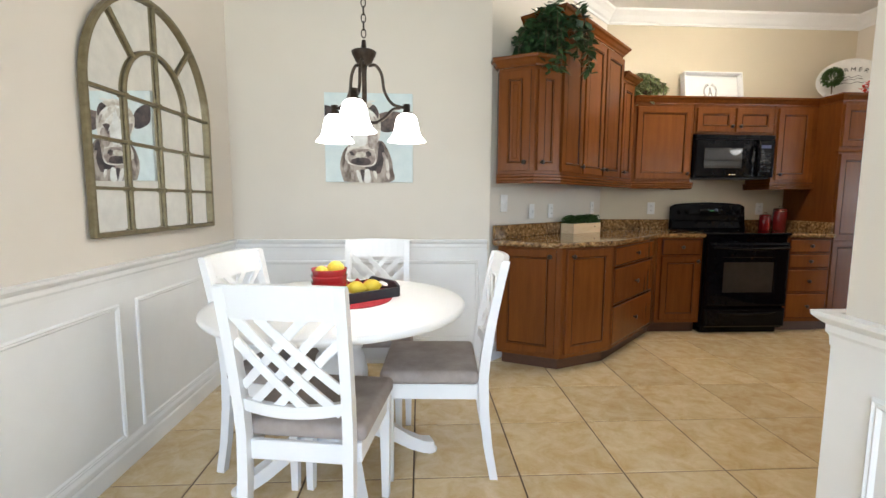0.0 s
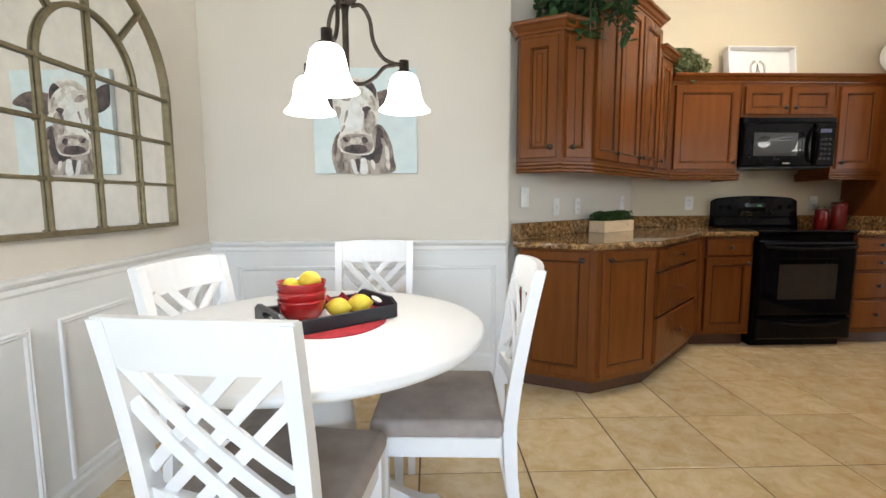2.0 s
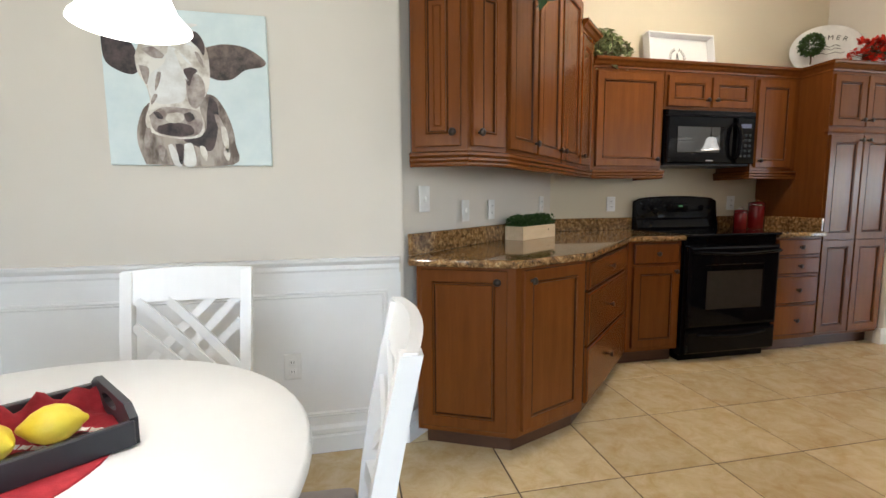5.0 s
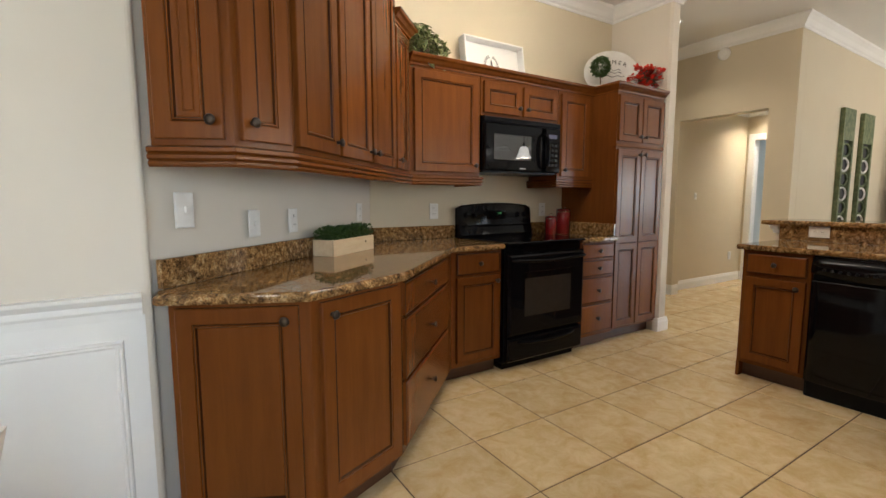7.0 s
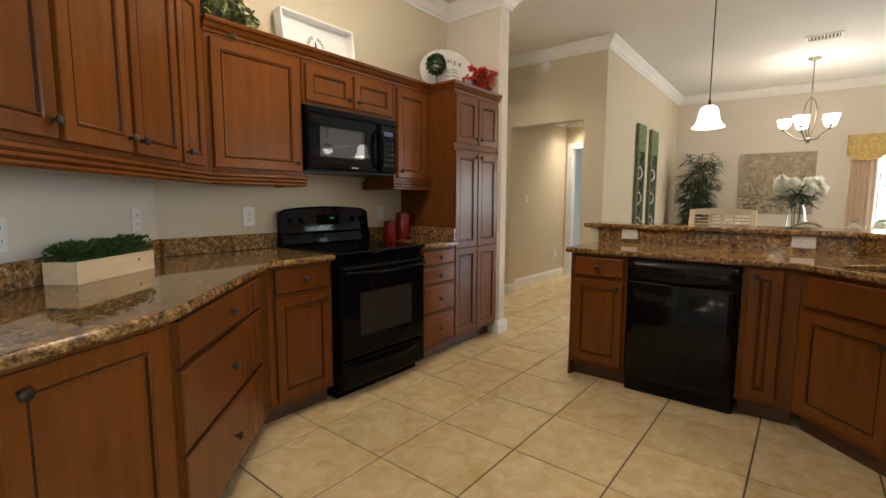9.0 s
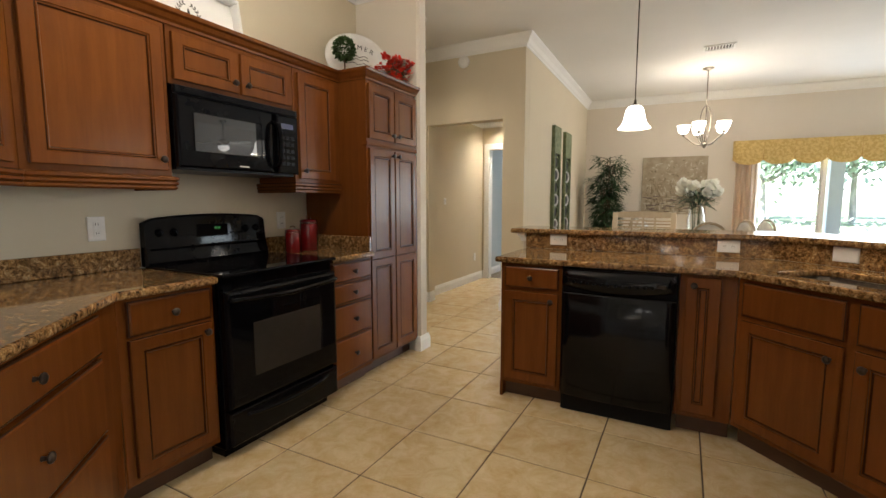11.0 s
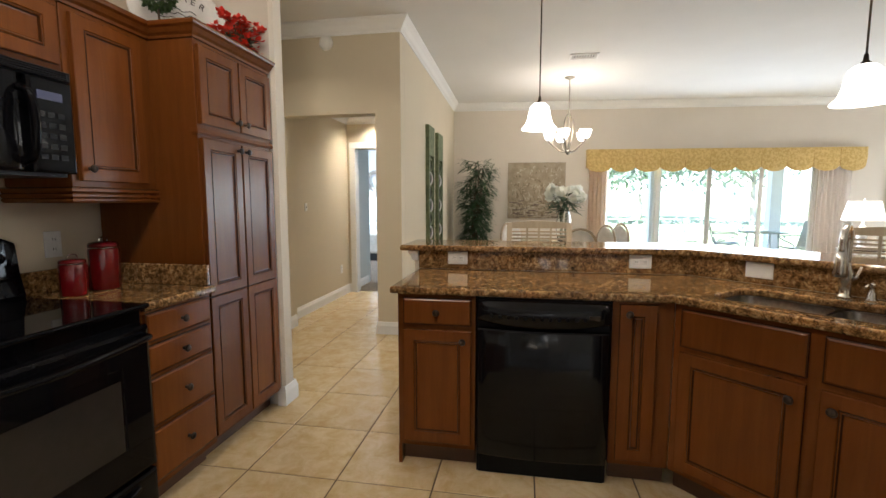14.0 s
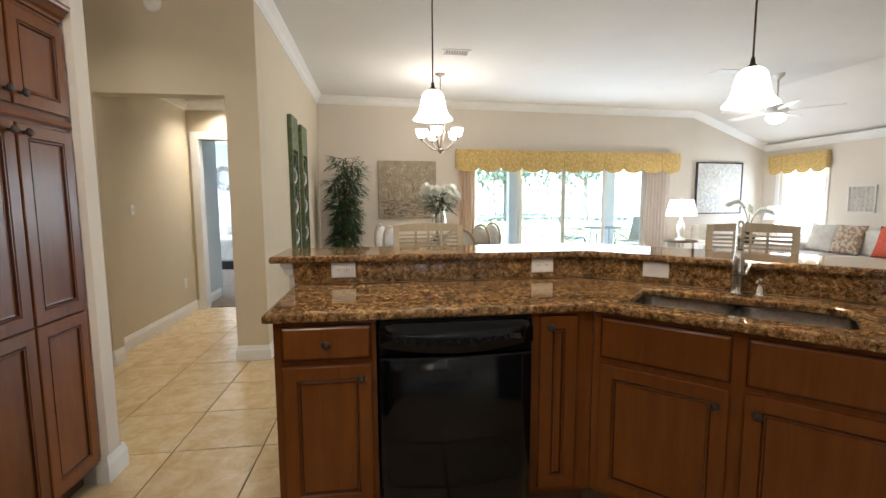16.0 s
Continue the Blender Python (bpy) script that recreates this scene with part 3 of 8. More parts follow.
# wainscot: white lower walls with frame mouldings
bm = bmesh.new()
box(bm, LWALL, LWALL + 0.006, -2.6, NWALL - 0.006, 0, 0.83)
structure("wainscot_west", bm, WHITE, "white painted lower wall of the nook", "wainscot")
bm = bmesh.new()
box(bm, LWALL, KC[0] - 0.024, NWALL - 0.006, NWALL, 0, 0.83)
structure("wainscot_north", bm, WHITE, "white painted lower wall under the cow canvas", "wainscot")
bm = bmesh.new()
slab(bm, [(STX[0] - 0.006, -2.6), (STX[0], -2.6), (STX[0], 1.36), (STX[1] + 0.0, 1.36), (STX[1], 1.366), (STX[0] - 0.006, 1.366)], 0, 0.83)
structure("wainscot_east", bm, WHITE, "white painted lower wall by the refrigerator", "wainscot")
trim("trim_chair_rail", [(LWALL, -2.6), (LWALL, NWALL), (KC[0] - 0.03, NWALL)], RAIL, 0.905, "white moulded chair rail in the nook")
trim("trim_chair_rail_east", [(STX[1], 1.36), (STX[0], 1.36), (STX[0], -2.6)], RAIL, 0.905, "white moulded chair rail by the refrigerator")
trim("baseboard_nook", [(LWALL, -2.6), (LWALL, NWALL), KC, (KC[0] + 0.10, KC[1] + 0.095)], BASEW, 0, "white stepped baseboard in the nook")
trim("baseboard_nook_east", [(STX[1], 1.36), (STX[0], 1.36), (STX[0], -2.6)], BASEW, 0, "white stepped baseboard")


def frame_moulding(name, m, w, z0, z1, label):
    """A rectangle of thin moulding on the wall: local x along it, facing -y."""
    bm = bmesh.new()
    prof = [(0.0, 0.0), (0.003, 0.006), (0.008, 0.009), (0.013, 0.005), (0.018, 0.007), (0.023, 0.003), (0.026, 0.0)]
    loops = []
    for ins, d in prof:
        loops.append([bm.verts.new((x, -d, z)) for x, z in ((ins, z0 + ins), (w - ins, z0 + ins), (w - ins, z1 - ins), (ins, z1 - ins))])
    for a, b in zip(loops, loops[1:]):
        for i in range(4):
            bm.faces.new((a[i], a[(i + 1) % 4], b[(i + 1) % 4], b[i]))
    ob = structure(name, bm, WHITE, label, "trim")
    ob.matrix_basis = m
    return ob


for y0, y1 in ((2.375, 3.37), (1.02, 2.262), (-0.25, 0.91), (-2.3, -0.36)):
    frame_moulding("trim_panel_west", facing(LWALL + 0.006, y0, LWALL + 0.006, y1), y1 - y0, 0.13, 0.735, "white panel moulding on the nook wainscot")
frame_moulding("trim_panel_north", facing(-1.04, NWALL - 0.006, 0.52, NWALL - 0.006), 1.56, 0.17, 0.755, "white panel moulding on the nook wainscot")
for y0, y1 in ((1.25, 0.2), (0.08, -1.1)):
    frame_moulding("trim_panel_east", facing(STX[0] - 0.006, y0, STX[0] - 0.006, y1), y0 - y1, 0.13, 0.735, "white panel moulding beside the refrigerator")

# door casing at the hall's end
bm = bmesh.new()
CAS = [(0, 0), (0.075, 0), (0.075, 0.018), (0.05, 0.022), (0.012, 0.014), (0, 0.012)]
y0, y1, zt = 5.01, 4.21, 2.06
for sgn, yy in ((1, y0), (-1, y1)):
    a, b = sorted((yy, yy + sgn * 0.085))
    box(bm, 8.03, 8.05, a, b, 0, zt + 0.085, 0.005, 1)
    box(bm, 8.05, 8.17, yy - 0.001 if sgn > 0 else yy - 0.014, yy + 0.014 if sgn > 0 else yy + 0.001, 0, zt)
box(bm, 8.028, 8.05, y1 - 0.085, y0 + 0.085, zt, zt + 0.09, 0.005, 1)
structure("door_frame", bm, WHITE, "white door casing at the end of the hallway", "door frame")

# ---- kitchen cabinets ----
CT = 0.905        # worktop height
FR = [(0, 0.0), (0, 0.017), (0.003, 0.020), (0.050, 0.020), (0.053, 0.016), (0.057, 0.019), (0.061, 0.019), (0.065, 0.011), (0.070, 0.010)]
FRG = (4, 6)
FLUTE = FR + [(0.082, 0.010), (0.085, 0.007), (0.089, 0.011)]
DRW = [(0, 0.0), (0, 0.014), (0.005, 0.016), (0.008, 0.018), (0.011, 0.020), (0.014, 0.020)]


def knob_mesh():
    bm = bmesh.new()
    lathe(bm, [(0.008, 0), (0.007, 0.003), (0.0055, 0.010), (0.006, 0.016), (0.014, 0.019), (0.0165, 0.023), (0.014, 0.028), (0.006, 0.031), (0, 0.0315)], 14)
    bm.transform(Matrix.Rotation(radians(90), 4, "X"))
    return finish(bm, "knob", BRONZE)


KNOB = knob_mesh()


def knob(parent, x, y, z):
    o = new("knob", KNOB)
    o.parent = parent
    o.location = (x, y, z)
    o["label"] = "dark bronze round knob"
    return o


def cab_door(parent, x, z, w, h, y=0.0, knob_at=None, steps=FR, name="door"):
    """A framed cabinet front at local x, z, proud of the plane y. knob_at: (across, up) as fractions or None."""
    bm = bmesh.new()
    top = min(w, h) / 2 - 0.004
    st = [s for s in steps if s[0] < top]
    nested(bm, w, h, st, 0, 0, 0, FRG if steps is not DRW else (1,))
    d = part(name, bm, (MAPLE, GLAZE), parent, "", pose(x, y, z))
    if knob_at:
        knob(d, knob_at[0], -0.019, knob_at[1])
    return d


def carcass(parent, w, d, z0, z1, name="body"):
    bm = bmesh.new()
    box(bm, 0, w, 0, d, z0, z1, 0.002, 1)
    return part(name, bm, (MAPLE, GLAZE), parent)


LRAIL = [(0, 0), (0.006, 0), (0.014, 0.008), (0.014, 0.016), (0.008, 0.019), (0.018, 0.026), (0.018, 0.036), (0.010, 0.040), (0.020, 0.047), (0.020, 0.058), (0.006, 0.064), (0, 0.064)]
CCROWN = [(0, 0), (0.008, 0.0), (0.010, 0.012), (0.022, 0.022), (0.034, 0.040), (0.046, 0.048), (0.050, 0.058), (0.050, 0.066), (0, 0.066)]

# base run: plan of the front faces, left to right
BA, BB, BC, BD, BE = (0.645, 3.435), (1.045, 3.245), (1.47, 3.425), (2.195, 4.15), (2.602, 4.15)


def base_front(a, b, label, fronts, toe=True, depth=0.02, group="base cabinets"):
    L = span(a, b)
    root = thing("base_cabinet", facing(*a, *b), label, "cabinet", group)
    carcass(root, L, depth, 0.10, CT - 0.035)
    for f in fronts:
        cab_door(root, *f[:4], knob_at=f[4], steps=f[5] if len(f) > 5 else FR, name=f[6] if len(f) > 6 else "door")
    return root


L = span(BA, BB)
base_front(BA, BB, "stained maple base cabinet with one framed door, angled end", [(0.025, 0.13, L - 0.06, 0.725, (L - 0.06 - 0.04, 0.725 - 0.045))])
L = span(BB, BC)
base_front(BB, BC, "stained maple base cabinet with one framed door", [(0.035, 0.13, L - 0.06, 0.725, (0.04, 0.725 - 0.045))])
L = span(BC, BD)
W = 0.83
base_front(BC, BD, "stained maple drawer cabinet with three drawers on the diagonal", [
    (0.02, 0.715, W, 0.14, (W / 2, 0.07), DRW, "drawer"),
    (0.02, 0.435, W, 0.265, (W / 2, 0.13), DRW, "drawer"),
    (0.02, 0.135, W, 0.285, (W / 2, 0.14), DRW, "drawer")])
L = span(BD, BE)
base_front(BD, BE, "stained maple base cabinet with drawer over door beside the range", [
    (0.035, 0.715, L - 0.055, 0.14, ((L - 0.055) / 2, 0.07), DRW, "drawer"),
    (0.035, 0.13, L - 0.055, 0.57, (L - 0.055 - 0.035, 0.53))])
# toe kick and hidden body of the run
bm = bmesh.new()
slab(bm, [(0.70, 3.50), (1.06, 3.325), (1.445, 3.485), (2.17, 4.215), (2.60, 4.215), (2.60, KWALL - 0.004), (DC[0], KWALL - 0.006), (0.72, 3.61)], 0.0, 0.10)
structure("trim_toe_kick", bm, TOE, "dark stained wooden toe kick under the base cabinets", "trim")

# counter with backsplash
CTOP = [(0.612, 3.50), (0.605, 3.405), (1.035, 3.205), (1.485, 3.39), (2.19, 4.112), (2.606, 4.112), (2.606, KWALL - 0.003), (DC[0], KWALL - 0.004)]
bm = bmesh.new()
slab(bm, CTOP, CT - 0.035, CT, bevel=0.012)
ct = thing("worktop", pose(0, 0, 0), "polished brown gold granite worktop following the diagonal wall", "worktop")
part("slab", bm, GRANITE, ct)
bm = bmesh.new()
u = Vector((DC[0] - KC[0], DC[1] - KC[1])).normalized()
nrm = Vector((u.y, -u.x))
k0 = Vector(KC) + u * 0.02
bm_pts = [tuple(k0 + nrm * 0.002), tuple(Vector(DC) + nrm * 0.002 - u * 0.03), tuple(Vector(DC) + nrm * 0.024 - u * 0.03), tuple(k0 + nrm * 0.024)]
slab(bm, bm_pts, CT, CT + 0.10, bevel=0.004)
part("backsplash", bm, GRANITE, ct)
bm = bmesh.new()
slab(bm, [(DC[0] + 0.02, KWALL - 0.024), (2.606, KWALL - 0.024), (2.606, KWALL - 0.002), (DC[0] - 0.01, KWALL - 0.002)], CT, CT + 0.10, bevel=0.004)
part("backsplash", bm, GRANITE, ct)

# small counter right of the range
RX0, RX1 = 2.61, 3.375
PX0, PX1, PY = 3.80, 4.43, 4.17
root = thing("base_cabinet", facing(RX1 + 0.005, 4.15, PX0, 4.15), "stained maple drawer cabinet with four drawers between range and pantry", "cabinet", "base cabinets")
w = PX0 - RX1 - 0.005
carcass(root, w, KWALL - 4.15 - 0.01, 0.10, CT - 0.035)
for z, h in ((0.735, 0.12), (0.595, 0.125), (0.375, 0.205), (0.135, 0.225)):
    cab_door(root, 0.02, z, w - 0.04, h, knob_at=((w - 0.04) / 2, h / 2), steps=DRW, name="drawer")
bm = bmesh.new()
box(bm, 0, w, 0.07, 0.09, 0, 0.10)
part("toe_kick", bm, TOE, root)
ct2 = thing("worktop", pose(0, 0, 0), "short brown granite worktop between range and pantry", "worktop")
bm = bmesh.new()
slab(bm, [(RX1 + 0.003, 4.112), (PX0 - 0.003, 4.112), (PX0 - 0.003, KWALL - 0.003), (RX1 + 0.003, KWALL - 0.003)], CT - 0.035, CT, bevel=0.010)
part("slab", bm, GRANITE, ct2)
bm = bmesh.new()
box(bm, RX1 + 0.003, PX0 - 0.026, KWALL - 0.024, KWALL - 0.003, CT, CT + 0.10, 0.003, 1)
part("backsplash", bm, GRANITE, ct2)
bm = bmesh.new()
box(bm, PX0 - 0.025, PX0 - 0.003, 4.14, KWALL - 0.003, CT, CT + 0.10, 0.003, 1)
part("backsplash", bm, GRANITE, ct2)

# upper cabinets
UA, UB, UC, UD = (0.63, 3.425), (0.85, 3.315), (1.05, 3.40), (2.04, 4.405)
UF = 4.405
UZ0, UZ = 1.365, 2.065


def upper(a, b, z0, z1, label, doors, depth=0.05):
    root = thing("wall_cabinet", facing(*a, *b), label, "cabinet", "wall cabinets")
    carcass(root, span(a, b), depth, z0, z1)
    for d in doors:
        cab_door(root, *d[:4], knob_at=d[4], steps=d[5] if len(d) > 5 else FR)
    return root


def along(a, b, t):
    return (a[0] + (b[0] - a[0]) * t, a[1] + (b[1] - a[1]) * t)


L = span(UA, UB)
r = upper(UA, UB, UZ0, UZ, "narrow maple wall cabinet with fluted door and knob", [(0.02, UZ0 + 0.02, L - 0.045, UZ - UZ0 - 0.045, (L - 0.045 - 0.03, 0.055), FLUTE)])
L = span(UB, UC)
upper(UB, UC, UZ0, UZ, "narrow maple wall cabinet with a fluted door", [(0.02, UZ0 + 0.02, L - 0.04, UZ - UZ0 - 0.045, (0.03, 0.055), FLUTE)])
cuts = (0.0, 0.245, 0.505, 0.775, 1.0)
TZ = 2.40
for i, (label, top) in enumerate((("tall maple wall cabinet with a framed door", TZ), ("tall maple wall cabinet with a framed door", TZ), ("tall maple wall cabinet with a framed door", TZ), ("maple wall cabinet with a narrow framed door in the corner", 2.215))):
    a, b = along(UC, UD, cuts[i]), along(UC, UD, cuts[i + 1])
    L = span(a, b)
    kx = L - 0.05 if i in (0, 1) else 0.025
    upper(a, b, UZ0, top, label, [(0.012, UZ0 + 0.02, L - 0.024 - (0.05 if i == 3 else 0), top - UZ0 - 0.05, (kx, 0.05), FR if L > 0.3 else FR)], 0.28)
# body behind the angled pair, closing to the wall
bm = bmesh.new()
slab(bm, [(0.640, 3.46), (0.855, 3.355), (1.035, 3.43), (1.10, 3.50), (0.96, 3.83), (0.64, 3.53)], UZ0, UZ)
structure("trim_cabinet_filler", bm, MAPLE, "maple carcass of the angled wall cabinets", "trim")
# back wall uppers
r = upper((UD[0], UF), (RX0 - 0.005, UF), UZ0, UZ, "maple wall cabinet with a wide framed door beside the microwave", [(0.03, UZ0 + 0.025, RX0 - UD[0] - 0.06, UZ - UZ0 - 0.05, (RX0 - UD[0] - 0.06 - 0.03, 0.05))], 0.33)
w2 = (RX1 - RX0) / 2
r = upper((RX0, UF), (RX1, UF), 1.80, UZ, "maple wall cabinet with two small doors over the microwave", [(0.02, 1.822, w2 - 0.03, 0.215, (w2 - 0.06, 0.05)), (w2 + 0.01, 1.822, w2 - 0.03, 0.215, (0.03, 0.05))], 0.33)
r = upper((RX1 + 0.005, UF), (PX0 - 0.003, UF), UZ0, UZ, "maple wall cabinet with a framed door between microwave and pantry", [(0.03, UZ0 + 0.025, PX0 - RX1 - 0.10, UZ - UZ0 - 0.05, (0.03, 0.05))], 0.33)
# light rails and crowns are continuous trims
for path, z in (([(UA[0] - 0.005, UA[1]), UB, UC, UD, (RX0 - 0.004, UF), (RX0 - 0.004, KWALL - 0.01)], UZ0 - 0.064),
                ([(RX1 + 0.004, KWALL - 0.01), (RX1 + 0.004, UF), (PX0 - 0.004, UF)], UZ0 - 0.064)):
    bm = bmesh.new()
    sweep(bm, path, LRAIL, z)
    structure("trim_light_rail", bm, MAPLE, "ribbed maple light rail moulding under the wall cabinets", "trim")
bm = bmesh.new()
slab(bm, [(UA[0], UA[1]), UB, UC, UD, (RX0 - 0.006, UF), (RX0 - 0.006, KWALL - 0.004), (DC[0], KWALL - 0.006), (0.66, 3.53)], UZ0 - 0.012, UZ0 - 0.001)
structure("trim_cabinet_bottom", bm, MAPLE, "maple underside of the wall cabinets", "trim")
bm = bmesh.new()
box(bm, RX1 + 0.006, PX0 - 0.004, UF, KWALL - 0.004, UZ0 - 0.012, UZ0 - 0.001)
structure("trim_cabinet_bottom", bm, MAPLE, "maple underside of the wall cabinet beside the pantry", "trim")
t1, t2 = along(UC, UD, 0.0), along(UC, UD, 0.775)
back = Vector((-1, 1, 0)).normalized() * 0.30
for path, z, lab in (([(UA[0], UA[1] + 0.06), UA, UB, UC], UZ, "maple crown on the low end cabinets"),
                     ([(t1[0] + back.x, t1[1] + back.y), t1, t2, (t2[0] + back.x, t2[1] + back.y)], TZ, "maple crown on the tall cabinets"),
                     ([t2, UD, (UD[0] + back.x * 0.4, UD[1] + back.y * 0.4)], 2.215, "maple crown on the corner cabinet"),
                     ([UD, (PX0, UF), (PX0, PY), (PX1, PY)], UZ, "maple crown over range wall and pantry")):
    bm = bmesh.new()
    sweep(bm, path, CCROWN, z)
    structure("trim_cabinet_crown", bm, MAPLE, lab, "trim")
bm = bmesh.new()
slab(bm, [UD, (PX0 + 0.01, UF), (PX0 + 0.01, PY + 0.005), (PX1, PY + 0.005), (PX1, KWALL - 0.004), (2.04, KWALL - 0.004)], UZ + 0.002, UZ + 0.058)
structure("trim_cabinet_top", bm, MAPLE, "maple top boards of the wall cabinets", "trim")

# pantry
root = thing("pantry_cabinet", facing(PX0, PY, PX1, PY), "tall stained maple pantry with two upper and four lower framed doors", "cabinet")
pw = PX1 - PX0
carcass(root, pw, KWALL - PY - 0.008, 0.10, UZ)
bm = bmesh.new()
box(bm, 0, pw, 0.07, 0.09, 0, 0.10)
part("toe_kick", bm, TOE, root)
bm = bmesh.new()
sweep(bm, [(0, 0.02), (0, 0), (pw, 0)], [(0, 0), (0.012, 0), (0.016, 0.01), (0.012, 0.03), (0, 0.03)], 1.625)
part("rail", bm, MAPLE, root)
dw = pw / 2 - 0.018
for i in (0, 1):
    x = 0.012 + i * (dw + 0.010)
    kx = dw - 0.03 if i == 0 else 0.03
    cab_door(root, x, 1.675, dw, 0.365, knob_at=(kx, 0.045))
    up = cab_door(root, x, 0.84, dw, 0.77, knob_at=(kx, 0.735))
    cab_door(root, x, 0.125, dw, 0.71)

# ---- peninsula ----
FXP = 3.945                                  # plane of the fronts
PB = (3.945, 1.985)                          # inner bend
S2 = 2 ** -0.5
DLEN = 1.75
PE = (PB[0] - DLEN * S2, PB[1] - DLEN * S2)  # end of the diagonal
PYN = 3.24


def pen(y0, y1, label, fronts):
    root = thing("base_cabinet", facing(FXP, y0, FXP, y1), label, "cabinet", "peninsula cabinets")
    carcass(root, y0 - y1, 0.56, 0.10, CT - 0.035)
    for f in fronts:
        cab_door(root, *f[:4], knob_at=f[4], steps=f[5] if len(f) > 5 else FR, name=f[6] if len(f) > 6 else "door")
    bm = bmesh.new()
    box(bm, 0.015, y0 - y1, 0.06, 0.08, 0, 0.10)
    part("toe_kick", bm, TOE, root)
    return root


w = PYN - 2.86
c = pen(PYN, 2.86, "stained maple peninsula cabinet with drawer over door", [(0.03, 0.72, w - 0.05, 0.13, ((w - 0.05) / 2, 0.065), DRW, "drawer"), (0.03, 0.13, w - 0.05, 0.565, (w - 0.05 - 0.04, 0.52))])
bm = bmesh.new()
box(bm, -0.002, 0.016, 0.0, 0.56, 0.0, 0.10)
part("end_panel", bm, MAPLE, c)
pen(2.245, 1.985, "narrow maple peninsula cabinet with a fluted filler door", [(0.03, 0.13, 0.155, 0.725, (0.035, 0.685), FLUTE)])
root = thing("sink_cabinet", facing(*PB, *PE), "stained maple sink cabinet with framed doors under false drawers", "cabinet", "peninsula cabinets")
carcass(root, DLEN, 0.02, 0.10, CT - 0.035)
bm = bmesh.new()
box(bm, 0.0, DLEN, 0.06, 0.08, 0, 0.10)
part("toe_kick", bm, TOE, root)
for i in range(3):
    x = 0.035 + i * 0.488
    cab_door(root, x, 0.685, 0.445, 0.165, steps=DRW, name="drawer")
    cab_door(root, x, 0.13, 0.445, 0.53, knob_at=(0.405 if i == 0 else 0.04, 0.47))

# worktop with sink cut-out
BX = 4.53                                    # kitchen face of the bar wall
d = BX - FXP
OB = (BX, PB[1] - d * math.tan(radians(22.5)))      # outer bend
OE = (PE[0] + d * S2, PE[1] - d * S2)
o = 0.035
IB = (PB[0] - o, PB[1] + o * math.tan(radians(22.5)))
IE = (PE[0] - o * S2, PE[1] + o * S2)


def on_diag(s, t):
    """A point of the diagonal worktop: s along the front from the bend, t back from it."""
    return (PB[0] - s * S2 + t * S2, PB[1] - s * S2 - t * S2)


def rrect(s0, s1, t0, t1, r, n=5):
    pts = []
    for cs, ct_, a0 in ((s1 - r, t1 - r, 0), (s0 + r, t1 - r, 90), (s0 + r, t0 + r, 180), (s1 - r, t0 + r, 270)):
        for k in range(n + 1):
            a = radians(a0 + 90 * k / n)
            pts.append(on_diag(cs + r * math.cos(a), ct_ + r * math.sin(a)))
    return pts


SK = (0.10, 0.815, 0.075, 0.43)
bm = bmesh.new()
slab(bm, [(FXP - o, PYN + 0.03), (BX, PYN + 0.03), OB, OE, IE, IB], CT - 0.035, CT, holes=[rrect(*SK, 0.07)], bevel=0.010)
pt = thing("worktop", pose(0, 0, 0), "polished brown gold granite peninsula worktop bending at the sink", "worktop")
part("slab", bm, GRANITE, pt)
sink = thing("sink", pose(0, 0, 0), "double bowl stainless steel undermount sink", "sink")
for s0, s1 in ((SK[0] - 0.01, 0.447), (0.467, SK[1] + 0.01)):
    bm = bmesh.new()
    top = rrect(s0, s1, SK[2] - 0.01, SK[3] + 0.01, 0.06)
    low = rrect(s0 + 0.02, s1 - 0.02, SK[2] + 0.01, SK[3] - 0.01, 0.05)
    A = [bm.verts.new((x, y, CT - 0.037)) for x, y in top]
    B = [bm.verts.new((x, y, CT - 0.20)) for x, y in low]
    for i in range(len(A)):
        f = bm.faces.new((A[i], A[(i + 1) % len(A)], B[(i + 1) % len(A)], B[i]))
        f.smooth = True
    bm.faces.new(B)
    part("bowl", bm, STEEL, sink)
bm = bmesh.new()
q = [on_diag(0.444, SK[2]), on_diag(0.470, SK[2]), on_diag(0.470, SK[3]), on_diag(0.444, SK[3])]
slab(bm, q, CT - 0.06, CT - 0.045, bevel=0.004)
part("divider", bm, STEEL, sink)

# bar wall, its granite face and the raised bar top
BZ = 1.048
WT = 0.14
OBb = (BX + WT, OB[1] - WT * math.tan(radians(22.5)))
OEb = (OE[0] + WT * S2, OE[1] - WT * S2)
bm = bmesh.new()
slab(bm, [(BX + 0.022, PYN + 0.06), (BX + WT, PYN + 0.06), OBb, OEb, (OE[0] + 0.022 * S2, OE[1] - 0.022 * S2), (BX + 0.022, OB[1] - 0.022 * math.tan(radians(22.5)))], 0, BZ - 0.035)
structure("wall_bar", bm, WALL, "low greige wall behind the peninsula")
bm = bmesh.new()
slab(bm, [(BX, PYN + 0.03), (BX + 0.020, PYN + 0.03), (BX + 0.020, OB[1] - 0.020 * math.tan(radians(22.5))), (OE[0] + 0.020 * S2, OE[1] - 0.020 * S2), OE, OB], CT, BZ - 0.036)
part("backsplash", bm, GRANITE, pt)
bm = bmesh.new()
sweep(bm, [(BX + WT, PYN - 0.3), (BX + WT, PYN + 0.06), (BX + 0.022, PYN + 0.06), (BX + 0.022, PYN + 0.035)], [(0, 0), (0.012, 0), (0.022, 0.03), (0.034, 0.045), (0.034, 0.06), (0, 0.06)], BZ - 0.097)
structure("trim_bar_end", bm, WHITE, "white moulding under the bar top's end", "trim")


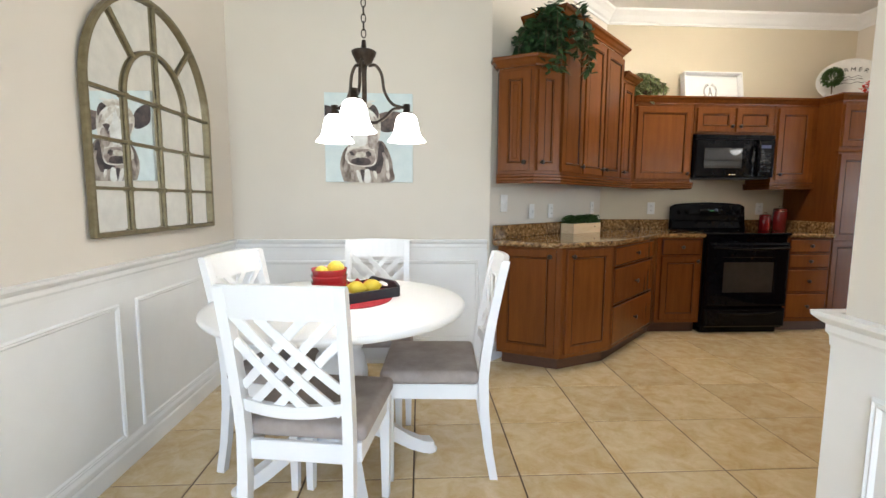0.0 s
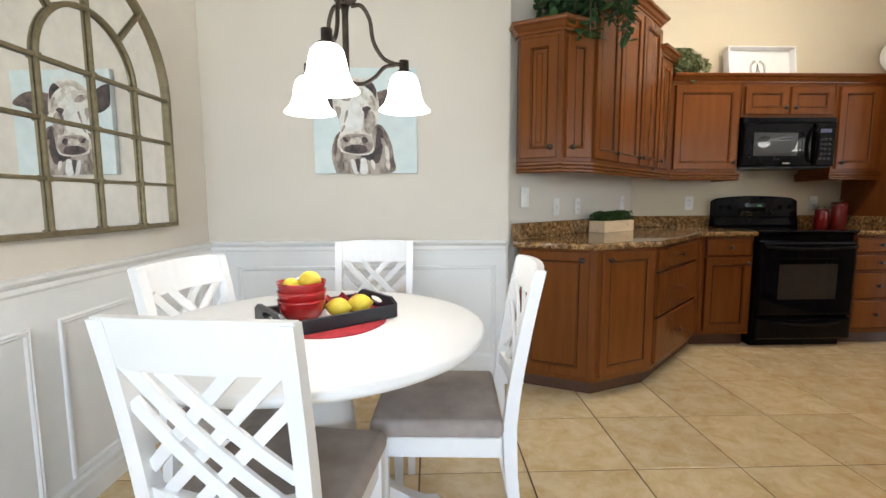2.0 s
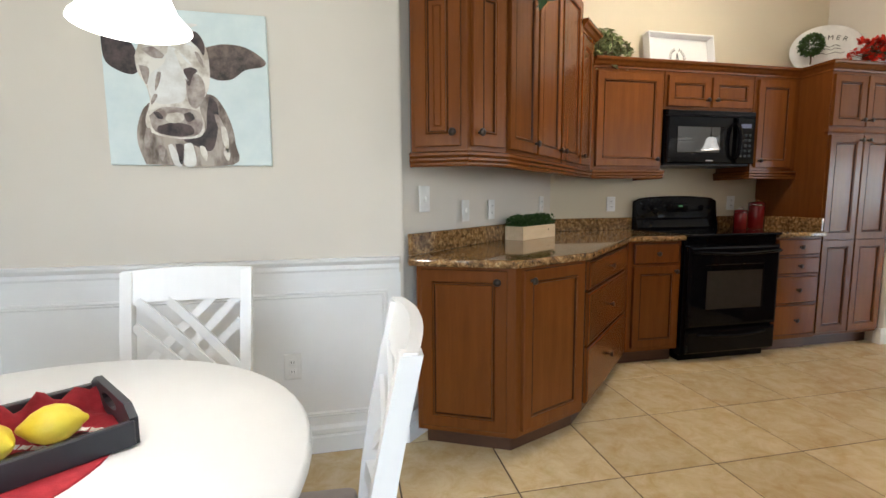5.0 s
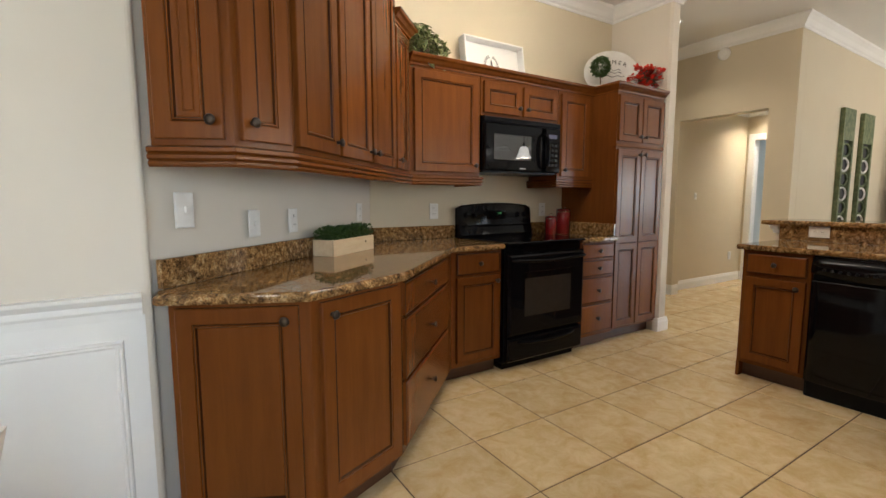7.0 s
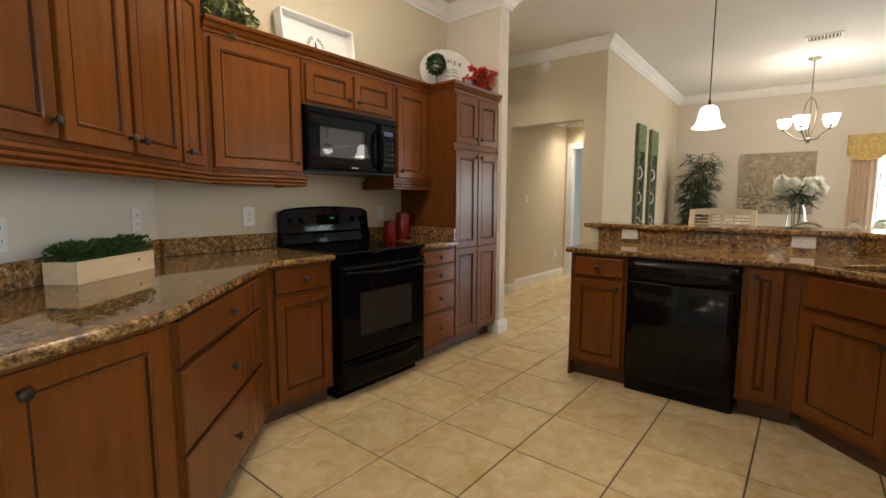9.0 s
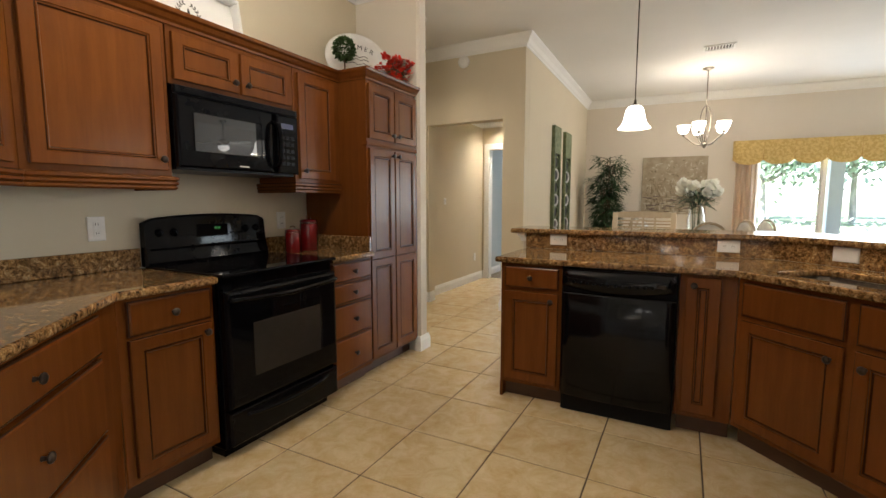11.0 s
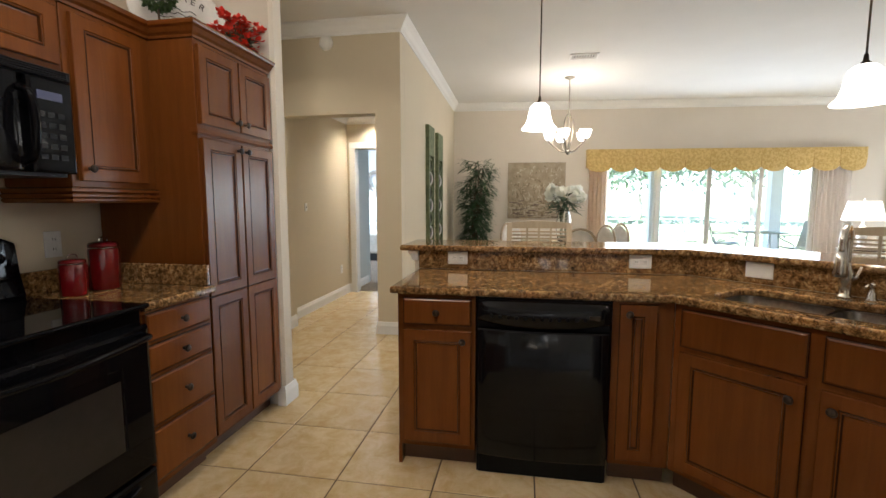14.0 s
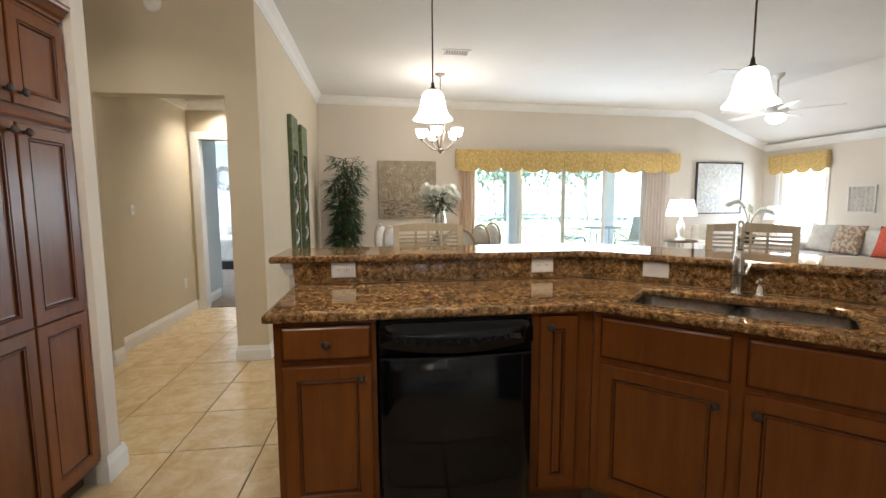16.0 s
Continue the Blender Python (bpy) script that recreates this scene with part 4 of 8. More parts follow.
def bar_line(off):
    t = math.tan(radians(22.5))
    return (BX + off, OB[1] - off * t), (OE[0] + off * S2, OE[1] - off * S2)


f0, f1 = bar_line(-0.035)
b0, b1 = bar_line(0.40)
bm = bmesh.new()
slab(bm, [(BX - 0.035, PYN + 0.14), (BX + 0.40, PYN + 0.14), b0, b1, f1, f0], BZ - 0.035, BZ, bevel=0.012)
solid("bar_counter", bm, GRANITE, "raised polished brown granite bar top on the peninsula wall", "worktop")

# faucet and soap dispenser
fx, fy = on_diag(0.44, 0.515)
fa = thing("faucet", pose(fx, fy, CT, 0, 0, 141), "brushed nickel pull-down kitchen faucet behind the sink", "faucet")
bm = bmesh.new()
lathe(bm, [(0.028, 0), (0.028, 0.006), (0.022, 0.012), (0.021, 0.05), (0.024, 0.055), (0.024, 0.11), (0.018, 0.125), (0.014, 0.14), (0.0135, 0.15)], 20)
part("base", bm, NICKEL, fa)
bm = bmesh.new()
arc = [(0, 0, 0.14), (0, 0, 0.20)] + [(0.075 - 0.075 * math.cos(radians(a)), 0, 0.235 + 0.075 * math.sin(radians(a))) for a in range(0, 181, 15)] + [(0.156, 0, 0.205)]
tube(bm, smooth_path(arc, 3), 0.0125, 12)
part("spout", bm, NICKEL, fa)
bm = bmesh.new()
lathe(bm, [(0.013, 0.0), (0.021, -0.06), (0.024, -0.10), (0.024, -0.115), (0.02, -0.118)][::-1], 16, (0.152, 0, 0.222))
part("spray_head", bm, NICKEL, fa, "flared pull-down spray head")
bm = bmesh.new()
tube(bm, [(0, 0.018, 0.080), (0, 0.034, 0.088), (-0.004, 0.046, 0.135)], [0.009, 0.008, 0.005], 10)
part("lever", bm, NICKEL, fa)
sx, sy = on_diag(0.525, 0.515)
bm = bmesh.new()
lathe(bm, [(0.022, 0), (0.022, 0.005), (0.016, 0.012), (0.014, 0.035), (0.009, 0.04), (0.008, 0.058), (0.011, 0.062), (0.010, 0.072), (0, 0.075)], 16)
tube(bm, [(0, 0, 0.066), (0.03, 0.02, 0.068), (0.045, 0.03, 0.06)], 0.005, 8)
solid("soap_dispenser", bm, NICKEL, "brushed nickel soap dispenser beside the faucet", "soap dispenser", pose(sx, sy, CT, 0, 0, 90))

# ---- appliances ----
def stove():
    w = RX1 - RX0 - 0.01
    r = thing("range", pose(RX0 + 0.005, 4.108, 0), "black electric range with glass cooktop and oven window", "range")
    bm = bmesh.new()
    box(bm, 0, w, 0.02, 0.635, 0.05, CT - 0.012, 0.006)
    box(bm, 0.02, w - 0.02, 0.06, 0.6, 0.0, 0.06)
    part("body", bm, BLACK, r)
    bm = bmesh.new()
    box(bm, -0.004, w + 0.004, -0.025, 0.60, CT - 0.012, CT + 0.008, 0.008, 3)
    part("cooktop", bm, BLACKG, r, "black ceramic glass cooktop")
    bm = bmesh.new()
    nested(bm, w - 0.01, 0.575, [(0, 0.0), (0, 0.03), (0.008, 0.042), (0.02, 0.045), (0.13, 0.045), (0.134, 0.042)], 0.005, 0.255, 0.02)
    od = part("oven_door", bm, BLACK, r)
    bm = bmesh.new()
    nested(bm, w - 0.30, 0.27, [(0, 0.0), (0, 0.003), (0.004, 0.004)], 0.15, 0.385, -0.0225)
    part("oven_window", bm, OVENG, od, "dark oven window glass")
    bm = bmesh.new()
    hp = smooth_path([(0.03, -0.02, 0.785), (0.05, -0.055, 0.79), (0.2, -0.062, 0.782), (w / 2, -0.066, 0.776), (w - 0.2, -0.062, 0.782), (w - 0.05, -0.055, 0.79), (w - 0.03, -0.02, 0.785)], 6)
    tube(bm, hp, 0.013, 10)
    part("handle", bm, BLACK, od)
    bm = bmesh.new()
    nested(bm, w - 0.01, 0.17, [(0, 0.0), (0, 0.03), (0.008, 0.040), (0.02, 0.042)], 0.005, 0.07, 0.02)
    dr = part("drawer", bm, BLACK, r)
    bm = bmesh.new()
    hp = smooth_path([(0.10, -0.022, 0.205), (0.2, -0.045, 0.200), (w / 2, -0.052, 0.194), (w - 0.2, -0.045, 0.200), (w - 0.10, -0.022, 0.205)], 6)
    tube(bm, hp, 0.011, 8)
    part("handle", bm, BLACK, dr)
    # back guard with an arched top
    bm = bmesh.new()
    n = 18
    sec = []
    for i in range(n + 1):
        t = i / n
        e = abs(2 * t - 1)
        top = CT + 0.272 - 0.022 * e ** 2 - (0.016 * max(0, (e - 0.94) / 0.06) ** 2)
        sec.append([bm.verts.new((w * t, y, z)) for y, z in ((0.565, CT + 0.0), (0.557, CT + 0.02), (0.578, CT + 0.10), (0.590, top - 0.010), (0.598, top), (0.628, top - 0.004), (0.632, CT + 0.0))])
    for a, b in zip(sec, sec[1:]):
        for k in range(7):
            f = bm.faces.new((a[k], b[k], b[(k + 1) % 7], a[(k + 1) % 7]))
    bm.faces.new(sec[0])
    bm.faces.new(list(reversed(sec[-1])))
    g = part("backguard", bm, BLACK, r, "arched black control panel")
    bm = bmesh.new()
    box(bm, 0.012, w - 0.012, 0.560, 0.572, CT + 0.086, CT + 0.094, 0.003, 1)
    part("trim_strip", bm, BLACKG, g, "glossy black ledge")
    for i in range(4):
        bm = bmesh.new()
        lathe(bm, [(0.022, 0), (0.021, 0.006), (0.014, 0.008), (0.013, 0.022), (0.010, 0.024), (0, 0.024)], 18)
        x = (0.07, 0.15, w - 0.15, w - 0.07)[i]
        part("knob", bm, BLACKG, g, "", pose(x, 0.585, CT + 0.175, 80, 0, 0))
    bm = bmesh.new()
    box(bm, w / 2 - 0.10, w / 2 + 0.10, 0.577, 0.590, CT + 0.14, CT + 0.21, 0.003, 1)
    disp = part("display", bm, BLACKG, g)
    bm = bmesh.new()
    for i, sx in enumerate((0.0, 0.016, 0.036, 0.052)):
        box(bm, w / 2 + 0.012 + sx * 0.55, w / 2 + 0.017 + sx * 0.55, 0.574, 0.5765, CT + 0.182, CT + 0.194)
    part("clock_digits", bm, GREENLED, disp, "small green clock digits")
    for i in range(10):
        bm = bmesh.new()
        x = w / 2 + (-0.22 + 0.03 * (i % 5) if i < 5 else 0.115 + 0.026 * (i % 5))
        box(bm, x, x + 0.016, 0.577, 0.588, CT + 0.150, CT + 0.158, 0.001, 1)
        part("button", bm, BLACKG, g)


def microwave():
    w = RX1 - RX0 - 0.006
    z0, z1 = 1.40, 1.795
    r = thing("microwave", pose(RX0 + 0.003, 4.362, z0), "black over-the-range microwave with curved door handle", "microwave")
    h = z1 - z0
    bm = bmesh.new()
    box(bm, 0, w, 0.025, KWALL - 4.362 - 0.006, 0.012, h, 0.006)
    part("body", bm, BLACK, r)
    bm = bmesh.new()
    nested(bm, 0.555, h - 0.055, [(0, 0), (0, 0.02), (0.006, 0.027), (0.012, 0.028), (0.075, 0.028), (0.078, 0.0255)], 0.004, 0.012, 0.025)
    d = part("door", bm, BLACK, r)
    bm = bmesh.new()
    nested(bm, 0.36, 0.185, [(0, 0), (0, 0.003), (0.002, 0.0035)], 0.085, 0.09, -0.0005)
    part("window", bm, MWGLASS, d, "smoked reflective window")
    bm = bmesh.new()
    hp = smooth_path([(0.565, 0.0, 0.045), (0.568, -0.045, 0.07), (0.568, -0.062, 0.17), (0.568, -0.045, 0.275), (0.565, 0.0, 0.30)], 6)
    tube(bm, hp, 0.014, 10)
    part("handle", bm, BLACK, d)
    bm = bmesh.new()
    nested(bm, w - 0.60, h - 0.055, [(0, 0), (0, 0.02), (0.006, 0.026), (0.010, 0.0265)], 0.598, 0.012, 0.025)
    p = part("control_panel", bm, BLACK, r)
    bm = bmesh.new()
    box(bm, 0.625, 0.715, -0.004, -0.001, 0.275, 0.305)
    part("display", bm, BLUELED, p, "faint blue display")
    for i in range(15):
        bm = bmesh.new()
        x, z = 0.622 + (i % 3) * 0.036, 0.06 + (i // 3) * 0.038
        box(bm, x, x + 0.026, -0.0035, -0.001, z, z + 0.02, 0.001, 1)
        part("button", bm, BLACKM, p)
    bm = bmesh.new()
    nested(bm, w - 0.004, 0.038, [(0, 0), (0, 0.02), (0.004, 0.024)], 0.002, h - 0.04, 0.025)
    gr = part("vent_grille", bm, BLACKM, r)
    for i in range(4):
        bm = bmesh.new()
        box(bm, 0.02, w - 0.02, -0.001, 0.002, h - 0.035 + i * 0.008, h - 0.031 + i * 0.008)
        part("slat", bm, BLACK, gr)
    bm = bmesh.new()
    box(bm, 0.33, 0.39, -0.0045, -0.003, 0.03, 0.037)
    part("badge", bm, CHROME, d, "small pale badge")
    bm = bmesh.new()
    box(bm, 0.01, w - 0.01, 0.04, 0.36, 0.0, 0.012)
    part("underside", bm, BLACKM, r)


def dishwasher():
    w = 0.60
    r = thing("dishwasher", facing(FXP, 2.852, FXP, 2.252), "black built-in dishwasher with curved control panel", "dishwasher")
    bm = bmesh.new()
    box(bm, 0.0, w, 0.0, 0.55, 0.0, CT - 0.04, 0.002, 1)
    part("body", bm, BLACKM, r)
    bm = bmesh.new()
    n = 12
    sec = []
    for i in range(n + 1):
        t = i / n
        bow = 0.020 * (1 - (2 * t - 1) ** 2)
        sec.append([bm.verts.new((0.006 + (w - 0.012) * t, y - bow, z)) for y, z in ((-0.002, 0.105), (-0.032, 0.105), (-0.036, 0.112), (-0.036, 0.715), (-0.032, 0.722), (-0.002, 0.722))])
    for a, b in zip(sec, sec[1:]):
        for k in range(6):
            f = bm.faces.new((a[k], b[k], b[(k + 1) % 6], a[(k + 1) % 6]))
            f.smooth = k == 2
    bm.faces.new(sec[0])
    bm.faces.new(list(reversed(sec[-1])))
    part("door", bm, BLACKD, r)
    bm = bmesh.new()
    sec = []
    for i in range(n + 1):
        t = i / n
        e = (2 * t - 1) ** 2
        sec.append([bm.verts.new((0.006 + (w - 0.012) * t, y, z)) for y, z in ((-0.002, 0.735 + 0.03 * e), (-0.045 - 0.012 * (1 - e), 0.733 + 0.032 * e), (-0.058 - 0.016 * (1 - e), 0.745 + 0.03 * e), (-0.052, 0.825), (-0.036, 0.855), (-0.002, 0.858))])
    for a, b in zip(sec, sec[1:]):
        for k in range(6):
            f = bm.faces.new((a[k], b[k], b[(k + 1) % 6], a[(k + 1) % 6]))
            f.smooth = True
    bm.faces.new(sec[0])
    bm.faces.new(list(reversed(sec[-1])))
    cp = part("control_panel", bm, BLACKD, r, "glossy curved control panel")
    for i in range(12):
        bm = bmesh.new()
        t = 0.12 + i * 0.062
        e = (2 * t - 1) ** 2
        lathe(bm, [(0.009, 0), (0.009, 0.003), (0.006, 0.0045), (0, 0.0045)], 12)
        part("button", bm, BLACKM, cp, "", pose(w * t, -0.0655 - 0.008 * (1 - e), 0.785 + 0.012 * e, 82, 0, 0))
    bm = bmesh.new()
    box(bm, w - 0.10, w - 0.055, -0.060, -0.054, 0.785, 0.805)
    part("badge", bm, BRONZE, cp, "small grey badge")
    bm = bmesh.new()
    box(bm, 0.01, w - 0.01, -0.006, 0.01, 0.0, 0.10, 0.002, 1)
    part("kick_plate", bm, BLACKM, r)
    bm = bmesh.new()
    box(bm, 0.006, w - 0.006, -0.02, 0.0, 0.857, 0.868)
    part("trim_strip", bm, BLACKM, r)


def refrigerator():
    r = thing("refrigerator", pose(1.31, 0.86, 0), "black refrigerator beside the nook wall end", "refrigerator")
    bm = bmesh.new()
    box(bm, 0, 0.91, 0, 0.47, 0.02, 1.76, 0.008)
    part("body", bm, BLACKM, r)
    for x0, x1 in ((0.004, 0.40), (0.41, 0.906)):
        bm = bmesh.new()
        box(bm, x0, x1, 0.475, 0.525, 0.06, 1.755, 0.012, 3)
        dd = part("door", bm, BLACK, r)
        bm = bmesh.new()
        hx = x1 - 0.03 if x0 < 0.1 else x0 + 0.03
        tube(bm, smooth_path([(hx, 0.52, 0.6), (hx, 0.57, 0.65), (hx, 0.575, 1.1), (hx, 0.57, 1.55), (hx, 0.52, 1.6)], 5), 0.013, 8)
        part("handle", bm, BLACK, dd)


GREENLED = glowing("green_led", (0.1, 1.0, 0.2), 0.02, (0.02, 0.1, 0.02))
BLUELED = glowing("blue_led", (0.25, 0.3, 0.8), 0.008, (0.02, 0.02, 0.04))
MWGLASS = plain("smoked_window", (0.010, 0.010, 0.011), 0.02, 0.0, 0.0)
MWGLASS.node_tree.nodes["Principled BSDF"].inputs["Specular IOR Level"].default_value = 1.0
stove()
microwave()
dishwasher()
refrigerator()


# ---- outlets and switches ----
def plate(m, label, kind="outlet", w=0.075, h=0.118):
    r = thing("wall_outlet" if kind != "switch" else "light_switch", m, label, "outlet" if kind != "switch" else "switch", "wall plates")
    bm = bmesh.new()
    nested(bm, w, h, [(0, 0), (0, 0.004), (0.003, 0.006), (0.01, 0.0065)], -w / 2, -h / 2)
    part("plate", bm, PLATE, r)
    if kind == "outlet":
        for dz in ((-0.022, 0.022) if h > w else (0,)):
            for dx in ((0,) if h > w else (-0.022, 0.022)):
                bm = bmesh.new()
                nested(bm, 0.030, 0.030, [(0, 0), (0, 0.002), (0.003, 0.003)], dx - 0.015, dz - 0.015, -0.006)
                s = part("socket", bm, PLATE, r)
                bm = bmesh.new()
                for k in (-0.006, 0.005):
                    box(bm, dx + k, dx + k + 0.002, -0.0098, -0.0085, dz - 0.004, dz + 0.006)
                part("slots", bm, DARKSLOT, s)
    elif kind == "switch":
        bm = bmesh.new()
        box(bm, -0.006, 0.006, -0.016, -0.006, -0.012, 0.012, 0.002, 1)
        part("toggle", bm, PLATE, r)
    return r


ang = math.degrees(math.atan2(u.y, u.x))
def on_wall(x, z):
    s = (x - KC[0]) / u.x
    p = Vector(KC) + u * s + nrm * 0.002
    return pose(p.x, p.y, z, 0, 0, ang)


plate(on_wall(0.712, 1.165), "white toggle switch plate on the diagonal wall", "switch", 0.082, 0.125)
plate(on_wall(0.985, 1.10), "white wall outlet above the granite backsplash", "switch")
plate(on_wall(1.20, 1.10), "white wall outlet above the granite backsplash")
plate(on_wall(1.765, 1.12), "white wall outlet above the granite backsplash")
plate(pose(2.425, KWALL - 0.002, 1.115), "white wall outlet on the wall beside the range")
plate(pose(3.56, KWALL - 0.002, 1.115), "white wall outlet above the red canisters")
plate(pose(0.09, NWALL - 0.008, 0.42), "white wall outlet on the nook wainscot")
for y in (3.03, 1.995):
    plate(pose(BX - 0.001, y, 0.972, 0, 0, -90), "white horizontal outlet on the granite bar face", "outlet", 0.118, 0.075)
dx, dy = on_diag(0.10, BX - FXP)
plate(pose(dx - 0.001, dy + 0.001, 0.972, 0, 0, -135), "white blank plate on the granite bar face", "blank", 0.118, 0.075)
plate(pose(7.75, 5.128, 0.38), "white wall outlet in the hallway")
plate(pose(6.75, 5.128, 1.25), "small white thermostat plate in the hallway", "switch", 0.06, 0.09)

# ---- dining nook ----
def loft(bm, secs):
    """A beam through rectangular sections: each (centre, half width x, half depth y)."""
    rings = [[bm.verts.new((c[0] + sx * w, c[1] + sy * d, c[2])) for sx, sy in ((-1, -1), (1, -1), (1, 1), (-1, 1))] for c, w, d in secs]
    for a, b in zip(rings, rings[1:]):
        for i in range(4):
            bm.faces.new((a[i], a[(i + 1) % 4], b[(i + 1) % 4], b[i]))
    bm.faces.new(list(reversed(rings[0])))
    bm.faces.new(rings[-1])
    return bm


def soften(bm, r=0.004, seg=2):
    es = [e for e in bm.edges if len(e.link_faces) == 2 and e.calc_face_angle(0) > 0.7]
    bmesh.ops.bevel(bm, geom=es, offset=r, segments=seg, affect="EDGES", profile=0.5)
    return bm


CH = 0.942
def back_y(z):
    """How far back the chair's rear post stands at a height."""
    return -0.205 - 0.085 * max(0.0, (z - 0.45) / 0.5) ** 1.35 - (0.05 * ((0.45 - z) / 0.45) ** 2 if z < 0.45 else 0)


def dining_chair():
    r = thing("dining_chair", pose(0, 0, 0), "white painted chair with woven lattice back and taupe suede seat", "chair", "chairs round the table")
    for sx in (-1, 1):
        bm = bmesh.new()
        zs = [0, 0.15, 0.3, 0.45, 0.55, 0.65, 0.75, 0.85, CH - 0.004]
        loft(bm, [((sx * (0.170 + 0.008 * max(0, z - 0.45) / 0.5), back_y(z), z), 0.0165, 0.021 - 0.004 * abs(z - 0.45) / 0.5) for z in zs])
        part("rear_leg", soften(bm, 0.003, 1), CHAIRW, r)
    for sx in (-1, 1):
        bm = bmesh.new()
        loft(bm, [((sx * 0.188, 0.185, 0.0), 0.014, 0.014), ((sx * 0.188, 0.188, 0.3), 0.019, 0.019), ((sx * 0.188, 0.188, 0.425), 0.020, 0.020)])
        part("front_leg", soften(bm, 0.003, 1), CHAIRW, r)
    # crest and lower rails, bowed backwards
    for z0, z1, hw, name in ((CH - 0.100, CH, 0.192, "crest_rail"), (0.525, 0.565, 0.162, "lower_rail")):
        bm = bmesh.new()
        n = 10
        secs = []
        for i in range(n + 1):
            t = 2 * i / n - 1
            x = t * hw
            bow = -0.022 * (1 - t * t)
            up = 0.006 * (1 - t * t) if name == "crest_rail" else 0.012 * (t * t)
            secs.append([bm.verts.new((x, back_y(z) + bow + dy, z)) for z, dy in ((z0 + up * (1 if name != "crest_rail" else 0), 0.013), (z0 + up * (1 if name != "crest_rail" else 0), -0.009), (z1 + up, -0.009), (z1 + up, 0.013))])
        for a, b in zip(secs, secs[1:]):
            for k in range(4):
                bm.faces.new((a[k], b[k], b[(k + 1) % 4], a[(k + 1) % 4]))
        bm.faces.new(secs[0])
        bm.faces.new(list(reversed(secs[-1])))
        part(name, soften(bm, 0.004, 2), CHAIRW, r)
    # lattice slats, three each way
    zb, zt, hw = 0.535, CH - 0.094, 0.162
    ang = math.atan2(zt - zb, 0.30)
    dxn = 0.30
    for way in (1, -1):
        for k in (-1, 0, 1):
            pts = []
            off = k * 0.082
            for i in range(9):
                t = i / 8
                x = way * (-dxn / 2 + dxn * t) + off * 1.0
                z = zb + (zt - zb) * t
                if abs(x) <= hw:
                    pts.append((x, z))
            # extend to the post where it leaves the field early
            bm = bmesh.new()
            d = Vector((way * math.cos(ang), math.sin(ang)))
            nn = Vector((-d.y, d.x))
            secs = []
            for x, z in pts:
                bow = -0.022 * (1 - (x / hw) ** 2)
                y = back_y(z) + bow + 0.002 + way * 0.004
                a, b = Vector((x, z)) + nn * 0.0135, Vector((x, z)) - nn * 0.0135
                secs.append([bm.verts.new(q) for q in ((a.x, y - 0.005, a.y), (b.x, y - 0.005, b.y), (b.x, y + 0.005, b.y), (a.x, y + 0.005, a.y))])
            for a, b in zip(secs, secs[1:]):
                for q in range(4):
                    bm.faces.new((a[q], b[q], b[(q + 1) % 4], a[(q + 1) % 4]))
            bm.faces.new(secs[0])
            bm.faces.new(list(reversed(secs[-1])))
            part("slat", bm, CHAIRW, r)
    # apron
    for m, w in ((pose(0, 0.19, 0.395), 0.36), (pose(0, -0.19, 0.395), 0.34), (pose(0.19, 0, 0.395, 0, 0, 90), 0.36), (pose(-0.19, 0, 0.395, 0, 0, 90), 0.36)):
        bm = bmesh.new()
        obox(bm, m, w, 0.02, 0.065, 0.003)
        part("apron", bm, CHAIRW, r)
    bm = bmesh.new()
    box(bm, -0.215, 0.215, -0.185, 0.225, 0.428, 0.485, 0.022, 4)
    for v in bm.verts:
        if v.co.z > 0.47:
            v.co.z += 0.012 * (1 - (v.co.x / 0.215) ** 2) * (1 - (v.co.y / 0.225) ** 2)
    for f in bm.faces:
        f.smooth = True
    part("seat", bm, SUEDE, r, "taupe brown suede cushion")
    return r


def chair_at(bx, by, heading):
    """The pose of a chair whose crest stands over (bx, by) and which faces that heading in degrees from +x."""
    a = radians(heading)
    return pose(bx + 0.285 * math.cos(a), by + 0.285 * math.sin(a), 0, 0, 0, heading - 90)


first = dining_chair()
first.matrix_basis = chair_at(-0.302, 1.570, 81)
copy_thing(first, chair_at(-0.163, 3.05, 271))
copy_thing(first, chair_at(-0.752, 2.375, -16))
copy_thing(first, chair_at(0.447, 2.27, 177))

TBX, TBY, TR, TZ2 = -0.245, 2.178, 0.530, 0.762
tb = thing("pedestal_table", pose(TBX, TBY, 0, 0, 0, 20), "round white painted pedestal dining table", "table")
bm = bmesh.new()
lathe(bm, [(0.0, TZ2 - 0.034), (TR - 0.03, TZ2 - 0.034), (TR - 0.008, TZ2 - 0.030), (TR, TZ2 - 0.018), (TR - 0.002, TZ2 - 0.006), (TR - 0.010, TZ2), (0, TZ2)], 72)
part("tabletop", bm, CHAIRW, tb)
bm = bmesh.new()
lathe(bm, [(0.0, 0.10), (0.10, 0.10), (0.115, 0.13), (0.115, 0.20), (0.085, 0.23), (0.075, 0.26), (0.095, 0.30), (0.115, 0.36), (0.115, 0.46), (0.10, 0.53), (0.085, 0.55), (0.095, 0.565), (0.095, 0.59), (0.08, 0.60), (0.095, 0.64), (0.13, 0.70), (0.16, 0.725), (0, 0.727)], 32)
part("column", bm, CHAIRW, tb)
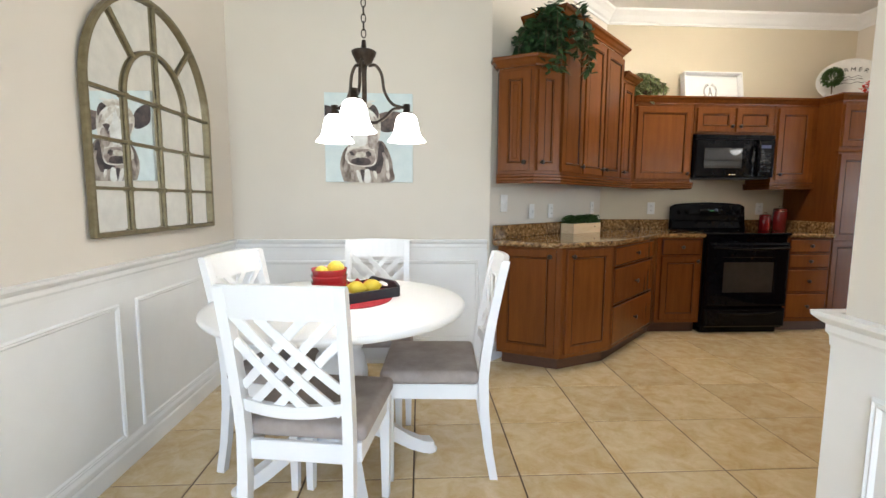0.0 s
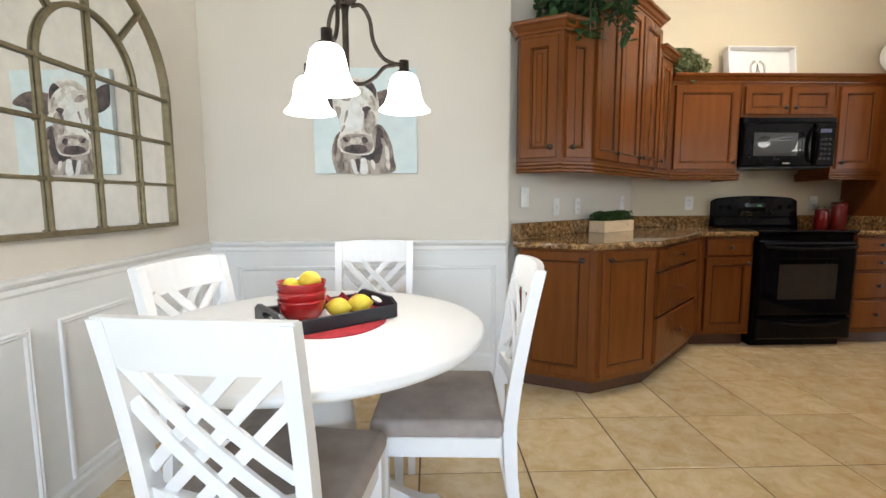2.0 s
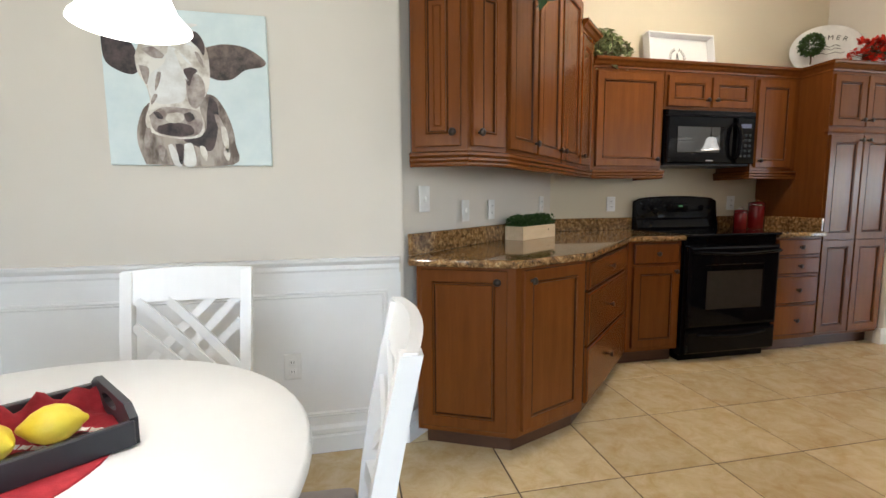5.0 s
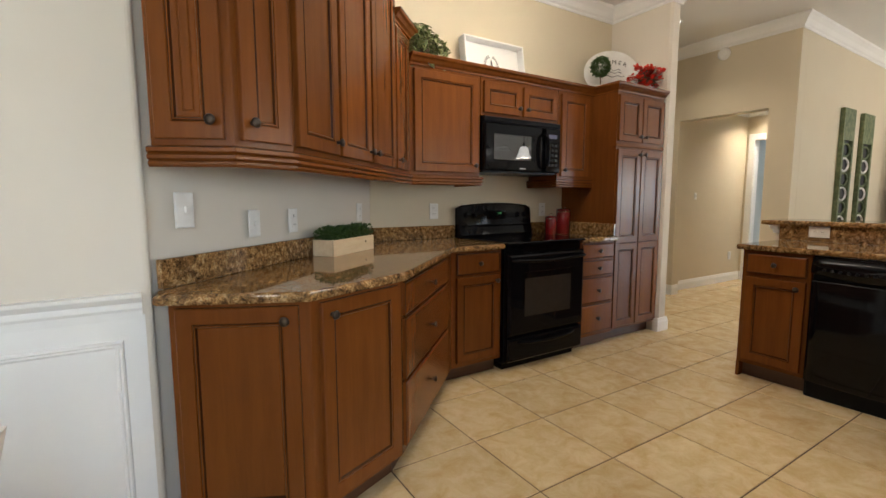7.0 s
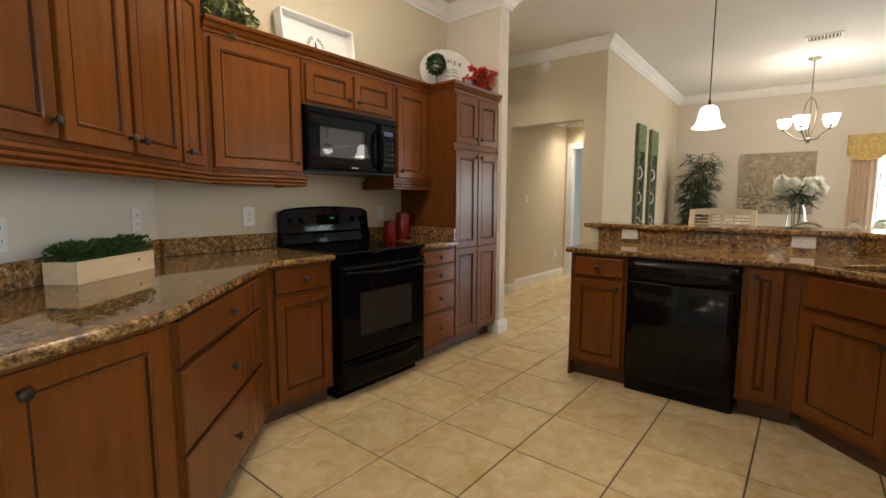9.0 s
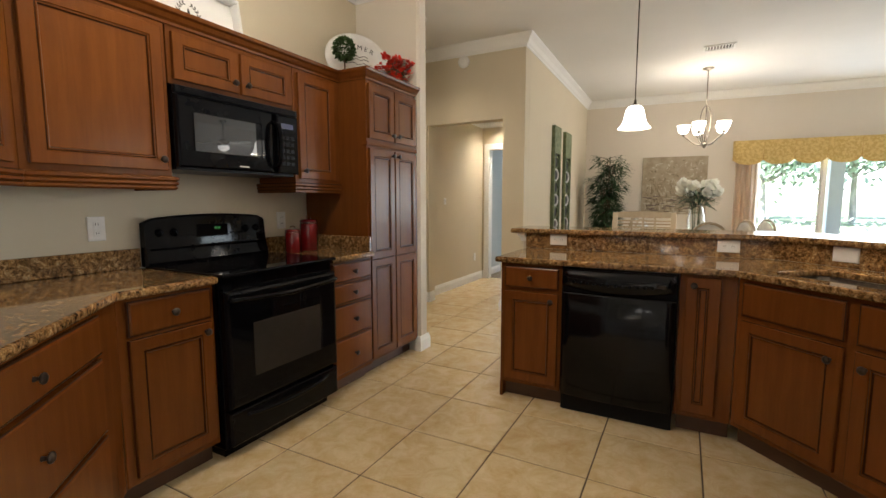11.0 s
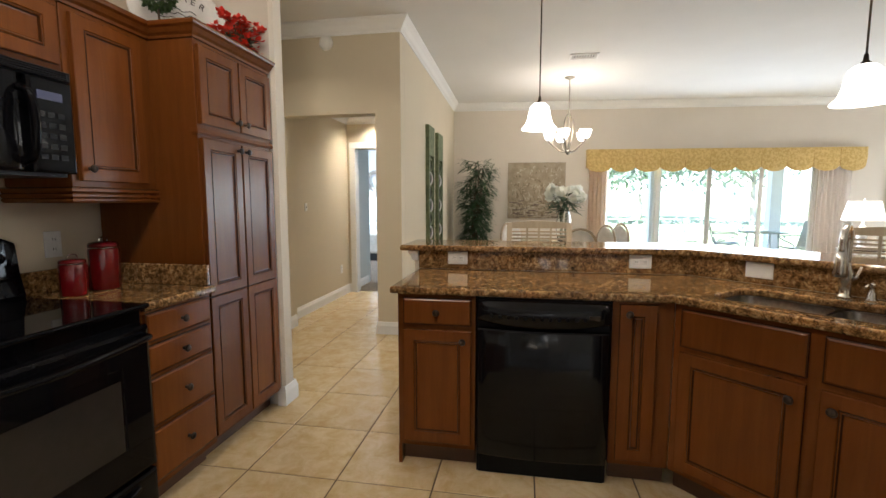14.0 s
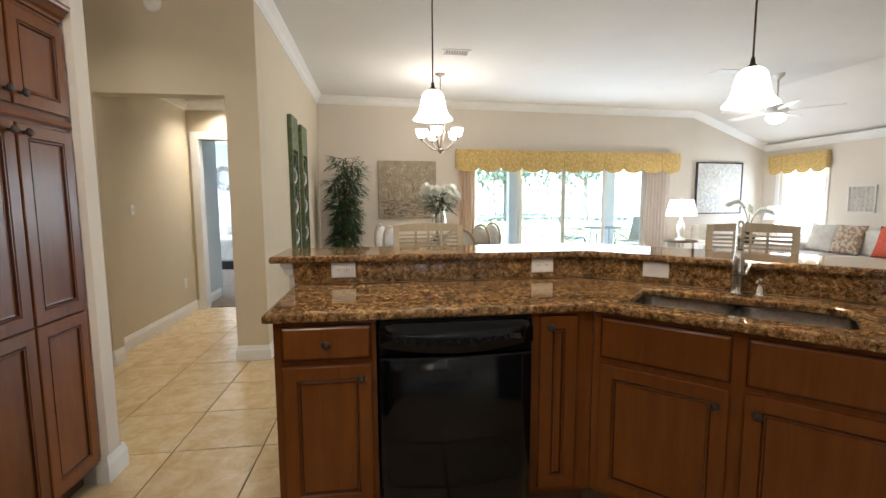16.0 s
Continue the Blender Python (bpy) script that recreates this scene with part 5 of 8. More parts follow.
for i in range(4):
    bm = bmesh.new()
    prof = [(0.08, 0.20, 0.045), (0.14, 0.19, 0.045), (0.22, 0.145, 0.042), (0.30, 0.085, 0.036), (0.37, 0.045, 0.032), (0.42, 0.035, 0.030)]
    secs = []
    for x, z, hh in prof:
        secs.append([bm.verts.new((x, sy * 0.032, z + sz * hh * (0.9 if sz > 0 else 0.9))) for sy, sz in ((-1, -1), (1, -1), (1, 1), (-1, 1))])
    for a, b in zip(secs, secs[1:]):
        for k in range(4):
            bm.faces.new((a[k], b[k], b[(k + 1) % 4], a[(k + 1) % 4]))
    bm.faces.new(secs[0])
    bm.faces.new(list(reversed(secs[-1])))
    soften(bm, 0.008, 2)
    lathe(bm, [(0.02, 0.0), (0.034, 0.008), (0.034, 0.02), (0.02, 0.03)], 12, (0.41, 0, 0))
    part("foot", bm, CHAIRW, tb, "", pose(0, 0, 0, 0, 0, 90 * i))

# cloth, tray, bowls and lemons
bm = bmesh.new()
n = 40
ring = []
for i in range(n):
    a = 2 * math.pi * i / n
    ring.append((0.178 * math.cos(a) * (1 + 0.03 * math.sin(3 * a)), 0.178 * math.sin(a)))
slab(bm, ring, 0, 0.003)
solid("placemat", bm, REDCLOTH, "round red cloth placemat under the tray", "placemat", pose(-0.205, 2.195, TZ2))
tx, ty, ta = -0.218, 2.225, 38
tray = thing("serving_tray", pose(tx, ty, TZ2 + 0.003, 0, 0, ta), "black wooden serving tray with cut-out handles and patterned liner", "tray")
LX, LY = 0.185, 0.120
bm = bmesh.new()
box(bm, -LX, LX, -LY, LY, 0, 0.008)
part("bottom", bm, TRAYB, tray)
bm = bmesh.new()
box(bm, -LX + 0.012, LX - 0.012, -LY + 0.012, LY - 0.012, 0.008, 0.011)
part("liner", bm, TICKING, tray, "white and grey patterned liner")
for sy in (-1, 1):
    bm = bmesh.new()
    box(bm, -LX, LX, sy * LY - 0.006, sy * LY + 0.006, 0, 0.042, 0.002, 1)
    part("side", bm, TRAYB, tray)
for sx in (-1, 1):
    bm = bmesh.new()
    b2 = bmesh.new()
    pts = [(-LY, 0), (LY, 0), (LY, 0.045), (LY - 0.03, 0.062), (-LY + 0.03, 0.062), (-LY, 0.045)]
    hole = [(0.045 * math.cos(radians(a)) , 0.040 + 0.011 * math.sin(radians(a))) for a in range(0, 360, 30)]
    slab(b2, pts, -0.006, 0.006, holes=[hole])
    b2.transform(Matrix(((0, 0, 1, sx * LX), (1, 0, 0, 0), (0, 1, 0, 0), (0, 0, 0, 1))))
    merge(bm, b2)
    part("handle_end", bm, TRAYB, tray)
BOWL = [(0.0, 0.0), (0.038, 0.0), (0.042, 0.004), (0.056, 0.014), (0.067, 0.034), (0.073, 0.062), (0.075, 0.070), (0.072, 0.070), (0.064, 0.036), (0.052, 0.018), (0.0, 0.012)]
bx, by = -0.283, 2.172
for k in range(3):
    bm = bmesh.new()
    lathe(bm, BOWL, 32)
    solid("bowl", bm, RED, "glossy red ceramic bowl stacked on the tray", "bowl", pose(bx, by, TZ2 + 0.014 + 0.027 * k, 0, 0, 12 * k), "stack of bowls")


def lemon(x, y, z, rx, rz, s=1.0):
    bm = bmesh.new()
    prof = [(0, -0.046), (0.006, -0.043), (0.012, -0.036), (0.022, -0.026), (0.030, -0.010), (0.031, 0.004), (0.027, 0.02), (0.017, 0.033), (0.009, 0.039), (0.005, 0.045), (0, 0.047)]
    lathe(bm, [(r * s, h * s) for r, h in prof], 20)
    solid("lemon", bm, LEMON, "ripe yellow lemon with bumpy peel", "lemon", pose(x, y, z, rx, 0, rz), "lemons")


lemon(-0.178, 2.200, TZ2 + 0.047, 90, 75)
lemon(-0.118, 2.252, TZ2 + 0.047, 90, 110)
lemon(bx + 0.025, by + 0.0, TZ2 + 0.138, 82, 60)
lemon(bx - 0.03, by - 0.012, TZ2 + 0.122, 90, 15, 0.9)
bm = bmesh.new()
n, mq = 14, 10
grid = [[bm.verts.new((-0.075 + 0.15 * i / n, -0.085 + 0.17 * j / mq, 0.014 + 0.045 * math.exp(-((j / mq - 0.78) / 0.18) ** 2) * (0.75 + 0.25 * math.sin(i * 1.3)) + 0.006 * math.sin(i * 0.9 + j))) for j in range(mq + 1)] for i in range(n + 1)]
for i in range(n):
    for j in range(mq):
        f = bm.faces.new((grid[i][j], grid[i + 1][j], grid[i + 1][j + 1], grid[i][j + 1]))
        f.smooth = True
bmesh.ops.solidify(bm, geom=list(bm.faces), thickness=0.003)
solid("napkin", bm, REDCLOTH, "crumpled red cloth napkin draped in the tray", "napkin", pose(-0.155, 2.315, TZ2 + 0.004, 0, 0, ta))

# canvas with plain colour shapes
cv = thing("canvas_picture", pose(-0.555, NWALL - 0.002, 1.307), "square pale blue canvas painted with a brown and white cow's head", "picture")
CW = 0.60
bm = bmesh.new()
box(bm, 0, CW, -0.030, 0, 0, CW, 0.002, 1)
part("canvas", bm, mottled("pale_blue_paint", (0.62, 0.71, 0.72), (0.70, 0.775, 0.775), 9, 0.7, bump=0.15, fine=150), cv)
BRN = mottled("brown_brushwork", (0.12, 0.088, 0.070), (0.44, 0.38, 0.33), 16, 0.65, bump=0.3, fine=90, stretch=(1, 1, 0.45), spread=(0.40, 0.60))
CRM = mottled("cream_brushwork", (0.46, 0.40, 0.33), (0.78, 0.75, 0.69), 14, 0.65, bump=0.3, fine=90, spread=(0.36, 0.56))
WHT = mottled("white_brushwork", (0.66, 0.64, 0.60), (0.82, 0.82, 0.80), 20, 0.65, bump=0.3, fine=90)
DRK = mottled("dark_brushwork", (0.018, 0.014, 0.016), (0.10, 0.07, 0.065), 22, 0.6, bump=0.3, fine=90)
RST = mottled("russet_brushwork", (0.030, 0.022, 0.022), (0.20, 0.145, 0.12), 20, 0.6, bump=0.3, fine=90)
PNK = mottled("taupe_brushwork", (0.22, 0.165, 0.145), (0.50, 0.44, 0.39), 24, 0.65, bump=0.3, fine=90)


def patch(name, mat, pts, layer):
    sm = smooth_path([(u, v, 0) for u, v in pts + [pts[0]]], 4)[:-1]
    bm = bmesh.new()
    b2 = bmesh.new()
    slab(b2, [(p.x * CW, p.y * CW) for p in sm], 0, 0.0006)
    b2.transform(Matrix(((1, 0, 0, 0), (0, 0, -1, -0.0302 - 0.0007 * layer), (0, 1, 0, 0), (0, 0, 0, 1))))
    merge(bm, b2)
    part(name, bm, mat, cv)


patch("body_patch", BRN, [(0.21, 0.004), (0.17, 0.14), (0.18, 0.27), (0.25, 0.40), (0.45, 0.46), (0.63, 0.47), (0.70, 0.40), (0.75, 0.28), (0.77, 0.15), (0.745, 0.004)], 0)
patch("neck_patch", DRK, [(0.62, 0.46), (0.67, 0.40), (0.665, 0.25), (0.62, 0.10), (0.52, 0.13), (0.45, 0.17), (0.58, 0.22), (0.60, 0.34)], 1)
patch("ear_patch", DRK, [(0.005, 0.86), (0.09, 0.84), (0.18, 0.77), (0.22, 0.64), (0.17, 0.58), (0.07, 0.61), (0.01, 0.68)], 1)
patch("ear_patch", RST, [(0.61, 0.77), (0.73, 0.80), (0.87, 0.785), (0.985, 0.71), (0.97, 0.665), (0.86, 0.64), (0.77, 0.575), (0.66, 0.57), (0.59, 0.64)], 1)
patch("head_patch", CRM, [(0.19, 0.70), (0.23, 0.79), (0.30, 0.86), (0.41, 0.91), (0.54, 0.88), (0.62, 0.77), (0.635, 0.60), (0.615, 0.49), (0.56, 0.39), (0.585, 0.27), (0.55, 0.19), (0.41, 0.175), (0.26, 0.21), (0.225, 0.29), (0.26, 0.41), (0.245, 0.51), (0.20, 0.60)], 2)
patch("side_patch", PNK, [(0.50, 0.62), (0.58, 0.58), (0.60, 0.48), (0.55, 0.38), (0.50, 0.40), (0.485, 0.50)], 3)
patch("blaze_patch", WHT, [(0.40, 0.80), (0.45, 0.67), (0.48, 0.55), (0.47, 0.43), (0.38, 0.40), (0.29, 0.41), (0.255, 0.50), (0.28, 0.59), (0.36, 0.66)], 3)
patch("muzzle_patch", PNK, [(0.25, 0.32), (0.33, 0.375), (0.46, 0.375), (0.555, 0.35), (0.57, 0.26), (0.53, 0.20), (0.41, 0.185), (0.28, 0.22)], 4)
patch("chin_patch", DRK, [(0.30, 0.255), (0.40, 0.28), (0.50, 0.26), (0.51, 0.205), (0.40, 0.19), (0.30, 0.215)], 5)
patch("nose_patch", DRK, [(0.275, 0.345), (0.31, 0.345), (0.335, 0.305), (0.30, 0.305)], 5)
patch("nose_patch", DRK, [(0.46, 0.335), (0.50, 0.35), (0.525, 0.31), (0.48, 0.285)], 5)
patch("eye_patch", DRK, [(0.475, 0.625), (0.52, 0.64), (0.56, 0.62), (0.53, 0.585), (0.505, 0.52), (0.485, 0.56)], 5)
patch("brow_patch", DRK, [(0.50, 0.83), (0.56, 0.87), (0.61, 0.80), (0.605, 0.72), (0.57, 0.77)], 5)
patch("brow_patch", PNK, [(0.23, 0.74), (0.30, 0.76), (0.37, 0.70), (0.30, 0.69)], 4)
patch("cheek_patch", PNK, [(0.21, 0.64), (0.27, 0.62), (0.25, 0.52), (0.23, 0.56)], 4)
patch("leg_patch", WHT, [(0.45, 0.14), (0.50, 0.14), (0.515, 0.004), (0.44, 0.004)], 2)
patch("leg_patch", WHT, [(0.35, 0.13), (0.38, 0.13), (0.43, 0.004), (0.38, 0.004)], 2)
patch("shade_patch", DRK, [(0.395, 0.14), (0.445, 0.13), (0.435, 0.02), (0.415, 0.02)], 2)

# strands and highlights
for k, (u, v, du, dv) in enumerate(((0.36, 0.90, -0.10, 0.02), (0.42, 0.92, 0.02, 0.05), (0.48, 0.90, 0.10, 0.01), (0.40, 0.84, -0.09, -0.05), (0.46, 0.83, 0.09, -0.06), (0.43, 0.76, -0.08, -0.08), (0.45, 0.74, 0.08, -0.09), (0.44, 0.66, -0.06, -0.08), (0.45, 0.64, 0.05, -0.09))):
    patch("strand_patch", WHT, [(u - 0.012, v), (u + du * 0.5, v + dv * 0.5 + 0.012), (u + du, v + dv), (u + du * 0.5, v + dv * 0.5 - 0.014), (u + 0.008, v - 0.012)], 6 + k % 3)
for k, (u, v, du, dv) in enumerate(((0.30, 0.82, -0.07, -0.04), (0.56, 0.74, 0.04, -0.10), (0.33, 0.60, -0.03, -0.12), (0.54, 0.48, 0.02, -0.09), (0.30, 0.46, -0.03, -0.07))):
    patch("shadow_patch", PNK, [(u - 0.010, v), (u + du * 0.5 - 0.012, v + dv * 0.5), (u + du, v + dv), (u + du * 0.5 + 0.014, v + dv * 0.5), (u + 0.010, v - 0.004)], 6 + k % 3)
for k, (u, v, du, dv) in enumerate(((0.66, 0.34, 0.05, -0.16), (0.70, 0.26, 0.02, -0.18), (0.24, 0.24, -0.02, -0.16), (0.56, 0.13, 0.02, -0.10), (0.31, 0.13, 0.00, -0.10), (0.71, 0.12, 0.01, -0.09))):
    patch("coat_patch", CRM if k % 2 else PNK, [(u - 0.014, v), (u + du * 0.5 - 0.020, v + dv * 0.5), (u + du, v + dv), (u + du * 0.5 + 0.020, v + dv * 0.5), (u + 0.014, v - 0.006)], 3 + k % 2)
patch("muzzle_light", CRM, [(0.36, 0.335), (0.44, 0.345), (0.46, 0.300), (0.40, 0.275), (0.35, 0.295)], 6)

# arched window-pane mirror
my0, my1, mz0, mzs = 2.120, 3.070, 1.025, 1.625
mw = my1 - my0
mir = thing("wall_mirror", facing(LWALL + 0.008, my0, LWALL + 0.042, my1), "arched window-pane mirror in an antique gold metal frame", "mirror")
R = mw / 2


def arch(r, z0=mz0, n=28, inset=0.0):
    pts = [(R + r, z0 + inset)] + [(R + r * math.cos(math.pi * i / n), mzs + r * math.sin(math.pi * i / n)) for i in range(n + 1)] + [(R - r, z0 + inset)]
    return pts


def upright(bm, outer, y0, y1, holes=()):
    b2 = bmesh.new()
    slab(b2, outer, y0, y1, holes=holes)
    b2.transform(Matrix(((1, 0, 0, 0), (0, 0, -1, 0), (0, 1, 0, 0), (0, 0, 0, 1))))
    return merge(bm, b2)


bm = bmesh.new()
upright(bm, arch(R - 0.01, mz0 + 0.01), 0.004, 0.010)
part("mirror_glass", bm, MIRROR, mir, "silvered mirror glass")
bm = bmesh.new()
upright(bm, arch(R), 0.0, 0.030, holes=[arch(R - 0.021, mz0, 28, 0.021)])
part("outer_frame", soften(bm, 0.004, 1), MFRAME, mir)


def bar(name, a, b, r=0.0068):
    bm = bmesh.new()
    va, vb = Vector((a[0], -0.018, a[1])), Vector((b[0], -0.018, b[1]))
    d = vb - va
    m = Matrix.Translation((va + vb) / 2) @ d.to_track_quat("X", "Y").to_matrix().to_4x4()
    obox(bm, m, d.length, 2 * r, 2 * r, 0.002)
    return part(name, bm, MFRAME, mir)


q = mw / 4
for i in (1, 2, 3):
    top = mzs + (R - 0.02 if i == 2 else 0.0)
    bar("mullion", (q * i, mz0 + 0.02), (q * i, top))
for k in (1, 2, 3):
    z = mz0 + (mzs - mz0) * k / 3
    bar("glazing_bar", (0.02, z), (mw - 0.02, z))
for a in (48, 132):
    bar("radial_bar", (R + q * math.cos(radians(a)), mzs + q * math.sin(radians(a))), (R + (R - 0.02) * math.cos(radians(a)), mzs + (R - 0.02) * math.sin(radians(a))))
bm = bmesh.new()
tube(bm, [(R + q * math.cos(math.pi * i / 24), -0.018, mzs + q * math.sin(math.pi * i / 24)) for i in range(25)], 0.010, 6)
part("inner_arch", bm, MFRAME, mir)
for i in range(1, 4):
    for k in range(0, 4):
        z = mz0 + (mzs - mz0) * k / 3 + (0.016 if k == 0 else 0)
        bm = bmesh.new()
        box(bm, q * i - 0.011, q * i + 0.011, -0.031, -0.02, z - 0.011, z + 0.011, 0.003, 1)
        part("joint_block", bm, MFRAME, mir)

# nook chandelier: three bell shades
CHX, CHY = -0.130, 2.185
nl = thing("chandelier", pose(CHX, CHY, 0), "bronze three-arm chandelier with white glass bell shades, lit", "chandelier")
bm = bmesh.new()
lathe(bm, [(0.062, CEIL_Z), (0.06, CEIL_Z - 0.012), (0.03, CEIL_Z - 0.03), (0.008, CEIL_Z - 0.04), (0, CEIL_Z - 0.04)][::-1], 20)
part("canopy", bm, BRONZE, nl)
z = CEIL_Z - 0.04
k = 0
links = None
while z > 1.83:
    if links is None:
        bm = bmesh.new()
        tube(bm, [(0.009 * math.cos(2 * math.pi * i / 12), 0, -0.017 + 0.017 * math.sin(2 * math.pi * i / 12)) for i in range(13)], 0.0025, 6, False)
        links = part("chain_link", bm, BRONZE, nl, "", pose(0, 0, z))
    else:
        again(links, nl, pose(0, 0, z, 0, 0, 90 * (k % 2)))
    z -= 0.029
    k += 1
bm = bmesh.new()
lathe(bm, [(0, 1.715), (0.012, 1.717), (0.030, 1.728), (0.046, 1.758), (0.050, 1.770), (0.046, 1.773), (0.012, 1.777), (0.008, 1.815), (0, 1.818)], 24)
lathe(bm, [(0, 1.475), (0.012, 1.478), (0.017, 1.49), (0.010, 1.51), (0.0095, 1.69), (0.013, 1.717), (0, 1.718)], 16)
part("stem", bm, BRONZE, nl)
SHADE = [(0.020, 0.0), (0.030, -0.004), (0.042, -0.016), (0.049, -0.040), (0.054, -0.070), (0.064, -0.096), (0.080, -0.113), (0.082, -0.118), (0.078, -0.115), (0.060, -0.092), (0.050, -0.065), (0.045, -0.040), (0.038, -0.018), (0.026, -0.006)]


def bell(parent, m, s=1.0):
    bm = bmesh.new()
    lathe(bm, [(r * s, h * s) for r, h in SHADE], 36)
    o = part("shade", bm, SHADEGLASS, parent, "white glass bell shade, lit", m)
    o.visible_shadow = False
    return o


for a in (25, 140, 265):
    ca, sa = math.cos(radians(a)), math.sin(radians(a))
    rad = 0.185
    bm = bmesh.new()
    pts = [(0.02, 1.72), (0.05, 1.725), (0.075, 1.69), (0.085, 1.63), (0.115, 1.585), (0.155, 1.572), (rad, 1.572), (rad, 1.555)]
    tube(bm, smooth_path([(r * ca, r * sa, zz) for r, zz in pts], 5), 0.0065, 8)
    pts = [(0.012, 1.50), (0.05, 1.50), (0.09, 1.525), (0.12, 1.557), (0.155, 1.568)]
    tube(bm, smooth_path([(r * ca, r * sa, zz) for r, zz in pts], 5), 0.006, 8)
    arm = part("arm", bm, BRONZE, nl)
    bm = bmesh.new()
    lathe(bm, [(0.0, 0.03), (0.015, 0.03), (0.015, 0.0), (0.024, -0.004), (0.026, -0.010), (0, -0.011)][::-1], 18)
    part("socket", bm, BRONZE, arm, "", pose(rad * ca, rad * sa, 1.555))
    bell(arm, pose(rad * ca, rad * sa, 1.548))
    bulb("nook_bulb", (CHX + rad * ca, CHY + rad * sa, 1.475), 0.24, 0.035, (1.0, 0.90, 0.78))

# ---- hanging lamps of kitchen and dining room ----
def pendant(x, y, zb):
    r = thing("pendant_lamp", pose(x, y, 0), "white glass bell pendant lamp on a thin dark rod, lit", "lamp", "pendant lamps")
    bm = bmesh.new()
    lathe(bm, [(0.0, CEIL_Z - 0.03), (0.03, CEIL_Z - 0.028), (0.06, CEIL_Z - 0.01), (0.062, CEIL_Z)], 20)
    part("canopy", bm, BRONZE, r)
    bm = bmesh.new()
    tube(bm, [(0, 0, CEIL_Z - 0.03), (0, 0, zb + 0.18)], 0.004, 8)
    lathe(bm, [(0.022, zb + 0.148), (0.020, zb + 0.155), (0.010, zb + 0.165), (0.007, zb + 0.19), (0, zb + 0.192)], 14)
    part("rod", bm, BRONZE, r)
    bell(r, pose(0, 0, zb + 0.15, 0, 0, 0), 1.25)
    bulb("pendant_bulb", (x, y, zb + 0.04), 1.3)


pendant(4.60, 2.565, 1.725)
pendant(3.95, 1.34, 1.69)


def recessed(x, y, z, watts):
    """A recessed ceiling downlight."""
    r = thing("recessed_light", pose(x, y, z), "round white recessed ceiling downlight, lit", "light", "recessed lights")
    bm = bmesh.new()
    lathe(bm, [(0.085, -0.001), (0.086, -0.006), (0.068, -0.008), (0.064, -0.003)], 28)
    part("trim_ring", bm, WHITE, r)
    bm = bmesh.new()
    lathe(bm, [(0.0, -0.003), (0.064, -0.003), (0.064, -0.001), (0, -0.001)], 24)
    part("lens", bm, SHADEGLASS, r, "glowing lens")
    d = bpy.data.lights.new("downlight", "AREA")
    d.shape, d.size, d.energy, d.color = "DISK", 0.12, watts, (1.0, 0.84, 0.62)
    d.spread = radians(125)
    o = new("downlight", d)
    o.matrix_world = look((x, y, z - 0.012), (x, y, 0))


# passage downlight is an added fill light; the second one is the hall's
recessed(5.2, 4.6, CEIL_Z, 1.0)
recessed(7.80, 4.66, 2.5, 1.9)
# out-of-view fill lamp, added to light the kitchen's upper walls
kl = thing("ceiling_lamp", pose(2.55, 3.45, CEIL_Z), "added white glass bowl fill lamp over the kitchen, lit", "lamp")
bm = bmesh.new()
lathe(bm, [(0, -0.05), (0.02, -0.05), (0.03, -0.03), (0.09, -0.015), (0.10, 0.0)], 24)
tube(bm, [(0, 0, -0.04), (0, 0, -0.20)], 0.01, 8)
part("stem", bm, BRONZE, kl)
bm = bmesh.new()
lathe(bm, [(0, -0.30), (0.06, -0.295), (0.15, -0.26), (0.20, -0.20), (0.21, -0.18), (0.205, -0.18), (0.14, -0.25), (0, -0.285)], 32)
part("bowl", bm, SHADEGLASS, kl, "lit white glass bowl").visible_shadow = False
bulb("kitchen_fill_bulb", (2.55, 3.45, CEIL_Z - 0.24), 6.6, 0.10, (1.0, 0.84, 0.62))

# dining chandelier
CX, CY = 8.4, 2.05
dc = thing("chandelier", pose(CX, CY, 0), "five-light nickel chandelier with upward glass bowls, lit", "chandelier")
bm = bmesh.new()
lathe(bm, [(0, CEIL_Z - 0.03), (0.03, CEIL_Z - 0.028), (0.07, CEIL_Z - 0.008), (0.072, CEIL_Z)], 20)
tube(bm, [(0, 0, CEIL_Z - 0.03), (0, 0, 2.52)], 0.007, 8)
part("rod", bm, DNICKEL, dc)
bm = bmesh.new()
for a in range(0, 360, 60):
    ca, sa = math.cos(radians(a)), math.sin(radians(a))
    tube(bm, smooth_path([(0.008 * ca, 0.008 * sa, 2.52), (0.05 * ca, 0.05 * sa, 2.46), (0.07 * ca, 0.07 * sa, 2.36), (0.06 * ca, 0.06 * sa, 2.2), (0.012 * ca, 0.012 * sa, 2.02)], 4), 0.006, 6)
lathe(bm, [(0, 1.955), (0.015, 1.96), (0.035, 1.99), (0.045, 2.01), (0.02, 2.03), (0, 2.035)], 16)
part("cage", bm, DNICKEL, dc)
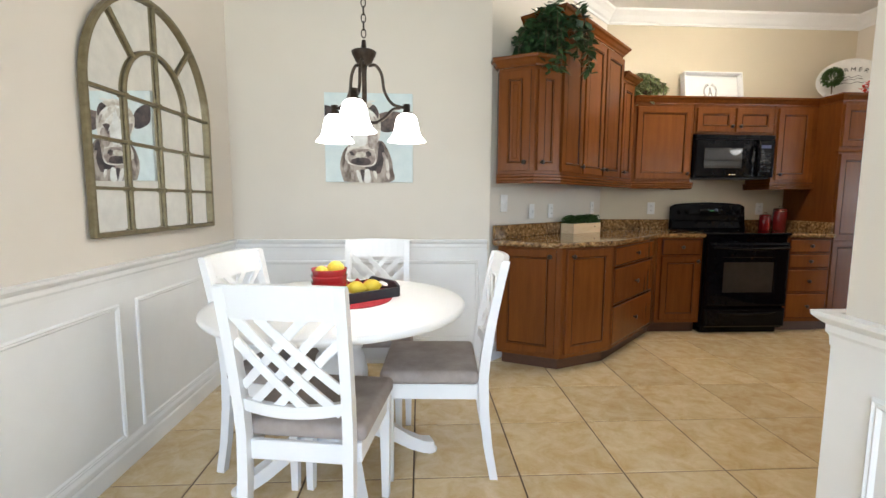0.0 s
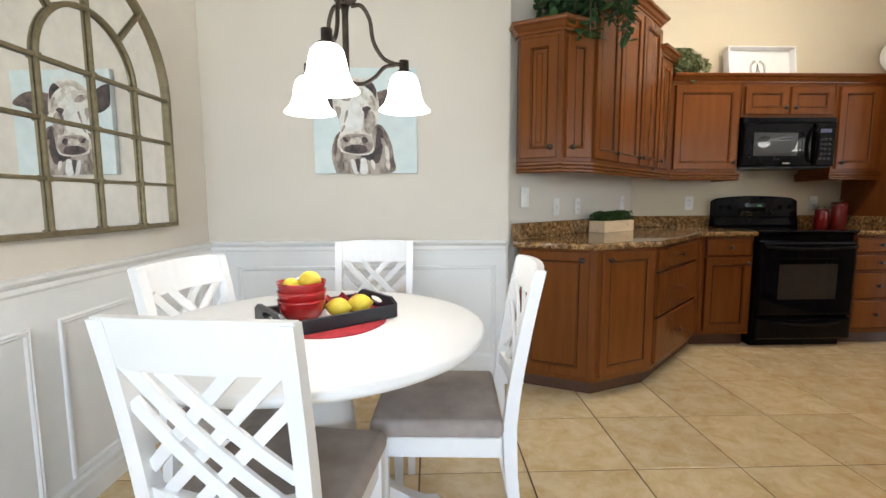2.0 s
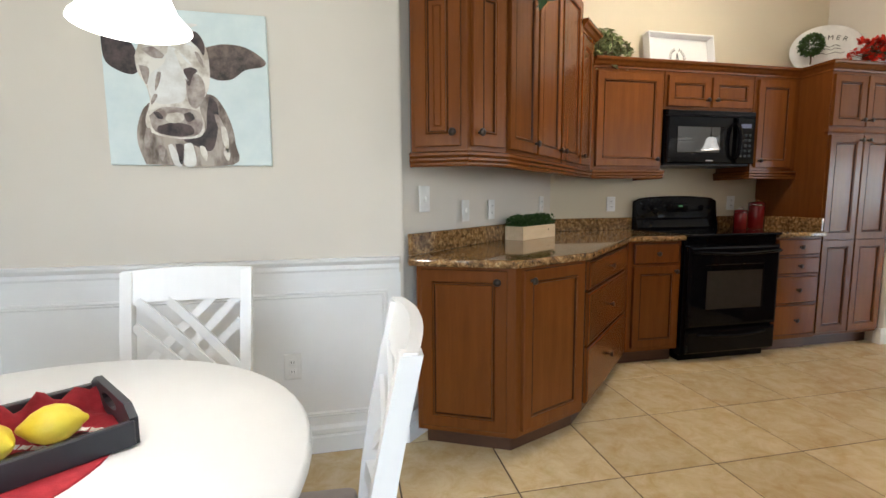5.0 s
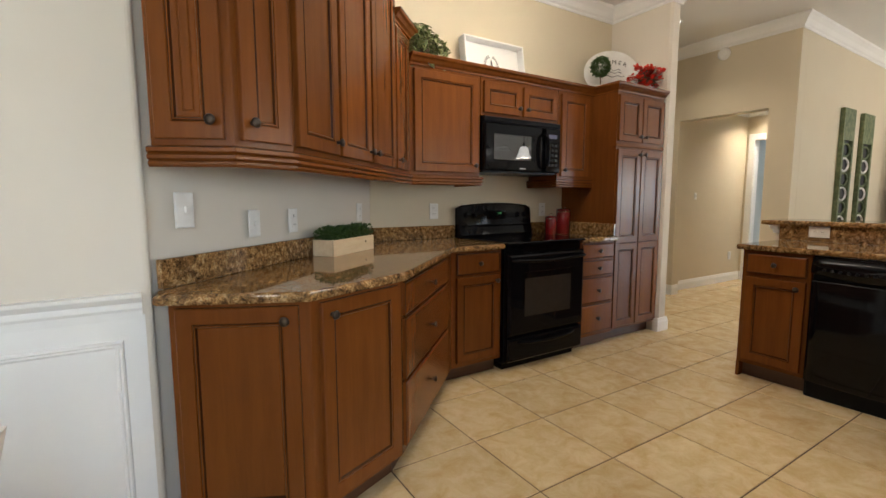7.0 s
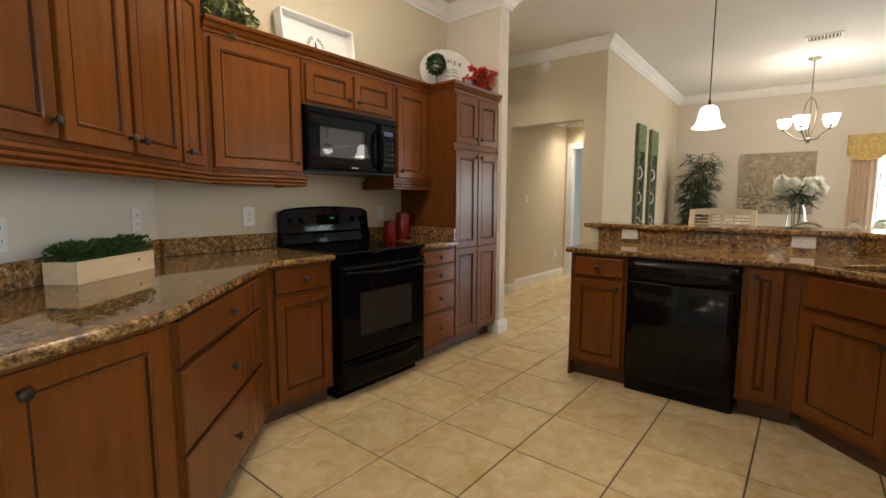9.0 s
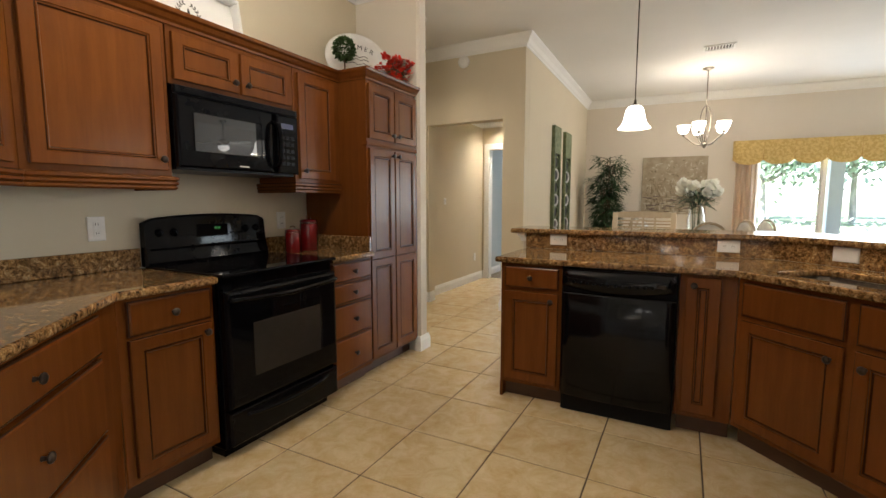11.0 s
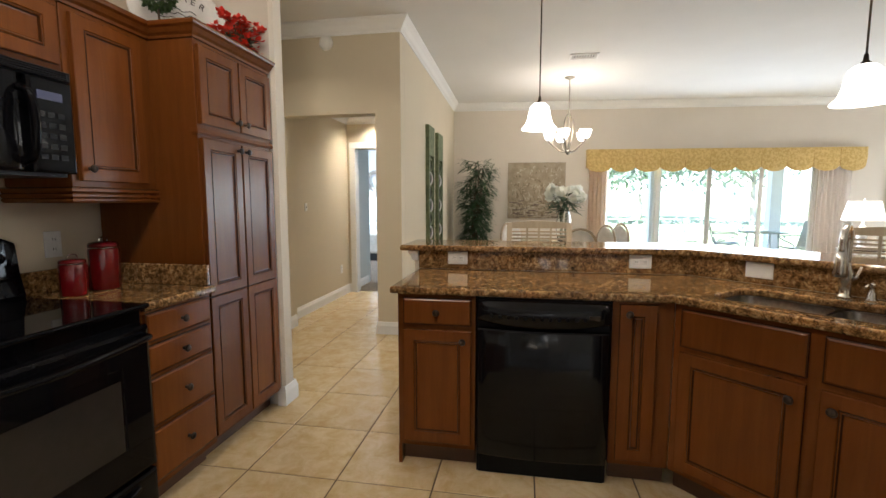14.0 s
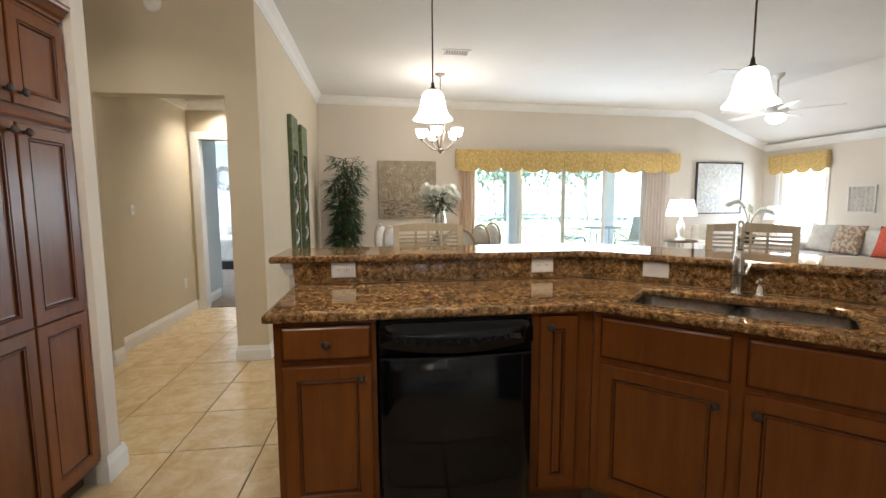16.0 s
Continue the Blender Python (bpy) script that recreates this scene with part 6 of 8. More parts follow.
for i in range(5):
    a = radians(18 + 72 * i)
    ca, sa = math.cos(a), math.sin(a)
    bm = bmesh.new()
    tube(bm, smooth_path([(0.02 * ca, 0.02 * sa, 2.0), (0.10 * ca, 0.10 * sa, 2.01), (0.19 * ca, 0.19 * sa, 2.08), (0.255 * ca, 0.255 * sa, 2.135)], 5), 0.008, 8)
    lathe(bm, [(0, 2.13), (0.02, 2.135), (0.022, 2.16), (0, 2.162)], 12, (0.255 * ca, 0.255 * sa, 0))
    arm = part("arm", bm, DNICKEL, dc)
    bm = bmesh.new()
    lathe(bm, [(0.022, 0), (0.05, 0.012), (0.066, 0.04), (0.075, 0.085), (0.085, 0.112), (0.082, 0.114), (0.07, 0.085), (0.06, 0.042), (0.045, 0.016), (0, 0.006)], 28)
    s = part("shade", bm, SHADEGLASS, arm, "white glass bowl shade, lit", pose(0.255 * ca, 0.255 * sa, 2.16))
    s.visible_shadow = False
bulb("dining_bulb", (CX, CY, 2.28), 5.0, 0.22)

# ceiling vents, smoke detector
for x, y in ((7.5, 1.98), (7.85, -1.68)):
    r = thing("ceiling_vent", pose(x, y, CEIL_Z), "white metal ceiling vent with slats", "vent", "ceiling vents")
    bm = bmesh.new()
    for a0, a1, b0, b1 in ((-0.10, 0.10, -0.16, -0.135), (-0.10, 0.10, 0.135, 0.16), (-0.10, -0.08, -0.135, 0.135), (0.08, 0.10, -0.135, 0.135)):
        box(bm, a0, a1, b0, b1, -0.012, -0.001)
    part("frame", bm, WHITE, r)
    bm = bmesh.new()
    box(bm, -0.08, 0.08, -0.135, 0.135, -0.003, -0.001)
    part("backing", bm, DARKSLOT, r)
    for k in range(9):
        bm = bmesh.new()
        obox(bm, pose(0, -0.12 + k * 0.03, -0.009, 35, 0, 0), 0.16, 0.016, 0.0015)
        part("slat", bm, WHITE, r)
sd = thing("smoke_detector", pose(HX - 0.002, 4.525, 2.815, 0, -90, 0), "round white smoke detector on the tan wall", "smoke detector")
bm = bmesh.new()
lathe(bm, [(0.068, 0), (0.068, 0.016), (0.058, 0.030), (0.03, 0.036), (0, 0.037)], 28)
part("body", bm, PLATE, sd)
bm = bmesh.new()
lathe(bm, [(0.048, 0.030), (0.050, 0.034), (0.046, 0.035), (0.044, 0.033)], 20)
part("grille", bm, CEIL, sd)

# two carved green panels on the dining wall
for x0, x1, zt in ((7.26, 7.60, 2.235), (7.92, 8.28, 2.235)):
    w, zb = x1 - x0, 0.62
    yy = AW0[1] + (x0 - HX) * 0.016
    r = thing("wall_panel", pose(x0, yy - 0.002, zb), "tall narrow distressed green carved wooden wall panel", "wall decor", "carved panels")
    h = zt - zb
    bm = bmesh.new()
    b2 = bmesh.new()
    slab(b2, [(0, 0), (w, 0), (w, h), (0, h)], 0.0, 0.045, holes=[[(0.045, 0.05), (w - 0.045, 0.05), (w - 0.045, h * 0.78), (0.045, h * 0.78)]])
    b2.transform(Matrix(((1, 0, 0, 0), (0, 0, -1, 0), (0, 1, 0, 0), (0, 0, 0, 1))))
    merge(bm, b2)
    part("frame", bm, GREENW, r)
    bm = bmesh.new()
    box(bm, 0.04, w - 0.04, -0.008, -0.002, 0.04, h * 0.79)
    part("backing", bm, DARKSLOT, r)
    for k in range(7):
        bm = bmesh.new()
        zc = 0.14 + k * (h * 0.74 - 0.10) / 6.5
        tube(bm, [(w / 2 + (w / 2 - 0.05) * math.cos(a * math.pi / 8), -0.022, zc + 0.075 * math.sin(a * math.pi / 8)) for a in range(17)], 0.012, 6, False)
        lathe(bm, [(0, 0), (0.03, 0.004), (0.025, 0.014), (0, 0.018)], 10, (0, 0, 0))
        part("scroll", bm, PORCELAIN if k % 2 else GREENW, r)


# paintings on the slider wall
def on_far(y, z, off=0.003):
    return pose(far_x(y) - off, y, z, 0, 0, FAR_DEG)


def strokes(parent, mats, w, h, n, seed, d=0.031, size=(0.03, 0.10), slope=(0, 180)):
    rng = random.Random(seed)
    groups = [bmesh.new() for _ in mats]
    for i in range(n):
        k = rng.randrange(len(mats))
        L, t = rng.uniform(*size), rng.uniform(0.008, 0.024)
        x, z = rng.uniform(0.06 * w, 0.94 * w), rng.uniform(0.05 * h, 0.95 * h)
        a = radians(rng.uniform(*slope))
        ux, uz = math.cos(a), math.sin(a)
        pts = []
        for q in range(10):
            b = 2 * math.pi * q / 10
            px, pz = L / 2 * math.cos(b), t / 2 * math.sin(b) + 0.15 * t * math.cos(2 * b)
            pts.append((min(max(x + px * ux - pz * uz, 0.01), w - 0.01), min(max(z + px * uz + pz * ux, 0.01), h - 0.01)))
        vs = [groups[k].verts.new((px, -d - 0.0004 * (i % 7), pz)) for px, pz in pts]
        groups[k].faces.new(vs)
    for g, m in zip(groups, mats):
        tagged(part("brush_strokes", g, m, parent), kind="stuff")


OLIVE = mottled("olive_paint", (0.17, 0.13, 0.075), (0.27, 0.215, 0.13), 12, 0.7)
STONE = mottled("stone_paint", (0.29, 0.235, 0.16), (0.40, 0.34, 0.25), 9, 0.7, bump=0.2, fine=90)
PALE = mottled("pale_paint", (0.44, 0.38, 0.29), (0.55, 0.49, 0.39), 9, 0.7)
UMBER = mottled("umber_paint", (0.10, 0.07, 0.055), (0.20, 0.15, 0.12), 15, 0.7)
GOLDP = mottled("gold_paint", (0.42, 0.24, 0.05), (0.55, 0.36, 0.12), 15, 0.6)
SLATE = mottled("slate_paint", (0.22, 0.26, 0.31), (0.40, 0.45, 0.50), 15, 0.7)
MIST = mottled("mist_paint", (0.56, 0.55, 0.53), (0.70, 0.69, 0.67), 9, 0.7)
SAND = mottled("sand_paint", (0.50, 0.42, 0.30), (0.62, 0.55, 0.44), 15, 0.6)
HAZE = mottled("grey_blue_paint", (0.42, 0.46, 0.50), (0.56, 0.60, 0.63), 15, 0.7)
p1 = thing("canvas_picture", on_far(2.915, 1.03), "square woodland path painting in olive and grey tones", "picture")
bm = bmesh.new()
box(bm, 0, 0.98, -0.03, 0, 0, 0.96, 0.003, 1)
part("canvas", bm, STONE, p1)
strokes(p1, (OLIVE, OLIVE, PALE, STONE), 0.98, 0.62, 210, 3, size=(0.05, 0.16), slope=(55, 125))
strokes(p1, (OLIVE, PALE, PALE), 0.98, 0.95, 150, 4, 0.0345, (0.03, 0.07))
strokes(p1, (UMBER, PALE, STONE), 0.98, 0.34, 90, 5, 0.038, (0.06, 0.18), (-10, 14))
p2 = thing("framed_picture", on_far(-3.20, 1.045), "abstract floral painting in white, gold and grey, black frame", "picture")
bm = bmesh.new()
upright(bm, [(0, 0), (1.06, 0), (1.06, 1.0), (0, 1.0)], 0.0, 0.04, holes=[[(0.022, 0.022), (1.038, 0.022), (1.038, 0.978), (0.022, 0.978)]])
part("frame", bm, TRAYB, p2)
bm = bmesh.new()
box(bm, 0.02, 1.04, -0.028, -0.004, 0.02, 0.98)
part("canvas", bm, MIST, p2)
strokes(p2, (SAND, HAZE, MIST, WHITE, WHITE), 1.04, 0.98, 330, 8, 0.029, (0.05, 0.16))

# sliding glass doors
sl = thing("sliding_door", on_far(SLD[0], 0.02, -0.03), "wide four-panel white aluminium sliding glass door", "door")
SW = (SLD[0] - SLD[1]) * 1.0036
bm = bmesh.new()
upright(bm, [(0, 0), (SW, 0), (SW, 2.04), (0, 2.04)], -0.10, 0.02, holes=[[(0.03, 0.03), (SW - 0.03, 0.03), (SW - 0.03, 2.0), (0.03, 2.0)]])
part("door_frame", bm, WHITE, sl)
pw = (SW - 0.06) / 4
for i in range(4):
    x0 = 0.03 + i * pw
    yo = 0.0 if i in (0, 3) else 0.035
    bm = bmesh.new()
    upright(bm, [(x0 - 0.02, 0.03), (x0 + pw + 0.02, 0.03), (x0 + pw + 0.02, 2.0), (x0 - 0.02, 2.0)], -0.045 + yo - 0.0, -0.015 + yo, holes=[[(x0 + 0.035, 0.10), (x0 + pw - 0.035, 0.10), (x0 + pw - 0.035, 1.94), (x0 + 0.035, 1.94)]])
    leaf = part("panel", bm, WHITE, sl)
    bm = bmesh.new()
    box(bm, x0 + 0.03, x0 + pw - 0.03, 0.027 - yo, 0.031 - yo, 0.095, 1.945)
    g = part("pane", bm, PANE, leaf, "clear window glass")
    g.visible_shadow = False


# scalloped valances and curtains
def valance(m, w, h, n, label):
    r = thing("valance", m, label, "valance", "valances")
    bm = bmesh.new()
    top, bot = [], []
    N = n * 10
    rows = 6
    grid = []
    for i in range(N + 1):
        t = (i % 10) / 10
        dip = math.sin(math.pi * t) ** 0.6 if 0 < t < 1 else 0.0
        fold = 0.012 * (1 - math.sin(math.pi * t)) if t else 0.014
        col = []
        for j in range(rows + 1):
            f = j / rows
            zz = h - f * (h * 0.80 + 0.20 * h * dip)
            col.append(bm.verts.new((w * i / N, -0.10 + fold * (0.3 + f) - 0.012 * math.sin(math.pi * f), zz)))
        grid.append(col)
    for i in range(N):
        for j in range(rows):
            f = bm.faces.new((grid[i][j], grid[i + 1][j], grid[i + 1][j + 1], grid[i][j + 1]))
            f.smooth = True
    for col, x in ((grid[0], 0), (grid[-1], w)):
        b = [bm.verts.new((x, -0.005, v.co.z)) for v in col]
        for j in range(rows):
            bm.faces.new((col[j], col[j + 1], b[j + 1], b[j]))
    part("skirt", bm, VALANCE, r)
    bm = bmesh.new()
    box(bm, 0, w, -0.10, -0.004, h - 0.012, h)
    part("top_board", bm, VALANCE, r)
    for k in range(1, n):
        bm = bmesh.new()
        tube(bm, [(w * k / n, -0.099, h), (w * k / n, -0.098, h * 0.22)], 0.004, 6)
        part("piping", bm, GOLDP, r)


valance(on_far(1.60, 1.815), 4.385, 0.38, 11, "gold patterned scalloped fabric valance over the sliding door")


def curtain(m, w, h, folds, mat, label):
    bm = bmesh.new()
    N = folds * 8
    rows = 10
    grid = []
    for i in range(N + 1):
        a = 2 * math.pi * i / 8
        grid.append([bm.verts.new((w * i / N + 0.006 * math.sin(j * 0.8 + i), -0.05 - 0.022 * math.cos(a) * (0.7 + 0.05 * j), h * (1 - j / rows))) for j in range(rows + 1)])
    for i in range(N):
        for j in range(rows):
            f = bm.faces.new((grid[i][j], grid[i + 1][j], grid[i + 1][j + 1], grid[i][j + 1]))
            f.smooth = True
    bmesh.ops.solidify(bm, geom=list(bm.faces), thickness=0.002)
    solid("curtain", bm, mat, label, "curtain", m, "curtains")


curtain(on_far(1.56, 0.02), 0.33, 1.95, 5, SHEER, "cream curtain gathered beside the sliding door")
curtain(on_far(-2.08, 0.02), 0.50, 1.95, 7, SHEERW, "white sheer curtain gathered beside the sliding door")
valance(pose(10.33, RY + 0.003, 1.79, 0, 0, 180), 1.18, 0.37, 4, "gold patterned scalloped fabric valance over the side window")
wi = thing("window_1", pose(WIN[1], RY, WIN[2], 0, 0, 180), "white framed side window with bright daylight", "window")
wi["kind"] = "structure"
ww, wh = WIN[1] - WIN[0], WIN[3] - WIN[2]
bm = bmesh.new()
upright(bm, [(-0.07, -0.05), (ww + 0.07, -0.05), (ww + 0.07, wh + 0.07), (-0.07, wh + 0.07)], 0.0, 0.02, holes=[[(0, 0), (ww, 0), (ww, wh), (0, wh)]])
part("window_casing", bm, WHITE, wi)
bm = bmesh.new()
upright(bm, [(0, 0), (ww, 0), (ww, wh), (0, wh)], -0.08, -0.04, holes=[[(0.04, 0.04), (ww - 0.04, 0.04), (ww - 0.04, wh - 0.04), (0.04, wh - 0.04)]])
box(bm, 0.04, ww - 0.04, 0.045, 0.075, wh / 2 - 0.02, wh / 2 + 0.02)
part("window_frame", bm, WHITE, wi)
bm = bmesh.new()
box(bm, 0.035, ww - 0.035, 0.058, 0.062, 0.035, wh - 0.035)
part("pane", bm, PANE, wi).visible_shadow = False
wd = thing("wall_panel", pose(8.80, RY + 0.004, 1.11, 0, 0, 180), "square white fretwork wall panel", "wall decor")
bm = bmesh.new()
for i in range(6):
    for j in range(6):
        c = (0.035 + i * 0.07, -0.012, 0.035 + j * 0.07)
        tube(bm, [(c[0] + 0.034 * math.cos(a * math.pi / 6), c[1], c[2] + 0.034 * math.sin(a * math.pi / 6)) for a in range(13)], 0.007, 5, False)
part("fretwork", bm, PORCELAIN, wd)
bm = bmesh.new()
upright(bm, [(-0.01, -0.01), (0.43, -0.01), (0.43, 0.43), (-0.01, 0.43)], 0, 0.022, holes=[[(0.012, 0.012), (0.408, 0.012), (0.408, 0.408), (0.012, 0.408)]])
part("frame", bm, PORCELAIN, wd)

# ceiling fan with light
FXC, FYC = 7.9, -2.5
fan = thing("ceiling_fan", pose(FXC, FYC, 0), "white five-blade ceiling fan with a lit glass bowl", "fan")
bm = bmesh.new()
lathe(bm, [(0, CEIL_Z - 0.07), (0.03, CEIL_Z - 0.068), (0.07, CEIL_Z - 0.02), (0.072, CEIL_Z)], 20)
tube(bm, [(0, 0, CEIL_Z - 0.06), (0, 0, 2.60)], 0.013, 10)
part("downrod", bm, WHITE, fan)
bm = bmesh.new()
lathe(bm, [(0, 2.45), (0.07, 2.45), (0.12, 2.48), (0.13, 2.53), (0.11, 2.575), (0.05, 2.60), (0, 2.605)], 28)
part("motor", bm, WHITE, fan)
bm = bmesh.new()
lathe(bm, [(0, 2.335), (0.02, 2.34), (0.07, 2.36), (0.11, 2.40), (0.12, 2.44), (0.115, 2.45), (0, 2.452)], 28)
part("light_bowl", bm, SHADEGLASS, fan, "lit frosted glass bowl").visible_shadow = False
bulb("fan_bulb", (FXC, FYC, 2.39), 2.0, 0.05)
for i in range(5):
    bm = bmesh.new()
    slab(bm, [(0.16, -0.03), (0.22, -0.055), (0.45, -0.07), (0.66, -0.068), (0.72, -0.04), (0.72, 0.04), (0.66, 0.068), (0.45, 0.07), (0.22, 0.055), (0.16, 0.03)], -0.004, 0.004)
    obox(bm, pose(0.15, 0, 0.0), 0.10, 0.03, 0.012)
    part("blade", bm, WHITE, fan, "", pose(0, 0, 2.515, 10, 0, 72 * i + 8))


# ---- seats and tables beyond the bar ----
def bar_stool(m, w=0.43, label="cream wooden bar stool with a slatted curved back"):
    """Local: faces +y, back at -y; origin on the floor."""
    r = thing("bar_stool", m, label, "stool", "bar stools")
    H = 1.155
    for sx in (-1, 1):
        bm = bmesh.new()
        loft(bm, [((sx * w / 2, -0.20, 0), 0.019, 0.019), ((sx * w / 2, -0.18, 0.65), 0.021, 0.022), ((sx * w / 2, -0.225, 0.9), 0.019, 0.018), ((sx * w / 2, -0.275, H), 0.019, 0.015)])
        part("rear_leg", soften(bm, 0.003, 1), CREAMW, r)
        bm = bmesh.new()
        loft(bm, [((sx * (w / 2 - 0.01), 0.20, 0), 0.018, 0.018), ((sx * (w / 2 - 0.01), 0.18, 0.62), 0.021, 0.021)])
        part("front_leg", soften(bm, 0.003, 1), CREAMW, r)
    for k, (z0, z1) in enumerate(((H - 0.042, H), (1.082, 1.094), (1.057, 1.069), (1.032, 1.044), (1.007, 1.019), (0.982, 0.994), (0.90, 0.925))):
        bm = bmesh.new()
        secs = []
        for i in range(9):
            t = 2 * i / 8 - 1
            yb = -0.225 - 0.05 * (z0 - 0.9) / 0.245 - 0.025 * (1 - t * t)
            up = 0.012 * (1 - t * t) if k == 0 else 0
            secs.append([bm.verts.new((t * w / 2, yb + dy, z)) for dy, z in ((-0.008, z0), (0.008, z0), (0.008, z1 + up), (-0.008, z1 + up))])
        for a, b in zip(secs, secs[1:]):
            for q in range(4):
                bm.faces.new((a[q], b[q], b[(q + 1) % 4], a[(q + 1) % 4]))
        bm.faces.new(secs[0])
        bm.faces.new(list(reversed(secs[-1])))
        part("crest_rail" if k == 0 else "slat", bm, CREAMW, r)
    for x in (-0.085, 0.0, 0.085):
        bm = bmesh.new()
        box(bm, x - 0.007, x + 0.007, -0.262, -0.248, 0.91, 1.115)
        part("spindle", bm, CREAMW, r)
    bm = bmesh.new()
    box(bm, -w / 2 - 0.01, w / 2 + 0.01, -0.19, 0.22, 0.63, 0.70, 0.02, 3)
    part("seat", bm, LINEN, r, "off-white padded seat")
    for z, y in ((0.22, 0.19), (0.30, -0.185)):
        bm = bmesh.new()
        box(bm, -w / 2, w / 2, y - 0.012, y + 0.012, z, z + 0.03)
        part("stretcher", bm, CREAMW, r)
    return r


bar_stool(pose(5.00, 2.53, 0, 0, 0, 90))
bar_stool(pose(4.56, 0.77, 0, 0, 0, 45), 0.44)

# dining table and its chairs
dt = thing("dining_table", pose(8.25, 2.08, 0), "pale wooden rectangular dining table", "table")
bm = bmesh.new()
box(bm, -0.55, 0.55, -0.62, 0.62, 0.72, 0.76, 0.006)
part("tabletop", bm, CREAMW, dt)
for sx in (-1, 1):
    for sy in (-1, 1):
        bm = bmesh.new()
        loft(bm, [((sx * 0.48, sy * 0.54, 0), 0.022, 0.022), ((sx * 0.48, sy * 0.54, 0.72), 0.035, 0.035)])
        part("leg", bm, CREAMW, dt)


def oval_chair(m):
    r = thing("dining_chair", m, "cream wooden dining chair with an upholstered oval back", "chair", "dining room chairs")
    bm = bmesh.new()
    tube(bm, [(0.20 * math.cos(2 * math.pi * i / 20), -0.22 - 0.06 * (0.23 * math.sin(2 * math.pi * i / 20) + 0.2), 0.76 + 0.235 * math.sin(2 * math.pi * i / 20)) for i in range(21)], 0.016, 8, False)
    part("back_frame", bm, CREAMW, r)
    bm = bmesh.new()
    lathe(bm, [(0, -0.022), (0.12, -0.018), (0.185, -0.004), (0.185, 0.004), (0.12, 0.018), (0, 0.022)], 24)
    bm.transform(pose(0, -0.232, 0.76, 86, 0, 0) @ Matrix.Diagonal((1, 1.18, 1, 1)))
    part("backrest", bm, LINEN, r)
    bm = bmesh.new()
    box(bm, -0.23, 0.23, -0.21, 0.23, 0.42, 0.49, 0.025, 3)
    part("seat", bm, LINEN, r)
    for sx in (-1, 1):
        for y in (-0.19, 0.19):
            bm = bmesh.new()
            loft(bm, [((sx * 0.20, y * 1.05, 0), 0.014, 0.014), ((sx * 0.20, y, 0.44), 0.021, 0.021)])
            part("leg", bm, CREAMW, r)
    return r


c0 = oval_chair(pose(8.10, 1.75, 0, 0, 0, 26))
for x, y, a in ((8.62, 1.47, 24), (8.00, 2.54, 155), (8.55, 2.66, 157), (7.58, 1.98, -90)):
    copy_thing(c0, pose(x, y, 0, 0, 0, a))


# ---- plants ----
def leaf_card(bm, p, d, up, L, w, curl=0.2, n=3):
    """A folded leaf: a strip of n pieces from p along d, drooping."""
    d, up = d.normalized(), up.normalized()
    s = d.cross(up)
    if s.length < 1e-3:
        s = Vector((1, 0, 0))
    s.normalize()
    rows = []
    for i in range(n + 1):
        t = i / n
        c = p + d * (L * t) - Vector((0, 0, 1)) * (curl * L * t * t)
        ww = w * math.sin(math.pi * min(max(t * 0.92 + 0.06, 0.0), 1.0)) if i < n else 0.0
        rows.append((c, ww))
    prev = None
    for c, ww in rows:
        if ww > 0:
            cur = [bm.verts.new(c - s * ww / 2), bm.verts.new(c - up * ww * 0.12), bm.verts.new(c + s * ww / 2)]
        else:
            cur = [bm.verts.new(c)]
        if prev:
            if len(cur) == 3:
                bm.faces.new((prev[0], prev[1], cur[1], cur[0]))
                bm.faces.new((prev[1], prev[2], cur[2], cur[1]))
            else:
                bm.faces.new((prev[0], prev[1], cur[0]))
                bm.faces.new((prev[1], prev[2], cur[0]))
        prev = cur


def ivy(name, m, label, reach, drop, n, mat, seed, size=0.05, pot=0.07):
    rng = random.Random(seed)
    r = thing(name, m, label, "plant")
    bm = bmesh.new()
    lathe(bm, [(0, 0), (pot * 0.75, 0), (pot, pot * 1.3), (pot * 1.05, pot * 1.35), (pot * 0.95, pot * 1.35), (pot * 0.85, pot * 1.1), (0, pot * 1.1)], 18)
    part("pot", bm, STEM, r)
    bl, bs = bmesh.new(), bmesh.new()
    for i in range(n):
        a = rng.uniform(0, 2 * math.pi)
        rr = reach * rng.uniform(0.35, 1.0)
        top = rng.uniform(0.4, 1.0) * reach * 1.1
        z0 = pot * 1.2
        end = -drop * rng.uniform(0, 1) if math.sin(a + 0.6) < 0.45 else 0.05
        pts = smooth_path([(0, 0, z0), (0.45 * rr * math.cos(a), 0.45 * rr * math.sin(a), z0 + top), (rr * math.cos(a), rr * math.sin(a), z0 + top * 0.5), (rr * 1.12 * math.cos(a), rr * 1.12 * math.sin(a), z0 + end)], 5)
        tube(bs, pts, 0.0022, 4, False)
        for p in pts[2:]:
            for _ in range(2):
                dv = Vector((rng.uniform(-1, 1), rng.uniform(-1, 1), rng.uniform(-0.7, 0.5)))
                leaf_card(bl, p, dv, Vector((rng.uniform(-0.4, 0.4), rng.uniform(-0.4, 0.4), 1)), size * rng.uniform(0.7, 1.3), size * rng.uniform(0.55, 0.85), 0.25, 2)
    part("stems", bs, STEM, r)
    part("foliage", bl, mat, r)
    return r


ivy("ivy_plant", pose(1.00, 3.52, 2.128), "large trailing green ivy standing on the low end cabinets", 0.25, 0.20, 66, LEAF, 11, 0.066, 0.085)
ivy("ivy_plant", pose(2.20, 4.52, 2.132), "small variegated ivy trailing over the cabinet crown", 0.155, 0.14, 44, LEAF2, 12, 0.042, 0.05)


